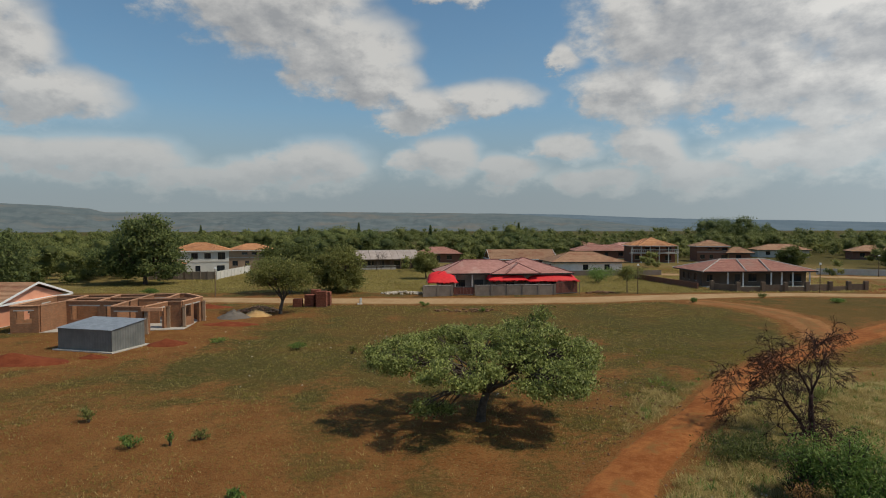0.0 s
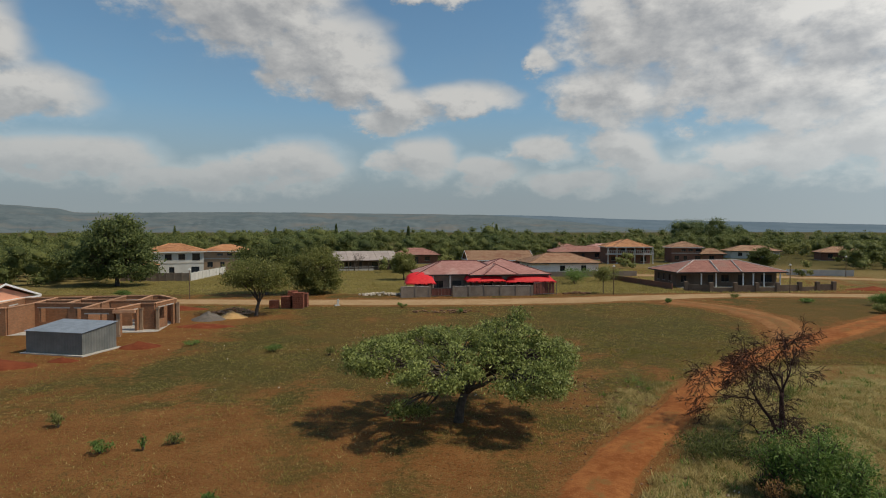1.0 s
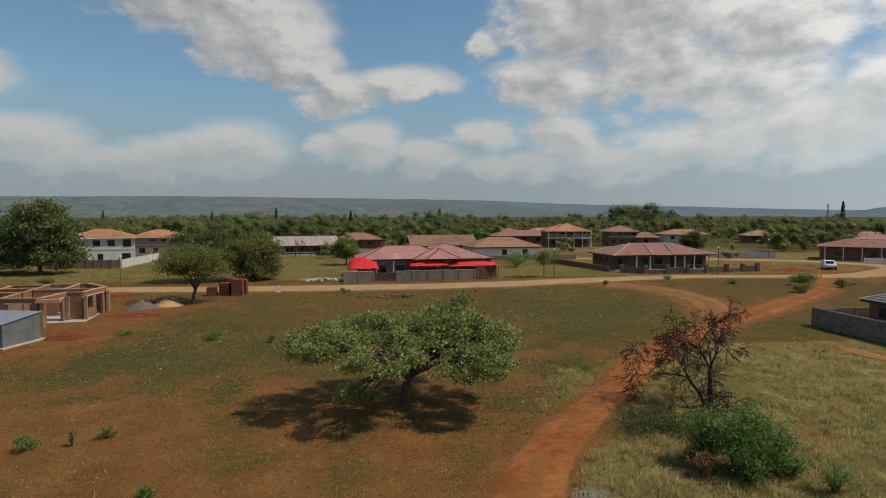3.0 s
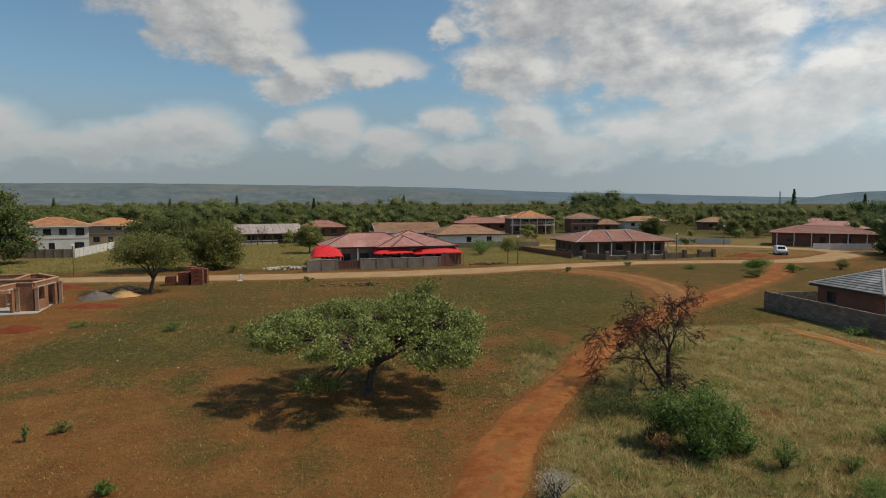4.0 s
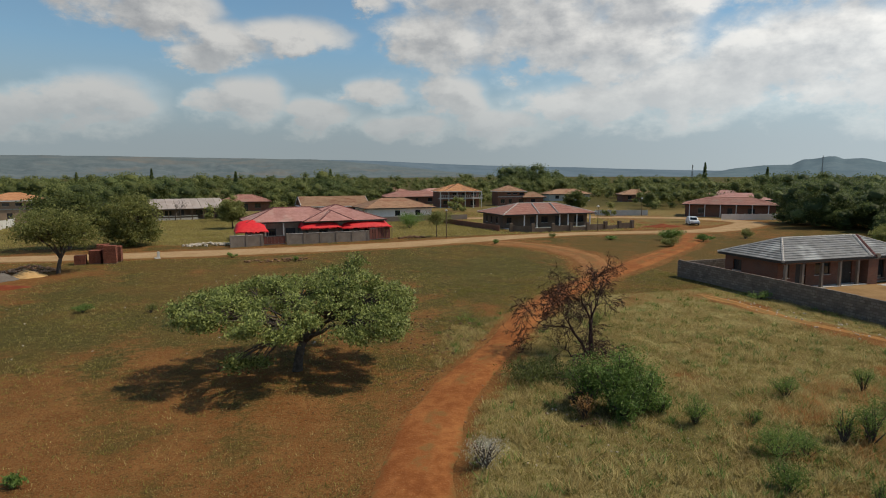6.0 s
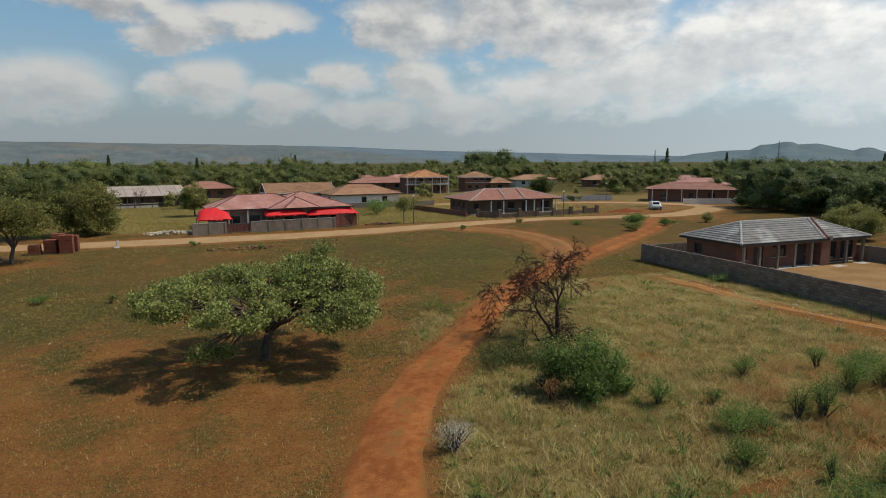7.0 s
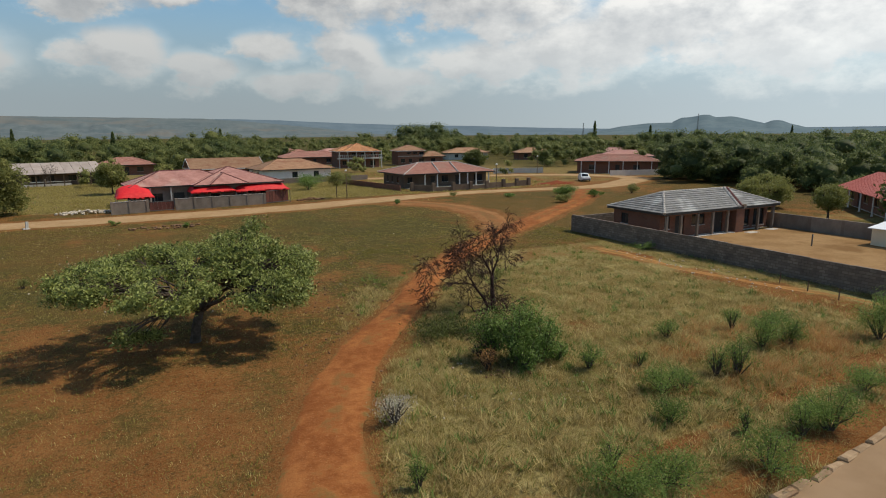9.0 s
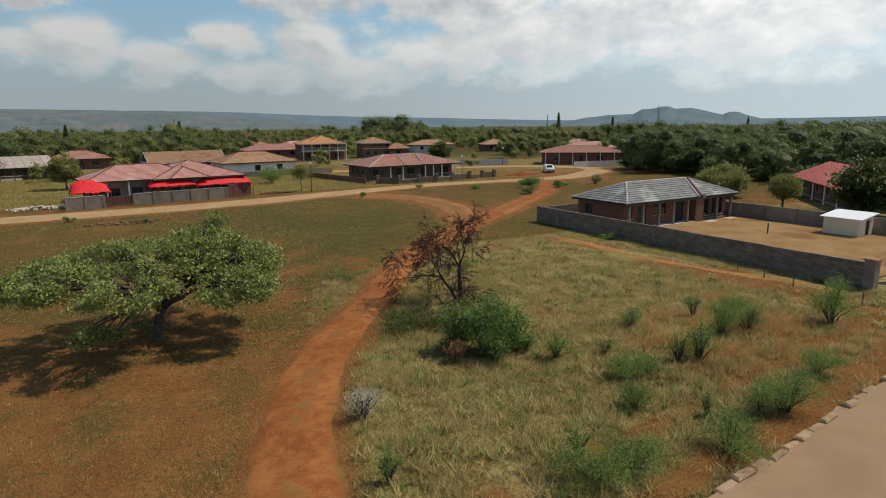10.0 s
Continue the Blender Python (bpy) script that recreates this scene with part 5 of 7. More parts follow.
veranda = far_house(98.2, 118.2, -42.0, 19.0, 9.5, M_FACEBRICK, M_RED_TILE, "brown brick house with a long red tiled roof and veranda", 2.9, 1.5)
for i in range(6):
    column(veranda, 1.0 + 3.3 * i, -0.7, 0, 2.9, 0.1, M_WHITE)
for hx, hy, hr, hw, hd, wm, rm, lab in [
        (44.0, 198.0, 0, 20, 10, M_FACEBRICK, M_RED_TILE, "long brick house with a dark red tiled roof"),
        (66.0, 232.0, 10, 14, 9, M_WHITEWALL, M_PINK_TILE, "white walled house with a faded pink tiled roof"),
        (84.0, 250.0, -5, 14, 9, M_CREAM, M_PINK_TILE, "cream house with a faded pink roof"),
        (52.0, 262.0, 0, 16, 9, M_PLASTER, M_RED_TILE, "grey walled house with a red tiled roof"),
        (108.0, 205.0, -10, 16, 9, M_CREAM, M_BROWN_TILE, "cream house with a brown tiled roof"),
        (130.0, 190.0, -20, 13, 8, M_FACEBRICK, M_BROWN_TILE, "brown brick house under trees"),
        (150.0, 168.0, -25, 15, 9, M_WHITEWALL, M_PINK_TILE, "white house with a faded pink roof under trees"),
        (128.0, 142.0, -30, 15, 8, M_CREAM, M_PINK_TILE, "low cream house with pink tiled roofs"),
        (151.0, 126.0, -40, 13, 8, M_FACEBRICK, M_REDSHEET, "brick house with a red roof among trees"),
        (96.0, 300.0, 0, 20, 10, M_WHITEWALL, M_RED_TILE, "white house with red tiles far off"),
        (130.0, 270.0, 0, 18, 10, M_CREAM, M_ORANGE_TILE, "cream house with orange tiles far off"),
        (-8.0, 176.0, 0, 13, 9, M_FACEBRICK, M_RED_TILE, "brick house with dark red roof behind the barn")]:
    far_house(hx, hy, hr, hw, hd, wm, rm, lab)


def tin_shed():
    s = thing("tin_shed", pose(-31.6, 48.9, 0, 0, 0, -15.5), "small corrugated zinc shed with a flat lean-to roof", "shed")
    W, Dp, hf, hb = 5.4, 3.5, 1.75, 2.15
    for nm, a, b, za, zb in (("front_sheet", (0, 0), (W, 0), hf, hf), ("side_sheet", (W, 0), (W, Dp), hf, hb), ("back_sheet", (W, Dp), (0, Dp), hb, hb), ("side_sheet", (0, Dp), (0, 0), hb, hf)):
        m, n = Mesh(), int(math.dist(a, b) / 0.13)
        nxv, nyv = (b[1] - a[1]) / math.dist(a, b), -(b[0] - a[0]) / math.dist(a, b)
        vs = []
        for i in range(n + 1):
            t = i / n
            o = 0.018 if i % 2 else -0.0
            px_, py_ = a[0] + (b[0] - a[0]) * t + nxv * o, a[1] + (b[1] - a[1]) * t + nyv * o
            vs += [(px_, py_, 0.0), (px_, py_, za + (zb - za) * t)]
        m.add(vs, [(2 * i, 2 * i + 2, 2 * i + 3, 2 * i + 1) for i in range(n)])
        part(nm, m, M_ZINC_WALL, s)
    m = Mesh()
    n = 46
    vs = []
    for i in range(n + 1):
        x = -0.12 + (W + 0.24) * i / n
        o = 0.03 if i % 2 else 0.0
        vs += [(x, -0.15, hf + 0.03 + o), (x, Dp + 0.15, hb + 0.05 + o)]
    m.add(vs, [(2 * i, 2 * i + 2, 2 * i + 3, 2 * i + 1) for i in range(n)])
    part("roof_sheet", m, M_ZINC, s, "shiny galvanised roof sheet")
    for x, y in ((0.04, 0.04), (W - 0.04, 0.04), (W - 0.04, Dp - 0.04), (0.04, Dp - 0.04)):
        part("corner_post", Mesh().box(x - 0.035, x + 0.035, y - 0.035, y + 0.035, 0, hf), M_TIMBER, s)
    part("base_slab", Mesh().box(-0.25, W + 0.35, -0.35, Dp + 0.3, -0.15, 0.06), M_CONCRETE, s)
    return s


tin_shed()


def brick_shell():
    """The unfinished brick house: roofless rooms with lintels and porch columns."""
    h = thing("unfinished_house", pose(-40.9, 56.4, 0, 0, 0, 8.0), "roofless unfinished house of raw clay brick", "house")
    H = 2.55

    def run(x0, y0, x1, y1, ops=(), z=H):
        L, ang = math.hypot(x1 - x0, y1 - y0), math.degrees(math.atan2(y1 - y0, x1 - x0))
        m = pose(x0, y0, 0, 0, 0, ang) @ pose(0, -0.11, 0)
        w = wall_run("wall", h, m, L, z, 0.22, M_RAWBRICK, ops)
        part("ring_beam", Mesh().box(-0.05, L + 0.05, -0.04, 0.26, z - 0.0, z + 0.09), M_LOOSE, w)
        for a, b, lo, hi in ops:
            part("lintel", Mesh().box(a - 0.2, b + 0.2, -0.012, 0.232, hi, hi + 0.12), M_CONCRETE, w)
        return w
    W0, W1 = (0.7, 2.2, 0.9, 2.1), (1.0, 3.4, 0.9, 2.1)
    run(0, 0, 2.5, 0, [(0.5, 1.9, 0.9, 2.1)])                            # left front room
    run(2.5, 0.12, 3.2, 3.6)
    run(0, 0.12, 0, 8.6, [(2, 3.4, 0.9, 2.1), (5.5, 6.9, 0.9, 2.1)])
    run(3.3, 3.7, 9.6, 2.3, [(0.5, 3.4, 0.7, 2.1), (4.2, 5.6, 0.9, 2.1)])   # recessed middle front
    run(9.6, 2.3, 9.6, -1.6)
    run(9.6, -1.7, 12.6, -2.3, [(0.5, 2.4, 0.0, 2.1)])
    run(12.7, -2.2, 13.6, 1.6, [(0.7, 3.1, 0.0, 2.1)])
    run(13.6, 1.6, 15.0, 1.4)
    run(15.0, 1.5, 15.9, 5.6, [(0.6, 1.6, 0.9, 2.1), (2.2, 3.4, 0.0, 2.1)])
    run(15.9, 5.6, 13.4, 9.2)
    run(13.4, 9.2, 0.1, 8.7, [(2, 3.5, 0.9, 2.1), (7, 8.5, 0.9, 2.1)])
    run(3.2, 3.8, 3.2, 8.6, [(2.0, 2.9, 0.0, 2.1)])    # inner walls
    run(6.5, 3.1, 6.5, 8.8, [(1.0, 1.9, 0.0, 2.1)])
    run(9.7, 2.5, 9.9, 8.9, [(3.0, 3.9, 0.0, 2.1)])
    run(3.3, 6.0, 9.7, 6.0, [(4.5, 5.4, 0.0, 2.1)])
    run(10.0, 4.4, 15.2, 4.2, [(2.0, 2.9, 0.0, 2.1)])
    run(12.6, 4.5, 12.6, 9.0, [(1.0, 1.9, 0.0, 2.1)])
    part("floor_slab", Mesh().box(-0.2, 15.6, -0.1, 9.0, -0.2, 0.04), M_CONCRETE, h)
    for x, y in ((12.9, -2.35), (13.8, 1.3), (15.3, 1.25), (16.2, 5.3)):
        column(h, x, y, 0, 2.2, 0.13, M_PATCHED, True)
    part("porch_lintel", Mesh().box(12.5, 14.4, -2.6, -2.3, 2.2, 2.5), M_LOOSE, h)
    return h


brick_shell()


# ------------------------------------------------------------ trees
leafy_tree("spreading_tree", 1.9, 30.4, "broad flat-crowned tree with silvery green leaves", [
    (-0.4, 1.0, 3.8, 4.4, 3.7, 0.6, 90), (-4.0, -0.2, 3.35, 2.0, 2.6, 0.75, 56), (3.9, 0.0, 3.25, 2.1, 2.9, 1.0, 74), (2.5, 0.8, 4.3, 1.9, 1.8, 0.7, 36), (3.2, 0.9, 5.2, 0.35, 0.35, 0.35, 4),
    (-1.3, -3.3, 3.25, 2.2, 1.6, 0.5, 30), (3.2, -2.9, 2.75, 1.9, 1.5, 0.75, 40), (0.8, 3.6, 3.5, 3.6, 1.6, 0.6, 44), (-2.5, -0.9, 1.0, 1.0, 0.6, 0.3, 10), (-0.9, -1.4, 2.3, 0.8, 0.8, 0.4, 10)],
    1.5, 0.24, 0.145, L_MAIN, 64000, 0.235, 31, limbs=11, lean=(0.35, 0.1), flat=0.7)
leafy_tree("acacia_tree", -19.0, 69.6, "dark olive umbrella thorn tree beside the brick stacks", [
    (-0.3, 0.3, 5.0, 3.4, 3.2, 1.5, 60), (1.6, 0, 3.9, 2.0, 2.0, 1.2, 30), (-2.2, 0, 4.1, 1.6, 1.8, 1.0, 22)], 1.5, 0.2, 0.26, L_ACACIA, 11000, 0.55, 32, limbs=6, lean=(0.3, 0), flat=0.6)
leafy_tree("acacia_tree", -23.5, 92.0, "tall dark umbrella thorn tree behind", [
    (0, 0, 5.6, 4.6, 4.0, 1.8, 60), (2.0, 0, 4.0, 3.0, 3.0, 1.6, 30)], 1.8, 0.25, 0.4, L_DARK, 9000, 0.6, 33, limbs=6, flat=0.5)
leafy_tree("bushy_tree", -16.6, 93.4, "rounded olive-green bushy tree", [
    (0, 0, 4.2, 4.2, 4.0, 3.1, 90), (0.5, 0, 1.8, 3.6, 3.4, 1.5, 40)], 0.9, 0.25, 0.36, L_ACACIA, 14000, 0.55, 34, limbs=7, flat=0.9)
leafy_tree("large_tree", -53.0, 106.4, "large dark spreading tree at the field's edge", [
    (0.0, 0, 8.2, 5.0, 4.5, 3.6, 90), (-4.0, 0, 4.8, 4.6, 4.0, 3.0, 60), (2.6, 0, 4.2, 3.8, 3.8, 3.0, 50)], 1.8, 0.4, 0.55, L_DARKWOOD, 20000, 0.8, 35, limbs=8, flat=0.9)
leafy_tree("edge_tree", -70.5, 93.0, "dense green tree at the edge of the woods", [
    (0, 0, 5.4, 5.0, 4.5, 4.0, 90), (2.5, -1, 2.8, 3.4, 3.0, 2.2, 40)], 1.4, 0.35, 0.5, L_DARKWOOD, 14000, 0.8, 36, limbs=7, flat=0.9)
leafy_tree("round_tree", 73.6, 50.6, "clipped round olive tree behind the wall", [(0, 0, 2.3, 3.1, 3.0, 1.9, 110)], 0.6, 0.18, 0.24, L_PALE, 15000, 0.38, 37, limbs=7, flat=0.9)
leafy_tree("young_tree", 69.2, 39.9, "young rounded tree in the garden", [(0, 0, 2.4, 1.4, 1.4, 1.45, 60)], 0.9, 0.12, 0.2, L_PALE, 8000, 0.34, 38, limbs=5, flat=0.9)
leafy_tree("young_tree", 74.5, 36.0, "slim young tree before the red roof", [(0, 0, 2.2, 0.9, 0.9, 1.3, 30)], 0.8, 0.08, 0.2, L_BUSH, 3000, 0.25, 39, limbs=4, flat=0.9)
leafy_tree("garden_tree", 70.0, 31.0, "dark leafy garden tree against the red roof", [(0, 0, 3.2, 3.1, 3.0, 2.3, 90)], 1.0, 0.25, 0.45, L_DARK, 11000, 0.65, 40, limbs=7, flat=0.9)
leafy_tree("small_tree", -3.4, 118.0, "small green tree on the empty plot", [(0, 0, 3.3, 2.2, 2.2, 1.9, 40)], 1.3, 0.14, 0.35, L_ACACIA, 5000, 0.45, 41, limbs=5, flat=0.8)
leafy_tree("roadside_tree", 28.2, 91.6, "thin young roadside tree", [(0, 0, 2.9, 1.2, 1.1, 1.0, 20)], 1.7, 0.07, 0.24, L_ACACIA, 1500, 0.3, 42, limbs=4, flat=0.8)
leafy_tree("yard_bush", 92.0, 158.0, "dense dark yard tree", [(0, 0, 2.6, 3.0, 3.0, 2.3, 50)], 0.7, 0.2, 0.5, L_DARK, 4500, 0.55, 43, limbs=5, flat=0.9)


def bare_tree(name, x, y, label, height, seed, trunks, droop, mat, depth=6, spread=0.62, r0=0.13):
    """A leafless tree: trunks that fork again and again into fine drooping twigs."""
    rng = np.random.default_rng(seed)
    root = thing(name, pose(x, y, 0), label, "tree")
    limbs_mesh, twigs = Mesh(), Mesh()

    def grow(p, d, length, r, level):
        q = p
        pts, radii = [p], [r]
        for i in range(4):
            d = (d + Vector(rng.normal(size=3)) * 0.16 + Vector((0, 0, (0.06 if level < 3 else -droop)))).normalized()
            q = q + d * length / 4
            if q.z < 0.12:
                q.z = 0.12
            pts.append(q)
            radii.append(r * (1 - 0.42 * (i + 1) / 4))
        (limbs_mesh if level < 3 else twigs).tube(pts, radii, 6 if level < 2 else 4 if level < 4 else 3)
        if level >= depth:
            return
        for k in range(3 if level < 4 else 2 + (rng.random() < 0.6)):
            side = d.orthogonal().normalized()
            side.rotate(Matrix.Rotation(rng.uniform(0, 2 * math.pi), 3, d))
            start = pts[2 + min(2, k)] if level > 0 else pts[-1 - (k == 2)]
            grow(start, (d + side * spread * rng.uniform(0.7, 1.4)).normalized(), length * rng.uniform(0.62, 0.82), max(0.0105, radii[-1] * 0.72), level + 1)
    for d, l, r in trunks:
        grow(Vector((0, 0, -0.05)), Vector(d).normalized(), l, r, 0)
    part("trunk", limbs_mesh, mat, root, smooth=True)
    tagged(part("twig_mass", twigs, mat, root, "fine bare drooping twigs"), kind="stuff")
    return root


bare_tree("dead_tree", 17.4, 28.0, "leafless dark tree with drooping twigs beside the track", 5.1, 58, [((0.12, 0, 1), 2.1, 0.15), ((-0.7, 0.1, 0.75), 1.9, 0.1), ((-0.95, -0.2, 0.42), 2.0, 0.09)], 0.075, M_DEADBARK, 7, 0.66)
bare_tree("bare_tree", -15.8, 143.0, "bare grey tree before the barn", 5.5, 56, [((0.0, 0, 1), 1.8, 0.16)], 0.0, M_BARK, 5)


def shrub(name, x, y, label, r, h, leaves, leaf, mat, seed, stems=9, category="shrub", group="", lift=0.35, bias=1.1):
    """A shrub: stems fanning from the ground and leaves in uneven clumps along them."""
    rng = np.random.default_rng(seed)
    root = thing(name, pose(x, y, 0, 0, 0, float(rng.uniform(0, 360))), label, category, group)
    wood, ends = Mesh(), []
    for _ in range(stems):
        a, rr = rng.uniform(0, 2 * np.pi), r * rng.uniform(0.2, 1.0)
        tip = Vector((rr * math.cos(a), rr * math.sin(a), h * rng.uniform(0.55, 1.0) * (1 - 0.35 * (rr / r) ** 2)))
        base = Vector((tip.x * 0.08, tip.y * 0.08, -0.05))
        pts = curve(base, tip, Vector((0, 0, 0.1 * h)), 4, rng)
        wood.tube(pts, np.linspace(0.022, 0.006, 5) * (0.6 + 0.5 * h), 4)
        for k, p in enumerate(pts):
            if p.z > lift * tip.z:
                ends += [p] * (k + 1)
    part("stemwood", wood, M_BARK, root)
    e = np.array([tuple(p) for p in ends])
    c = e[rng.integers(len(e), size=leaves)] + rng.normal(size=(leaves, 3)) * np.array([r * 0.22, r * 0.22, h * 0.09])
    c[:, 2] = np.maximum(c[:, 2], 0.04)
    v, f = cards(c, leaf, rng, 0.32, bias)
    ob = new("foliage", array_mesh("foliage", v, f, mat))
    ob.parent = root
    return root


for bx, by, br, bh, bn, bs in ((13.2, 21.5, 1.0, 2.3, 4200, 61), (14.2, 20.9, 1.15, 2.75, 6200, 62), (15.1, 20.3, 1.0, 2.0, 4400, 65), (13.9, 19.9, 0.9, 1.45, 3000, 66), (15.7, 20.0, 0.6, 0.9, 1200, 67)):
    shrub("green_bush", bx, by, "leafy fresh green bush under the dead tree", br, bh, int(bn * 0.85), 0.13, L_BUSH, bs, 40, bias=0.6, lift=0.25, group="green bushes under the dead tree")
shrub("dry_bush", 12.5, 20.5, "dry rust-brown dead bush before the green bush", 0.5, 1.0, 700, 0.1, L_RUST, 68, 40, lift=0.2)
shrub("dry_bush", 13.0, 22.0, "bleached tangle of dead branches in the grass", 0.6, 0.8, 260, 0.09, L_DRY, 69, 46, lift=0.3)
shrub("seeding_shrub", 7.2, 18.0, "grey shrub with white seed heads beside the track", 0.75, 1.15, 2000, 0.06, L_WHITE, 63, 26, bias=0.0, lift=0.4)
shrub("low_bush", 13.0, 25.4, "dark low growth beneath the dead tree", 1.6, 0.75, 3800, 0.13, L_DARK, 64, 40, lift=0.0)
for i, (x, y, r, h, n, lab) in enumerate([
        (15.8, 10.1, 1.15, 1.2, 2600, "feathery thorn bush beside the kerb"), (19.8, 10.7, 1.05, 1.55, 3000, "feathery thorn bush near the tarred road"),
        (18.7, 10.9, 0.6, 1.15, 1100, "dark thorn bush near the tarred road"), (12.6, 11.0, 1.1, 1.0, 2600, "low spreading thorn bush in the grass"),
        (11.2, 11.1, 1.1, 1.0, 2600, "low spreading thorn bush in the grass"), (11.8, 12.3, 0.4, 0.9, 420, "thin upright sapling in the grass"),
        (17.2, 15.5, 0.95, 1.15, 1900, "feathery thorn bush in the long grass"), (18.1, 15.2, 0.6, 0.9, 900, "feathery thorn bush in the long grass"),
        (15.6, 13.6, 0.6, 0.9, 1300, "dark thorn bush in the long grass"), (20.4, 15.6, 0.5, 1.45, 650, "thin upright sapling among rusty grass"),
        (21.2, 15.2, 0.75, 1.6, 1300, "green thorn bush among rusty grass"), (25.1, 16.9, 1.0, 1.5, 2400, "spreading thorn bush among rusty grass"),
        (26.4, 16.5, 0.9, 1.3, 2000, "green thorn bush among rusty grass"), (26.2, 19.3, 0.5, 1.2, 700, "upright thorn bush in the dry grass"),
        (22.3, 19.9, 0.65, 1.0, 900, "small thorn bush in the dry grass"), (16.4, 18.7, 0.6, 1.1, 900, "small thorn bush in the dry grass"),
        (18.5, 17.9, 0.32, 0.8, 300, "thin sapling in the dry grass"), (17.2, 11.9, 0.22, 1.0, 220, "thin upright sapling near the kerb"),
        (6.3, 14.1, 0.35, 0.95, 500, "thin upright sapling beside the track"), (31.0, 14.9, 1.1, 2.2, 4400, "tall green thorn bush against the block wall"),
        (24.0, 11.9, 0.9, 1.1, 1800, "feathery thorn bush near the kerb"), (28.6, 18.6, 0.9, 1.0, 1500, "green thorn bush among rusty grass")]):
    shrub("thorn_bush", x, y, lab, r, h, int(n * 1.9), 0.075, L_THORN, 70 + i, 16, bias=0.0, lift=0.5, group="thorn bushes in the rough grass")
for i, (x, y, r, h, n) in enumerate([(-18.0, 30.2, 0.5, 0.8, 500), (-14.1, 26.6, 0.5, 0.6, 450), (-12.4, 26.9, 0.2, 0.7, 120), (-11.3, 27.6, 0.4, 0.5, 350), (-11.9, 48.6, 0.9, 0.6, 700), (-7.6, 21.4, 0.4, 0.45, 450),
                                     (-7.2, 47.0, 0.5, 0.7, 400), (4.6, 70.5, 0.4, 0.6, 200), (-2.4, 76.0, 0.5, 0.7, 200), (55.0, 68.5, 1.1, 1.3, 1800), (60.5, 75.5, 1.7, 1.8, 3000), (63.5, 72.0, 1.2, 1.2, 1400),
                                     (72.5, 73.5, 0.9, 1.6, 1200), (41.0, 37.5, 0.7, 0.8, 900), (38.2, 37.0, 0.8, 0.7, 800), (45.5, 85.0, 0.7, 0.6, 500), (33.0, 79.0, 0.6, 0.7, 300), (52.0, 79.0, 1.0, 0.6, 700), (21.5, 34.0, 0.5, 0.6, 400),
                                     (-19.4, 51.5, 0.8, 0.5, 500), (-36.5, 68.0, 1.0, 1.4, 1000), (-33.0, 73.0, 1.2, 1.5, 1200), (-44.0, 90.0, 1.2, 1.0, 900), (28.0, 108.0, 2.5, 2.6, 2500), (35.0, 114.0, 3.0, 3.0, 3000), (31.5, 118.0, 2.6, 2.8, 2400)]):
    shrub("field_shrub", x, y, "small weedy green shrub in the open field", r, h, n, 0.13 if y < 60 else 0.22, L_BUSH if i % 3 else L_ACACIA, 100 + i, 9, group="shrubs of the open field")


# ------------------------------------------------------------ grass, one sheet of stuff a kind
def grass(name, label, count, region, keep, height, width, mat, seed, tuft=5):
    rng = np.random.default_rng(seed)
    x0, x1, y0, y1 = region
    u = rng.uniform(size=count)
    y = y0 * (y1 / y0) ** u                                    # denser towards the camera
    x = rng.uniform(x0, x1, count)
    ok = rng.uniform(size=count) < keep(x, y)
    x, y = x[ok], y[ok]
    n = len(x)
    cx, cy = np.repeat(x, tuft), np.repeat(y, tuft)
    cx, cy = cx + rng.normal(size=n * tuft) * 0.10, cy + rng.normal(size=n * tuft) * 0.10
    a = rng.uniform(0, 2 * np.pi, n * tuft)
    h = np.repeat(rng.uniform(0.5, 1.3, n), tuft) * height * rng.uniform(0.5, 1.1, n * tuft)
    lean = rng.uniform(0.4, 1.9, n * tuft) * h
    b = a + rng.uniform(-1, 1, n * tuft)
    w = width * rng.uniform(0.6, 1.4, n * tuft)
    base = np.stack([cx, cy, np.full(n * tuft, -0.05)], 1)
    tip = np.stack([cx + np.cos(b) * lean, cy + np.sin(b) * lean, h], 1)
    side = np.stack([-np.sin(a) * w, np.cos(a) * w, np.zeros(n * tuft)], 1)
    v = np.stack([base - side, base + side, tip], 1).reshape(-1, 3)
    ob = new(name, array_mesh(name, v, np.arange(len(v)).reshape(-1, 3), mat))
    return tagged(ob, label, "grass", kind="stuff")


def off_lanes(x, y, margin=0.15):
    ok = np.ones(len(x), bool)
    for line in (TRACK, ROAD, MAIN_ROAD, FORK, SAND_PATH):
        d, h = lane_distance(x, y, line)
        ok &= d > h + margin
    ok &= ~((x > 39) & (x < 60) & (y > 36) & (y < 48))
    return ok


def keep_dry(x, y):
    return off_lanes(x, y) * np.clip((x - 4.5 - 0.3 * (y - 15)) / 1.6, 0, 1) * np.clip(1.1 - soil_amount(x, y), 0.05, 1) * np.clip(0.6 + 1.3 * fbm(x, y, 1.5, 17), 0.08, 1)


def keep_green(x, y):
    return off_lanes(x, y) * np.clip(1.05 - soil_amount(x, y), 0.22, 1)


def keep_rust(x, y):
    return off_lanes(x, y) * np.exp(-(((x - 25) / 5.0) ** 2 + ((y - 16) / 3.2) ** 2)) * np.clip(0.35 + 1.4 * fbm(x, y, 1.1, 23), 0, 1)


def keep_middle(x, y):
    d, h = lane_distance(x, y, TRACK)
    return np.exp(-(d / 0.28) ** 2) * np.clip(0.5 + 1.4 * fbm(x, y, 0.5, 19), 0, 1)


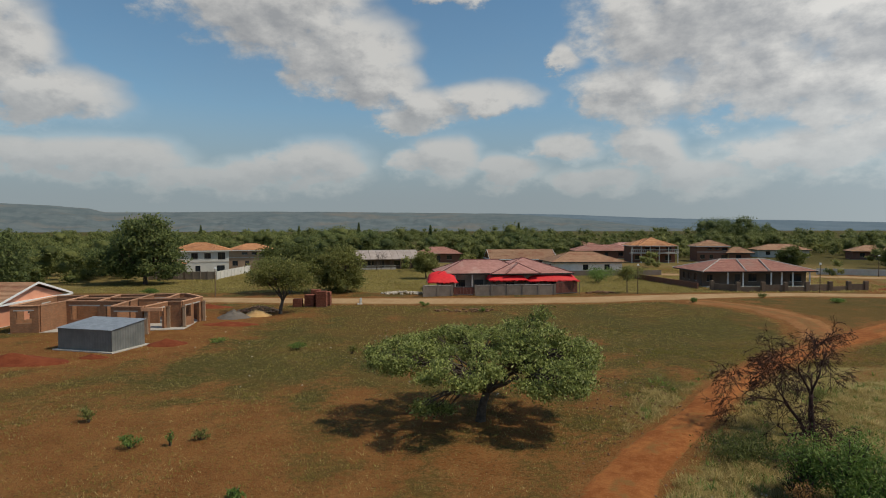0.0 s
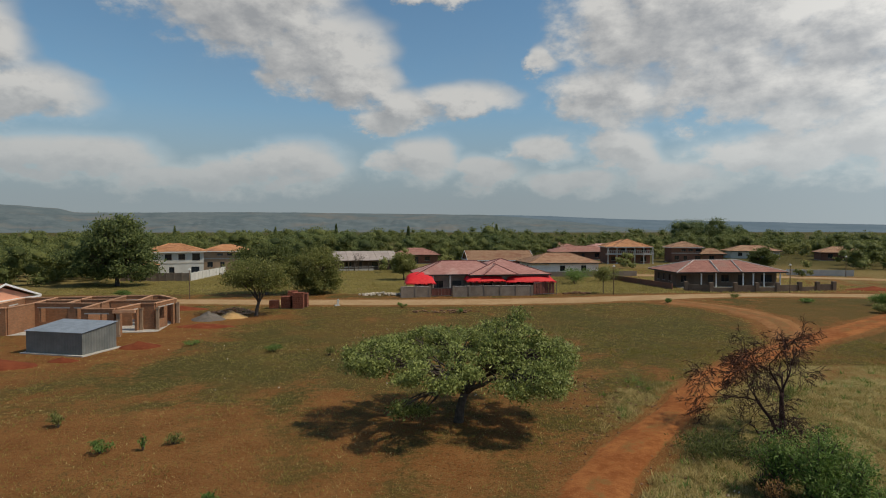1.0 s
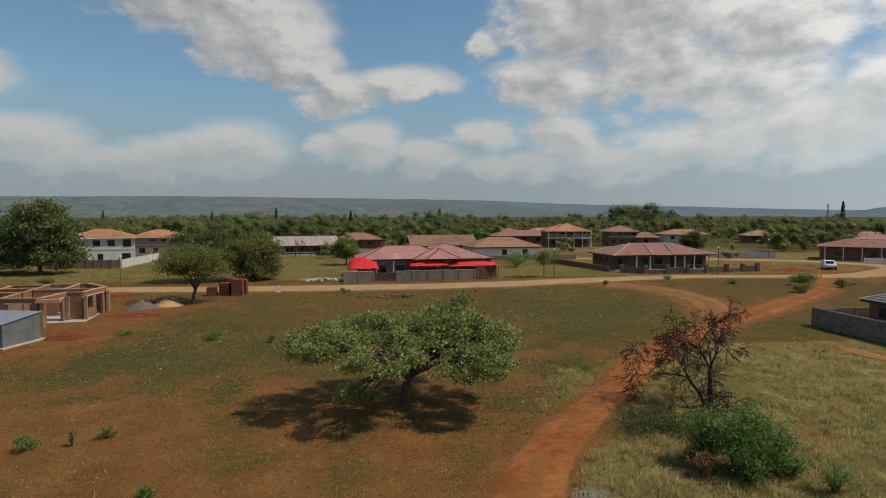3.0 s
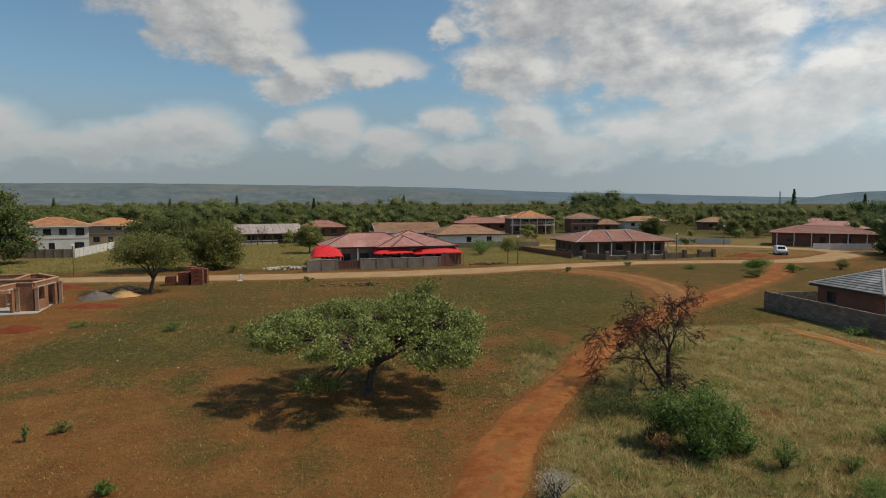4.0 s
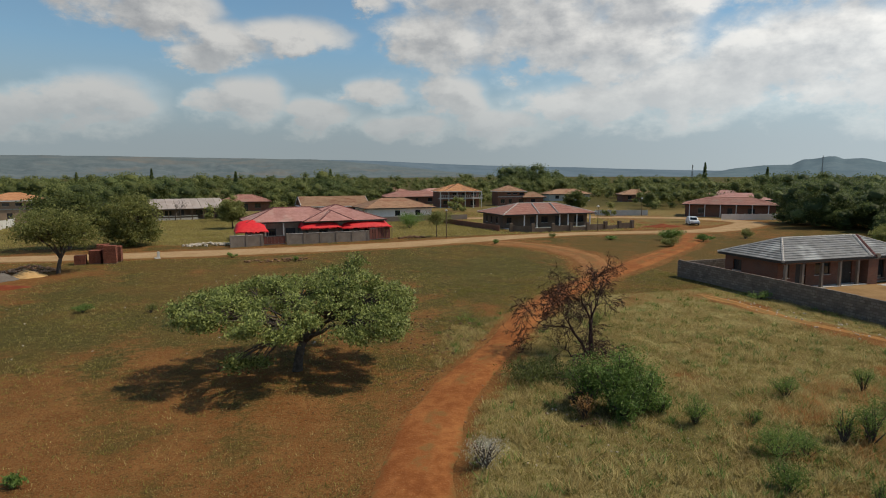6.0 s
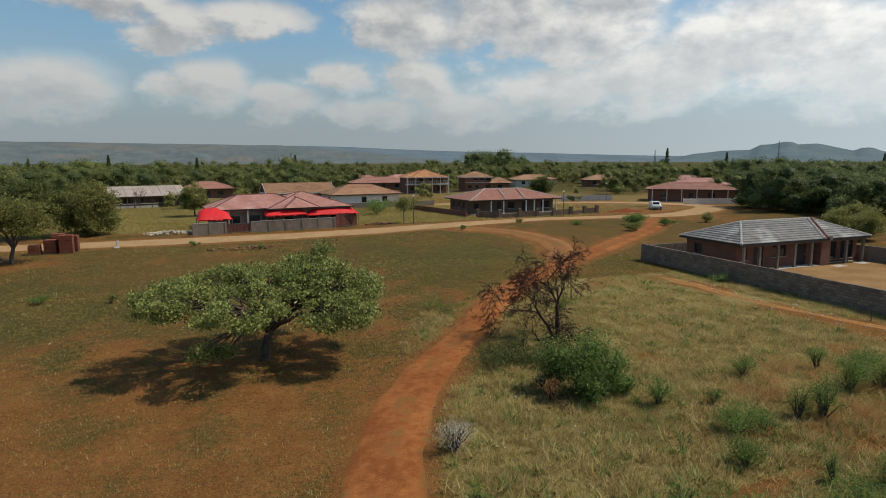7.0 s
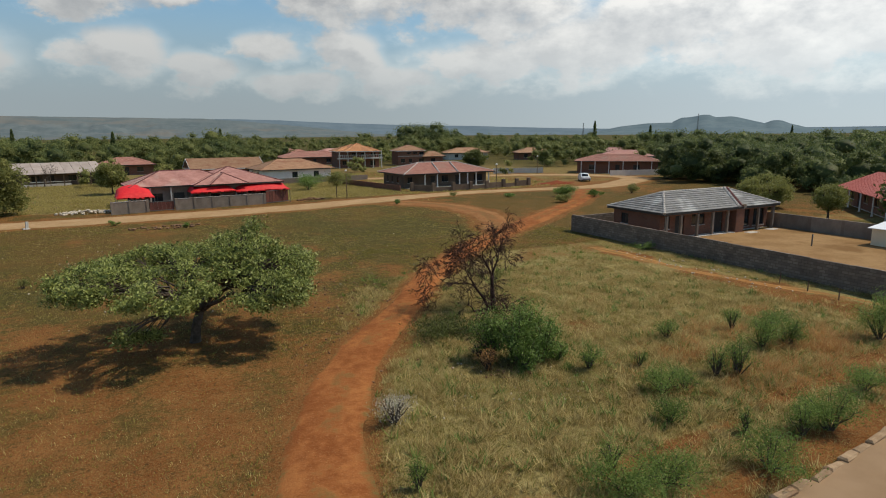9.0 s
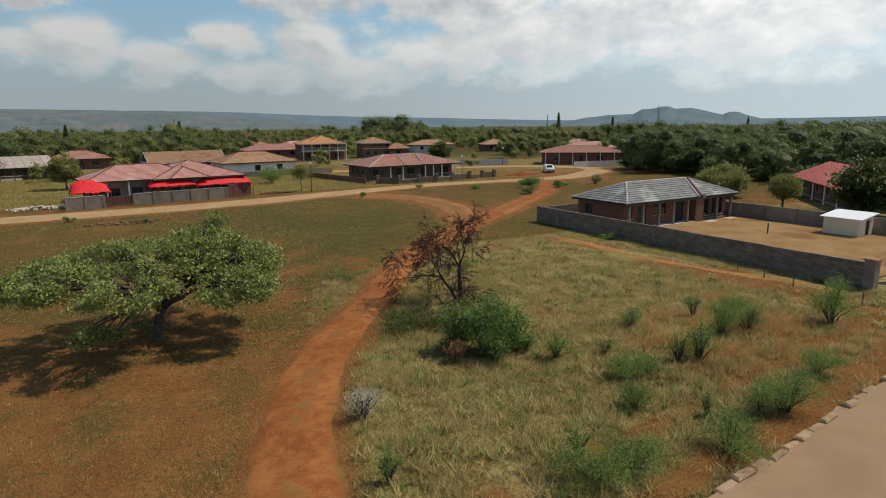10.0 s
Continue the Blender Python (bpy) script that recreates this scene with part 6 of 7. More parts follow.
grass("track_grass", "thin straw strip between the wheel ruts", 9000, (2, 8, 9, 22), keep_middle, 0.12, 0.014, L_DRY, 207, 6)
grass("tussock_grass", "paler tufted tussocks in the dry grass", 6500, (4, 40, 9, 36), keep_dry, 0.32, 0.02, L_DRY, 208, 18)
grass("weed_tufts", "darker green weedy tufts in the dry grass", 2600, (4, 40, 9, 40), keep_dry, 0.32, 0.026, L_BUSH, 209, 14)
grass("dry_grass", "pale dry tussock grass", 95000, (4, 40, 9, 36), keep_dry, 0.15, 0.017, L_DRY, 201, 7)
grass("green_grass", "short green grass in patches", 42000, (4, 40, 9, 50), keep_dry, 0.15, 0.018, L_GRASS, 202, 6)
grass("field_grass", "sparse short grass over red soil", 90000, (-42, 40, 13, 82), keep_green, 0.10, 0.02, L_GRASS, 203, 4)
grass("field_straw", "sparse straw over red soil", 60000, (-42, 40, 13, 82), keep_green, 0.09, 0.014, L_DRY, 204, 4)
grass("rusty_grass", "tall rusty dry grass", 11000, (15, 38, 11.5, 24), keep_rust, 0.55, 0.014, L_RUST, 205, 8)
grass("plot_grass", "yellow green grass on the empty plots", 50000, (-60, 75, 92, 150), keep_green, 0.25, 0.06, L_PLOT, 206, 4)


# ------------------------------------------------------------ woods and hills
def woods(name, label, bands, mat, seed, leaf, per_tree):
    """Far woodland: many crowns, each of several uneven leafy masses with loose leaves round them."""
    rng = np.random.default_rng(seed)
    bm = bmesh.new()
    bmesh.ops.create_icosphere(bm, subdivisions=1, radius=0.78)
    ball = np.array([tuple(v.co) for v in bm.verts])
    tris = np.array([[v.index for v in f.verts] for f in bm.faces])
    bm.free()
    vs, fs, o = [], [], 0
    for az0, az1, d0, d1, count, h0, h1 in bands:
        for _ in range(count):
            a, d = math.radians(rng.uniform(az0, az1)), rng.uniform(d0, d1)
            x, y = d * math.sin(a), d * math.cos(a)
            if any(math.hypot(x - px, y - py) < pr for px, py, pr in CLEAR):
                continue
            h = rng.uniform(h0, h1) * (0.8 + 0.35 * rng.random())
            k = rng.integers(5, 9)
            cen = np.stack([rng.normal(size=k) * h * 0.24, rng.normal(size=k) * h * 0.24, h * rng.uniform(0.14, 0.82, k)], 1)
            rad = h * rng.uniform(0.13, 0.25, k)
            for c, r in zip(cen, rad):
                v = ball * (r * (1.0 if d < 270 else 0.75) * rng.uniform(0.72, 1.12, len(ball)))[:, None] * (1.1, 1.1, 0.8) + c
                v[:, 2] = np.clip(v[:, 2], 0, None)
                vs.append(v + (x, y, 0))
                fs.append(np.concatenate([tris, tris[:, 2:]], 1) + o)
                o += len(v)
            n = int(per_tree * (h / 8) * (1.0 if d < 270 else 0.5))
            i = rng.integers(k, size=n)
            dirs = rng.normal(size=(n, 3))
            dirs /= np.linalg.norm(dirs, axis=1)[:, None]
            c = cen[i] + dirs * (rad[i] * rng.uniform(0.65, 1.3, n))[:, None] * np.array([1.1, 1.1, 0.8])
            c[:, 2] = np.clip(c[:, 2], 0.2, None)
            v, f = cards(c + (x, y, 0), leaf * (0.55 + d / 450), rng, 0.7)
            vs.append(v)
            fs.append(f + o)
            o += len(v)
    v, f = np.concatenate(vs), np.concatenate(fs)
    three = f[:, 2] == f[:, 3]
    me_ = bpy.data.meshes.new(name)
    loops = np.concatenate([f[three][:, :3].ravel(), f[~three].ravel()]).astype(np.int32)
    n3, n4 = int(three.sum()), int((~three).sum())
    me_.vertices.add(len(v))
    me_.vertices.foreach_set("co", v.astype(np.float32).ravel())
    me_.loops.add(len(loops))
    me_.loops.foreach_set("vertex_index", loops)
    me_.polygons.add(n3 + n4)
    me_.polygons.foreach_set("loop_start", np.concatenate([np.arange(n3) * 3, n3 * 3 + np.arange(n4) * 4]).astype(np.int32))
    me_.materials.append(mat)
    me_.update(calc_edges=True)
    return tagged(new(name, me_), label, "trees", kind="stuff")


CLEAR = [(-53, 131, 12), (-48, 152, 10), (-13, 150, 12), (19, 148, 12), (31, 134, 13), (61, 179, 13), (81, 183, 12), (54, 203, 13), (73, 236, 10), (91, 254, 10), (110, 117, 16), (134, 138, 11), (157, 121, 9), (116, 209, 10),
         (137, 190, 9), (158, 166, 10), (-2, 180, 9), (60, 266, 10), (80, 150, 22), (95, 135, 16), (106, 304, 12), (139, 274, 12), (82, 40, 16)]
woods("woodland", "mixed green woodland behind the houses", [
    (-42, -24, 125, 190, 80, 5, 8), (-42, -20, 190, 330, 120, 6, 9.5), (-24, -8, 165, 260, 46, 7, 10), (-12, 10, 172, 250, 60, 8, 11), (6, 24, 205, 330, 50, 6, 9),
    (-42, 72, 330, 620, 330, 8, 11), (24, 45, 240, 330, 70, 7, 10), (36, 46, 160, 240, 36, 6, 9)], L_WOOD, 301, 0.40, 1150)
woods("dark_woodland", "dense dark woodland beyond the gardens", [
    (47.5, 56, 128, 170, 55, 6.5, 9), (54, 72, 112, 170, 110, 7, 10), (46, 72, 170, 300, 130, 8, 11), (-13, 9, 160, 200, 18, 8, 10.5), (23.8, 28.6, 385, 430, 26, 13.5, 17)], L_DARKWOOD, 302, 0.36, 1700)
woods("garden_trees", "scattered garden trees between the town houses", [
    (12, 40, 140, 230, 26, 3, 6), (20, 45, 230, 320, 50, 4, 8), (-5, 3, 130, 165, 6, 4, 6)], L_ACACIA, 303, 0.5, 500)


def cypress(x, y, h):
    rng = np.random.default_rng(int(5000 + x * 7 + y))
    root = thing("cypress", pose(x, y, 0), "tall narrow dark conifer above the woods", "tree", "conifers above the woods")
    part("trunk", Mesh().tube([(0, 0, 0), (0, 0, h * 0.9)], [0.25, 0.05], 6), M_BARK, root)
    n = 900
    t = rng.uniform(0, 1, n)
    a = rng.uniform(0, 2 * np.pi, n)
    r = (1 - t) ** 0.8 * h * 0.13 * np.sqrt(rng.uniform(0, 1, n)) + 0.1
    v, f = cards(np.stack([r * np.cos(a), r * np.sin(a), h * (0.08 + 0.92 * t)], 1), 0.7, rng, 0.6, 1.5)
    ob = new("crown", array_mesh("crown", v, f, L_DARKWOOD))
    ob.parent = root


for az_, d_, h_ in ((-13.5, 300, 11.5), (-1.2, 205, 11), (7.2, 212, 12), (41.2, 290, 15), (-22, 340, 12), (-8, 260, 12.5), (46, 300, 13), (57, 420, 13)):
    cypress(d_ * math.sin(math.radians(az_)), d_ * math.cos(math.radians(az_)), h_)


def hills(name, label, dist, knots, mat, rough, seed, depth=500):
    """A range of hills: a ridge along bearings (degrees) with heights (degrees above the horizon), falling towards the plain."""
    rng = np.random.default_rng(seed)
    azs = np.arange(knots[0][0], knots[-1][0] + 1e-6, 0.25)
    top = np.interp(azs, [k[0] for k in knots], [k[1] for k in knots])
    wob = np.convolve(rng.normal(size=len(azs) + 8), np.ones(9) / 9, "valid")[:len(azs)]
    top = np.tan(np.radians(np.maximum(top + rough * wob, -0.2))) * dist + 9.8
    rows_, n = [], 14
    for j in range(n + 1):
        t = j / n
        d = dist - depth * (1 - t)
        prof = t ** 1.35
        gul = np.convolve(rng.normal(size=len(azs) + 4), np.ones(5) / 5, "valid")[:len(azs)] * 0.10 * np.sin(math.pi * t)
        z = -2 + (top + 2) * np.clip(prof + gul, 0, 1)
        rows_.append(np.stack([d * np.sin(np.radians(azs)), d * np.cos(np.radians(azs)), z], 1))
    v = np.concatenate(rows_)
    m_ = len(azs)
    q = (np.arange(n)[:, None] * m_ + np.arange(m_ - 1)[None, :]).reshape(-1)
    me_ = array_mesh(name, v, np.stack([q, q + 1, q + 1 + m_, q + m_], 1), mat)
    me_.polygons.foreach_set("use_smooth", np.ones(len(me_.polygons), dtype=bool))
    return tagged(new(name, me_), label, "hills", kind="structure")


# aerial haze is mixed into these base colours: bluer and paler with distance
M_HILL = material("haze_tinted_bush_hillside", (0.105, 0.135, 0.145), (0.15, 0.175, 0.178), 0.006, 1.0, 0.05, 0.0, spread=0.0, spec=0.0, c=(0.17, 0.165, 0.15), c_scale=0.0025)
M_HILL_FAR = material("haze_tinted_far_hillside", (0.12, 0.165, 0.20), (0.15, 0.195, 0.23), 0.004, 1.0, 0.03, 0.0, spread=0.0, spec=0.0)
M_HILL_EAST = material("haze_tinted_east_hillside", (0.115, 0.16, 0.185), (0.15, 0.197, 0.217), 0.008, 1.0, 0.05, 0.0, spread=0.0, spec=0.0)
hills("backdrop_west_ridge", "long escarpment on the horizon, haze painted into its colour", 4200, [(-60, 2.2), (-42, 2.15), (-37, 2.05), (-33, 1.95), (-30.5, 1.75), (-29.4, 1.45), (-25, 1.5), (-20, 1.6), (-15, 1.66), (-8, 1.62), (0, 1.55), (6, 1.48), (9, 1.28), (12, 1.0), (15, 0.7), (18, 0.4), (21, 0.1), (24, -0.15)], M_HILL, 0.03, 401, 1500)
hills("backdrop_north_ridge", "distant escarpment on the horizon, painted blue with haze", 4600, [(-14, -0.1), (-8, 0.6), (-2, 1.2), (4, 1.45), (8, 1.44), (12, 1.35), (16, 1.15), (20, 0.98), (24, 0.85), (30, 0.72), (36, 0.5), (42, 0.35), (60, 0.3), (80, 0.4)], M_HILL_FAR, 0.015, 402, 900)
hills("backdrop_east_hill", "hill with several tops, painted blue-green with haze", 3600, [(38, -0.15), (40.75, -0.05), (43.4, 0.52), (45.6, 0.77), (47.75, 0.82), (48.5, 1.22), (49.4, 1.27), (50.25, 1.44), (50.75, 1.42), (51.25, 1.22), (52.6, 1.27), (53.4, 1.07), (54.2, 0.86), (55.0, 0.66),
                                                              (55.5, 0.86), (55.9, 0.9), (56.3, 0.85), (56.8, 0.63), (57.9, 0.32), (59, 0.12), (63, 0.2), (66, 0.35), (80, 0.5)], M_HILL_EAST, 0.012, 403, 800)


# ------------------------------------------------------------ things in the open
def street_lamp(x, y, h, label="slim dark street pole with a small lamp"):
    p = thing("street_lamp", pose(x, y, 0), label, "street lamp", "street lamps along the gravel road")
    part("pole", Mesh().tube([(0, 0, -0.2), (0, 0, h * 0.5), (0, 0, h)], [0.075, 0.065, 0.05], 8), M_TIMBER, p)
    part("lamp_head", Mesh().box(-0.16, 0.16, -0.16, 0.16, h, h + 0.1).box(-0.1, 0.1, -0.1, 0.1, h + 0.1, h + 0.26, 0.05), M_WHITE, p)
    return p


for x, y, h in ((-33.1, 86.8, 4.1), (29.3, 89.9, 4.3), (57.9, 91.8, 4.3), (88.8, 121.9, 4.2)):
    street_lamp(x, y, h)


def mast(x, y, h):
    m = thing("radio_mast", pose(x, y, 0), "thin lattice radio mast above the woods", "mast")
    w = 0.7
    for sx, sy in ((-1, -1), (1, -1), (1, 1), (-1, 1)):
        part("leg", Mesh().tube([(sx * w, sy * w, 0), (sx * 0.25, sy * 0.25, h)], [0.14, 0.1], 4), M_STEEL, m)
    b = Mesh()
    for i in range(12):
        z0, z1 = h * i / 12, h * (i + 1) / 12
        b.tube([(-w * (1 - i / 18), -w * (1 - i / 18), z0), (w * (1 - i / 18), -w * (1 - i / 18), z1)], [0.07, 0.07], 4)
        b.tube([(w * (1 - i / 18), w * (1 - i / 18), z0), (-w * (1 - i / 18), w * (1 - i / 18), z1)], [0.07, 0.07], 4)
    part("bracing", b, M_STEEL, m)


mast(387, 458, 19)
mast(700, 590, 34)


def car(x, y, rot):
    """A white pickup-like estate car."""
    c = thing("car", pose(x, y, 0, 0, 0, rot), "white estate car standing on the dirt yard", "car")
    L, W = 4.3, 1.72
    prof = [(0, 0.35), (0, 0.75), (0.1, 0.92), (1.15, 1.02), (1.75, 1.52), (2.2, 1.6), (3.55, 1.58), (4.1, 1.08), (4.28, 0.95), (4.3, 0.4), (3.9, 0.3), (0.4, 0.3)]
    n = len(prof)
    vs = []
    for yy, s in ((-W / 2, 0.0), (-W / 2 + 0.12, 1.0), (W / 2 - 0.12, 1.0), (W / 2, 0.0)):
        for px_, pz in prof:
            tuck = 0.10 if pz > 1.1 and s == 0.0 else 0.0
            vs.append((px_ + (0.03 if s == 0 else 0), yy + (tuck if yy < 0 else -tuck), pz - (0.03 if s == 0 else 0)))
    m = Mesh()
    fs = [tuple(range(n)), tuple(range(3 * n, 4 * n))[::-1]]
    for r in range(3):
        fs += [(r * n + i, (r + 1) * n + i, (r + 1) * n + (i + 1) % n, r * n + (i + 1) % n) for i in range(n)]
    m.add(vs, fs)
    body_ = part("body", m, M_CARWHITE, c)
    for s in (-1, 1):
        yy = s * (W / 2 - 0.095)
        part("side_window", Mesh().add([(1.45, yy, 1.06), (3.6, yy, 1.06), (3.4, yy - s * 0.02, 1.48), (1.9, yy - s * 0.02, 1.46)] , [(0, 1, 2, 3), (3, 2, 1, 0)]), M_GLASS, body_)
    part("windscreen", Mesh().add([(1.18, -0.68, 1.05), (1.18, 0.68, 1.05), (1.72, 0.58, 1.5), (1.72, -0.58, 1.5)], [(0, 1, 2, 3), (3, 2, 1, 0)]), M_GLASS, body_, at=pose(-0.02, 0, 0.012))
    part("rear_window", Mesh().add([(4.07, -0.62, 1.12), (4.07, 0.62, 1.12), (3.62, 0.55, 1.52), (3.62, -0.55, 1.52)], [(0, 3, 2, 1), (1, 2, 3, 0)]), M_GLASS, body_, at=pose(0.02, 0, 0.012))
    for s in (-0.6, 0.6):
        part("headlight", Mesh().box(-0.02, 0.05, s - 0.16, s + 0.16, 0.68, 0.84, 0.02), M_CHROME, body_)
    part("bumper", Mesh().box(-0.08, 0.12, -0.8, 0.8, 0.36, 0.56, 0.04), M_STEEL, body_)
    for px_ in (0.8, 3.45):
        for s in (-1, 1):
            yy = s * (W / 2 - 0.08)
            wh = part("wheel", Mesh().tube([(px_, yy - 0.1, 0.31), (px_, yy + 0.1, 0.31)], [0.31, 0.31], 18), M_RUBBER, c)
            part("rim", Mesh().tube([(px_, yy - 0.11, 0.31), (px_, yy + 0.11, 0.31)], [0.18, 0.18], 12), M_CHROME, wh)
    return c


car(81.9, 95.6, 62)


def stone(rng, r):
    """One rough stone: a squashed, uneven ball of few faces."""
    bm = bmesh.new()
    bmesh.ops.create_icosphere(bm, subdivisions=1, radius=r)
    for v in bm.verts:
        v.co *= rng.uniform(0.7, 1.2)
        v.co.z *= 0.65
    me_ = bpy.data.meshes.new("stone")
    bm.to_mesh(me_)
    bm.free()
    return me_


def stones(name, label, n, place, size, mat, seed, category="stones"):
    """A heap or scatter: its stones are parts that share a few meshes."""
    rng = np.random.default_rng(seed)
    kinds = []
    for _ in range(5):
        me_ = stone(rng, 1.0)
        me_.materials.append(mat)
        kinds.append(me_)
    root = None
    for i in range(n):
        x, y, z = place(rng)
        if root is None:
            root = thing(name, pose(x, y, 0), label, category)
            ox, oy = x, y
        ob = new("stone", kinds[rng.integers(5)])
        ob.parent = root
        s = size * rng.uniform(0.4, 1.3)
        ob.matrix_basis = pose(x - ox, y - oy, z + s * 0.35, 0, 0, rng.uniform(0, 360)) @ Matrix.Diagonal((s, s * rng.uniform(0.6, 1), s, 1))
    return root


def heap(cx, cy, rx, ry, h):
    def place(rng):
        a, r = rng.uniform(0, 2 * math.pi), math.sqrt(rng.uniform(0, 1))
        return cx + rx * r * math.cos(a), cy + ry * r * math.sin(a), h * (1 - r) * 0.8
    return place


stones("rubble_heap", "spread heap of pale builder's rubble beside the road", 150, heap(-6.0, 90.8, 3.4, 1.5, 0.4), 0.2, M_RUBBLE, 501)
stones("rubble_heap", "small heap of stones at the plot corner", 60, heap(24.0, 91.0, 2.2, 1.0, 0.4), 0.2, M_ROCK, 502)
stones("brick_heap", "tipped heap of loose clay bricks under the tree", 160, heap(-22.0, 71.5, 2.6, 1.4, 0.8), 0.16, M_LOOSE, 503)
stones("stone_heap", "low line of dug stones in the field", 70, heap(3.0, 71.6, 4.2, 1.2, 0.15), 0.17, M_ROCK, 504)
stones("field_stones", "scattered reddish stones on worn soil", 150, heap(10.5, 35.0, 3.4, 4.6, 0.0), 0.075, M_ROCK, 505)
stones("track_stones", "small stones along the dirt track", 120, heap(9.5, 25.5, 4.5, 4.5, 0.0), 0.06, M_ROCK, 506)
stones("stone_litter", "pale stones and litter in the dry grass", 90, heap(12.0, 19.5, 4.0, 3.2, 0.0), 0.05, M_RUBBLE, 507)
stones("wall_rubble", "bits of broken block along the wall foot", 70, heap(35.6, 30.0, 1.6, 8.0, 0.0), 0.08, M_RUBBLE, 508)
stones("field_rubble", "pale stones scattered over the field", 110, heap(2.0, 50.0, 26.0, 16.0, 0.0), 0.06, M_RUBBLE, 509)
stones("dug_roots", "heap of dug roots and stones under the dead tree", 40, heap(13.5, 20.0, 1.6, 0.8, 0.15), 0.07, M_ROCK, 510)


def mound(name, cx, cy, rx, ry, h, mat, label, seed):
    """A tipped heap of loose earth."""
    n, k = 26, 9
    vs, fs = [(0, 0, h)], []
    for j in range(1, k + 1):
        for i in range(n):
            a, t = 2 * math.pi * i / n, j / k
            w = 1 + 0.18 * noise.noise(Vector((math.cos(a) * 2, math.sin(a) * 2, seed)))
            z = h * (1 - t) ** 1.1 * (1 + 0.35 * noise.noise(Vector((t * 4 * math.cos(a), t * 4 * math.sin(a), seed + 5)))) - (0.08 if j == k else 0)
            vs.append((rx * t * w * math.cos(a), ry * t * w * math.sin(a), z))
    fs += [(0, 1 + i, 1 + (i + 1) % n) for i in range(n)]
    for j in range(k - 1):
        for i in range(n):
            a, b = 1 + j * n + i, 1 + j * n + (i + 1) % n
            fs.append((a, a + n, b + n, b))
    ob = new(name, Mesh().add(vs, fs).data(name, mat, True))
    ob.matrix_basis = pose(cx, cy, 0)
    return tagged(ob, label, "earth mound")


mound("earth_mound", -31.5, 43.8, 4.2, 1.5, 0.75, M_REDDIRT, "tipped mound of dark red soil", 1.0)
mound("earth_mound", -26.8, 45.6, 1.2, 0.6, 0.3, M_REDDIRT, "small mound of dark red soil", 2.0)
mound("earth_mound", -23.6, 51.0, 1.8, 1.3, 0.5, M_REDDIRT, "low mound of dark red soil by the brick house", 3.0)
mound("earth_mound", -22.0, 61.5, 3.2, 1.3, 0.35, M_REDDIRT, "low spread of dark red soil", 4.0)
mound("earth_mound", -30.0, 75.0, 4.0, 1.3, 0.5, M_REDDIRT, "dug red soil bank beside the road", 5.0)
mound("gravel_mound", -23.2, 66.0, 2.0, 1.5, 0.95, M_GRAVEL, "heap of grey crushed stone", 6.0)
mound("sand_heap", -21.2, 67.8, 1.8, 1.4, 0.75, M_SAND, "heap of yellow building sand", 7.0)
mound("earth_mound", 74.0, 95.5, 5.0, 1.6, 0.6, M_REDDIRT, "dug brown soil bank in the yard", 8.0)


def brick_pallet(x, y, rot, w, d, h, label):
    """A strapped cube of bricks, layer on layer, on its pallet."""
    p = thing("brick_pallet", pose(x, y, 0, 0, 0, rot), label, "bricks", "stacks of red bricks")
    part("pallet", Mesh().box(0, w, 0, d, 0.0, 0.03).box(0, w, 0, 0.1, 0.03, 0.1).box(0, w, d - 0.1, d, 0.03, 0.1).box(0, w, d / 2 - 0.05, d / 2 + 0.05, 0.03, 0.1), M_TIMBER, p)
    layers = round(h / 0.24)
    for i in range(layers):
        o = 0.015 * (i % 2)
        for j in range(2):
            part("brick_layer", Mesh().box(o + w * j / 2 + 0.008, o + w * (j + 1) / 2 - 0.008, o, d - o, 0.1 + i * 0.24, 0.1 + (i + 1) * 0.24 - 0.012), M_BRICKSTACK, p)
    return p


for x, y, r, w, d, h in ((-18.9, 75.0, 3, 1.1, 1.1, 1.0), (-17.5, 75.3, -4, 1.2, 1.1, 1.5), (-16.0, 75.0, 2, 1.3, 1.1, 1.9), (-17.0, 76.8, 5, 1.2, 1.1, 1.9), (-15.7, 76.6, 0, 1.2, 1.1, 1.7)):
    brick_pallet(x, y, r, w, d, h, "square stack of dark red bricks on a pallet")


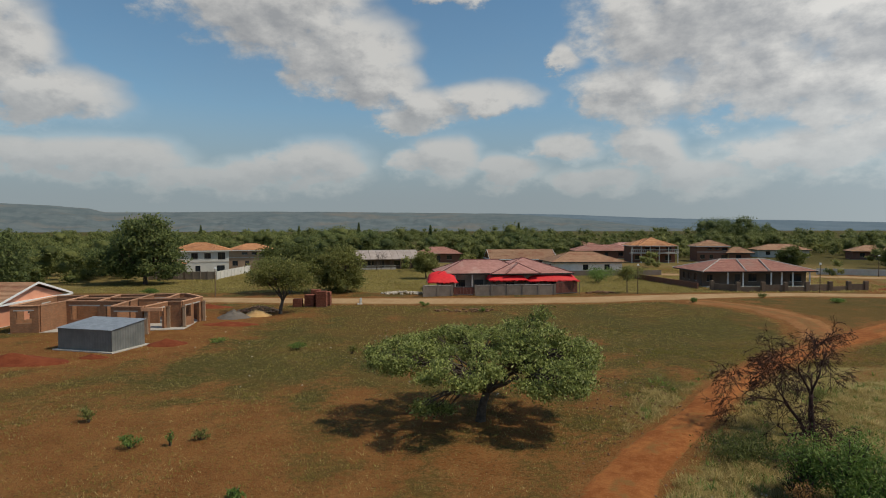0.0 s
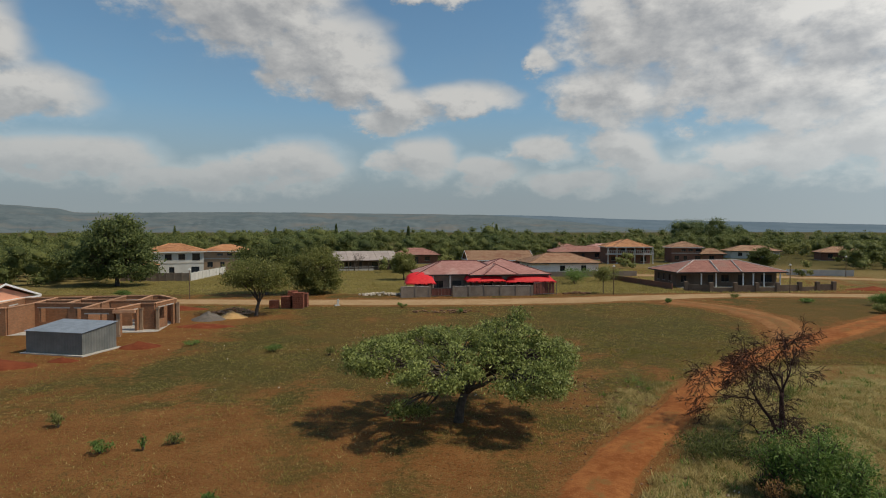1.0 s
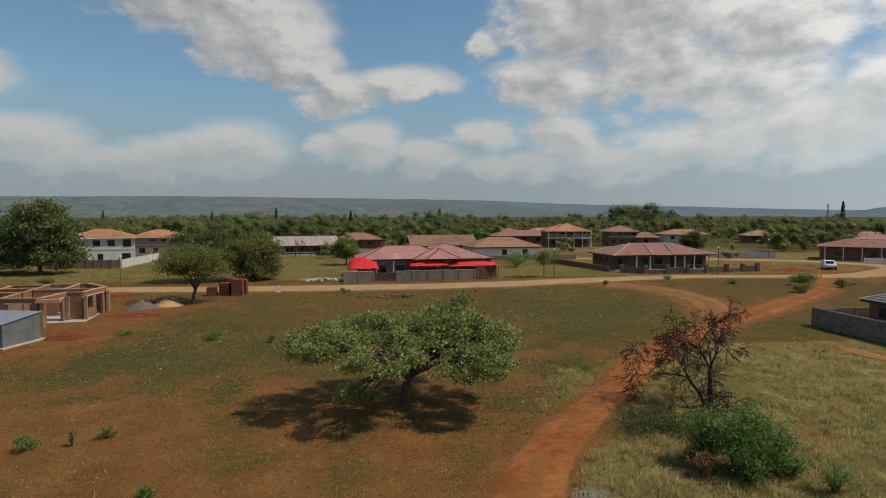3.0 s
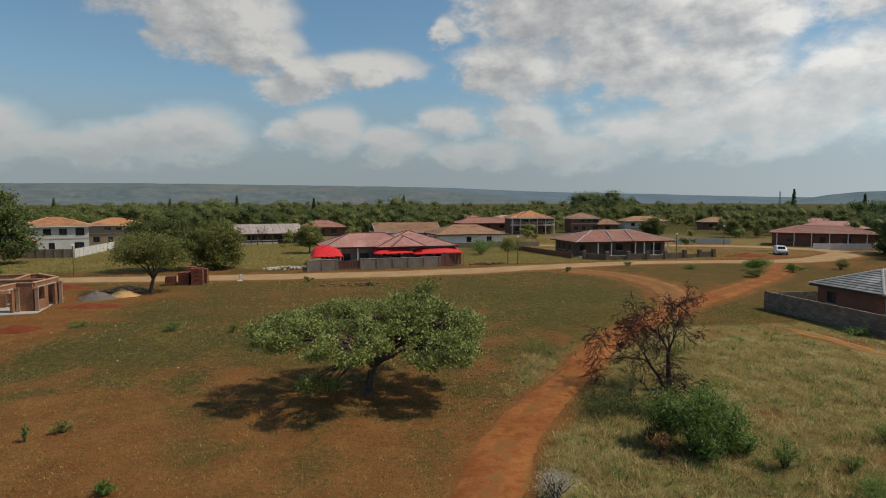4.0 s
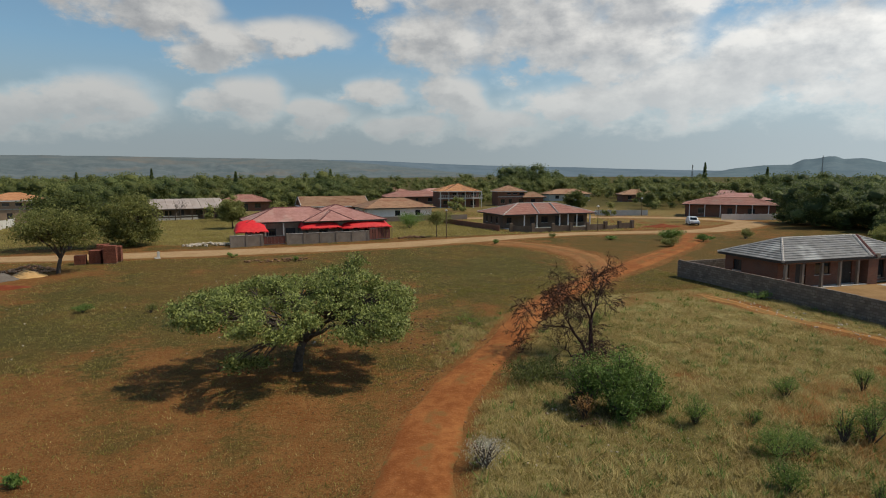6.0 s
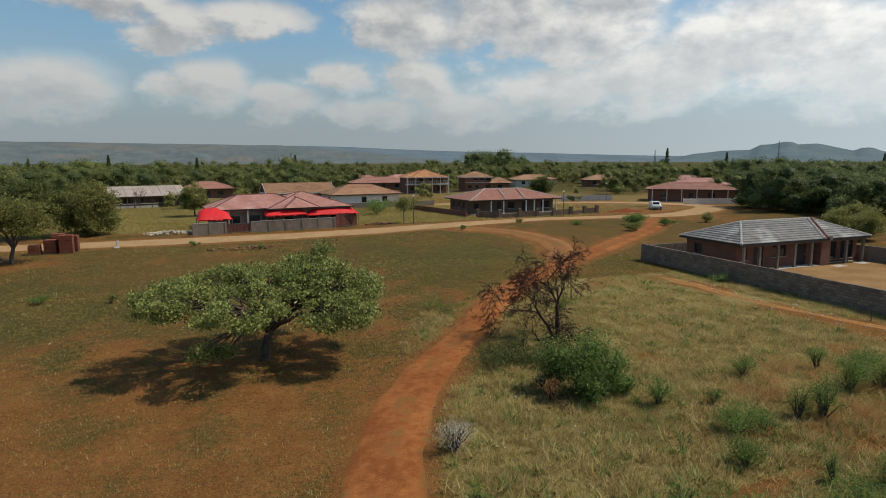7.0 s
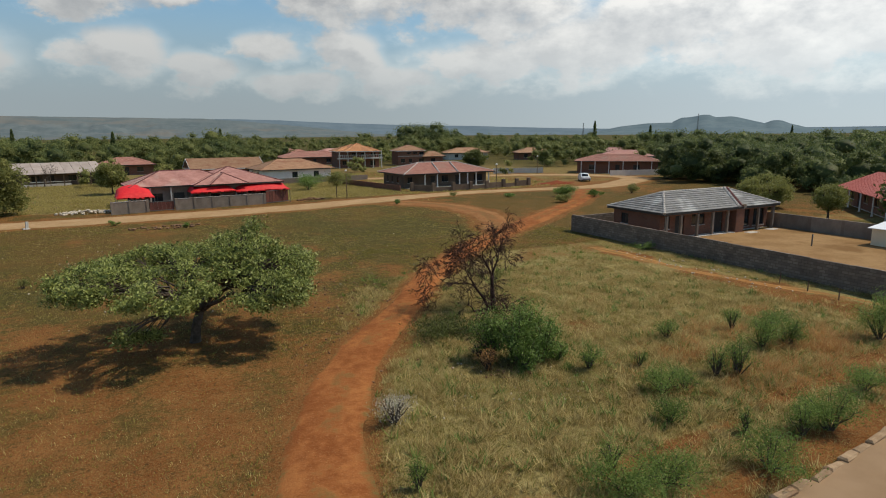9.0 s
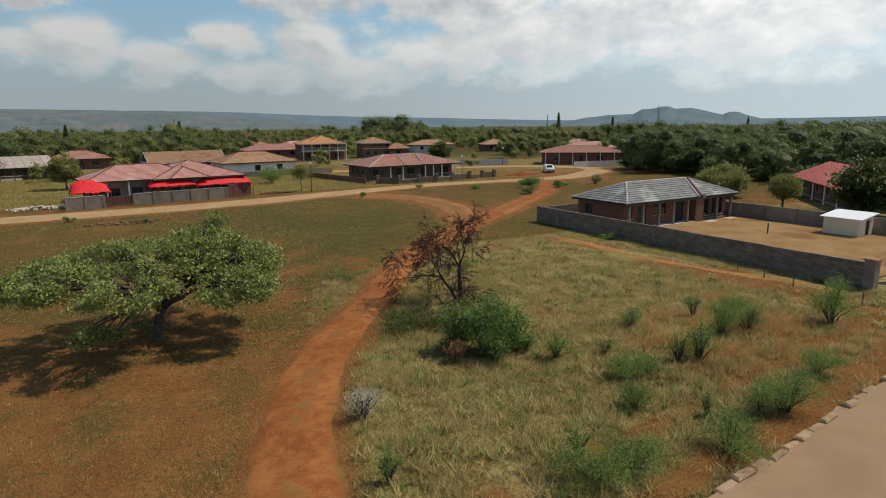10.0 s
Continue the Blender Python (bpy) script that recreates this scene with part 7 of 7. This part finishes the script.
def marker(x, y, h, mat, label):
    m = thing("marker_post", pose(x, y, 0, 0, 4, 20), label, "post")
    part("shaft", Mesh().box(-0.13, 0.13, -0.11, 0.11, -0.2, h, 0.05), mat, m)
    part("footing", Mesh().box(-0.4, 0.25, -0.2, 0.25, -0.2, 0.12, 0.04), mat, m)
    return m


marker(-10.8, 78.0, 0.85, M_CREAM, "short pale stone marker on the road's edge")


def yard_post(x, y, h):
    m = thing("yard_post", pose(x, y, 0), "dark steel tap post in the yard", "post")
    part("shaft", Mesh().tube([(0, 0, -0.1), (0, 0, h)], [0.06, 0.06], 8), M_STEEL, m)
    part("tap", Mesh().tube([(0, 0, h - 0.1), (0.12, -0.05, h - 0.12), (0.12, -0.05, h - 0.2)], [0.03, 0.03, 0.025], 6), M_CHROME, m)


yard_post(51.3, 30.7, 1.1)
for i in range(5):
    p = thing("fence_post", pose(37.0 - 0.4 * i, 24.0 - 2.1 * i, 0, 0, 3 - i, 0), "short weathered timber fence post", "post", "posts along the wall")
    part("shaft", Mesh().tube([(0, 0, -0.1), (0.01, 0, 0.4), (0, 0, 0.75)], [0.04, 0.035, 0.035], 6), M_TIMBER, p)


# ------------------------------------------------------------ kerb of the tarred road, stone by stone
kerb = tagged(new("kerb"), "broken dusty concrete kerb stones", "kerb", kind="structure")
rng_k = np.random.default_rng(601)
side_line = [(x, y + 3.62) for x, y, w in MAIN_ROAD if -6 < x < 46]
xs_, ys_ = [p[0] for p in side_line], [p[1] for p in side_line]
kinds_ = []
for i in range(6):
    L = 0.86
    m_ = Mesh()
    j = rng_k.uniform(-0.03, 0.03, 12)
    m_.box(-L / 2 + j[0], L / 2 + j[1], -0.14 + j[2], 0.14 + j[3], -0.2, 0.15 + j[4], 0.06)
    kinds_.append(m_.data("kerb_stone", M_KERB))
x = xs_[0]
while x < xs_[-1]:
    y = float(np.interp(x, xs_, ys_))
    ang = math.degrees(math.atan2(float(np.interp(x + 0.5, xs_, ys_)) - y, 0.5))
    if rng_k.random() > 0.12:
        ob = new("kerb_stone", kinds_[rng_k.integers(6)])
        ob.parent = kerb
        ob.matrix_basis = pose(x, y + rng_k.normal() * 0.04, -0.02 + rng_k.normal() * 0.04, rng_k.normal() * 5, rng_k.normal() * 3, ang + rng_k.normal() * 5)
    x += 0.9
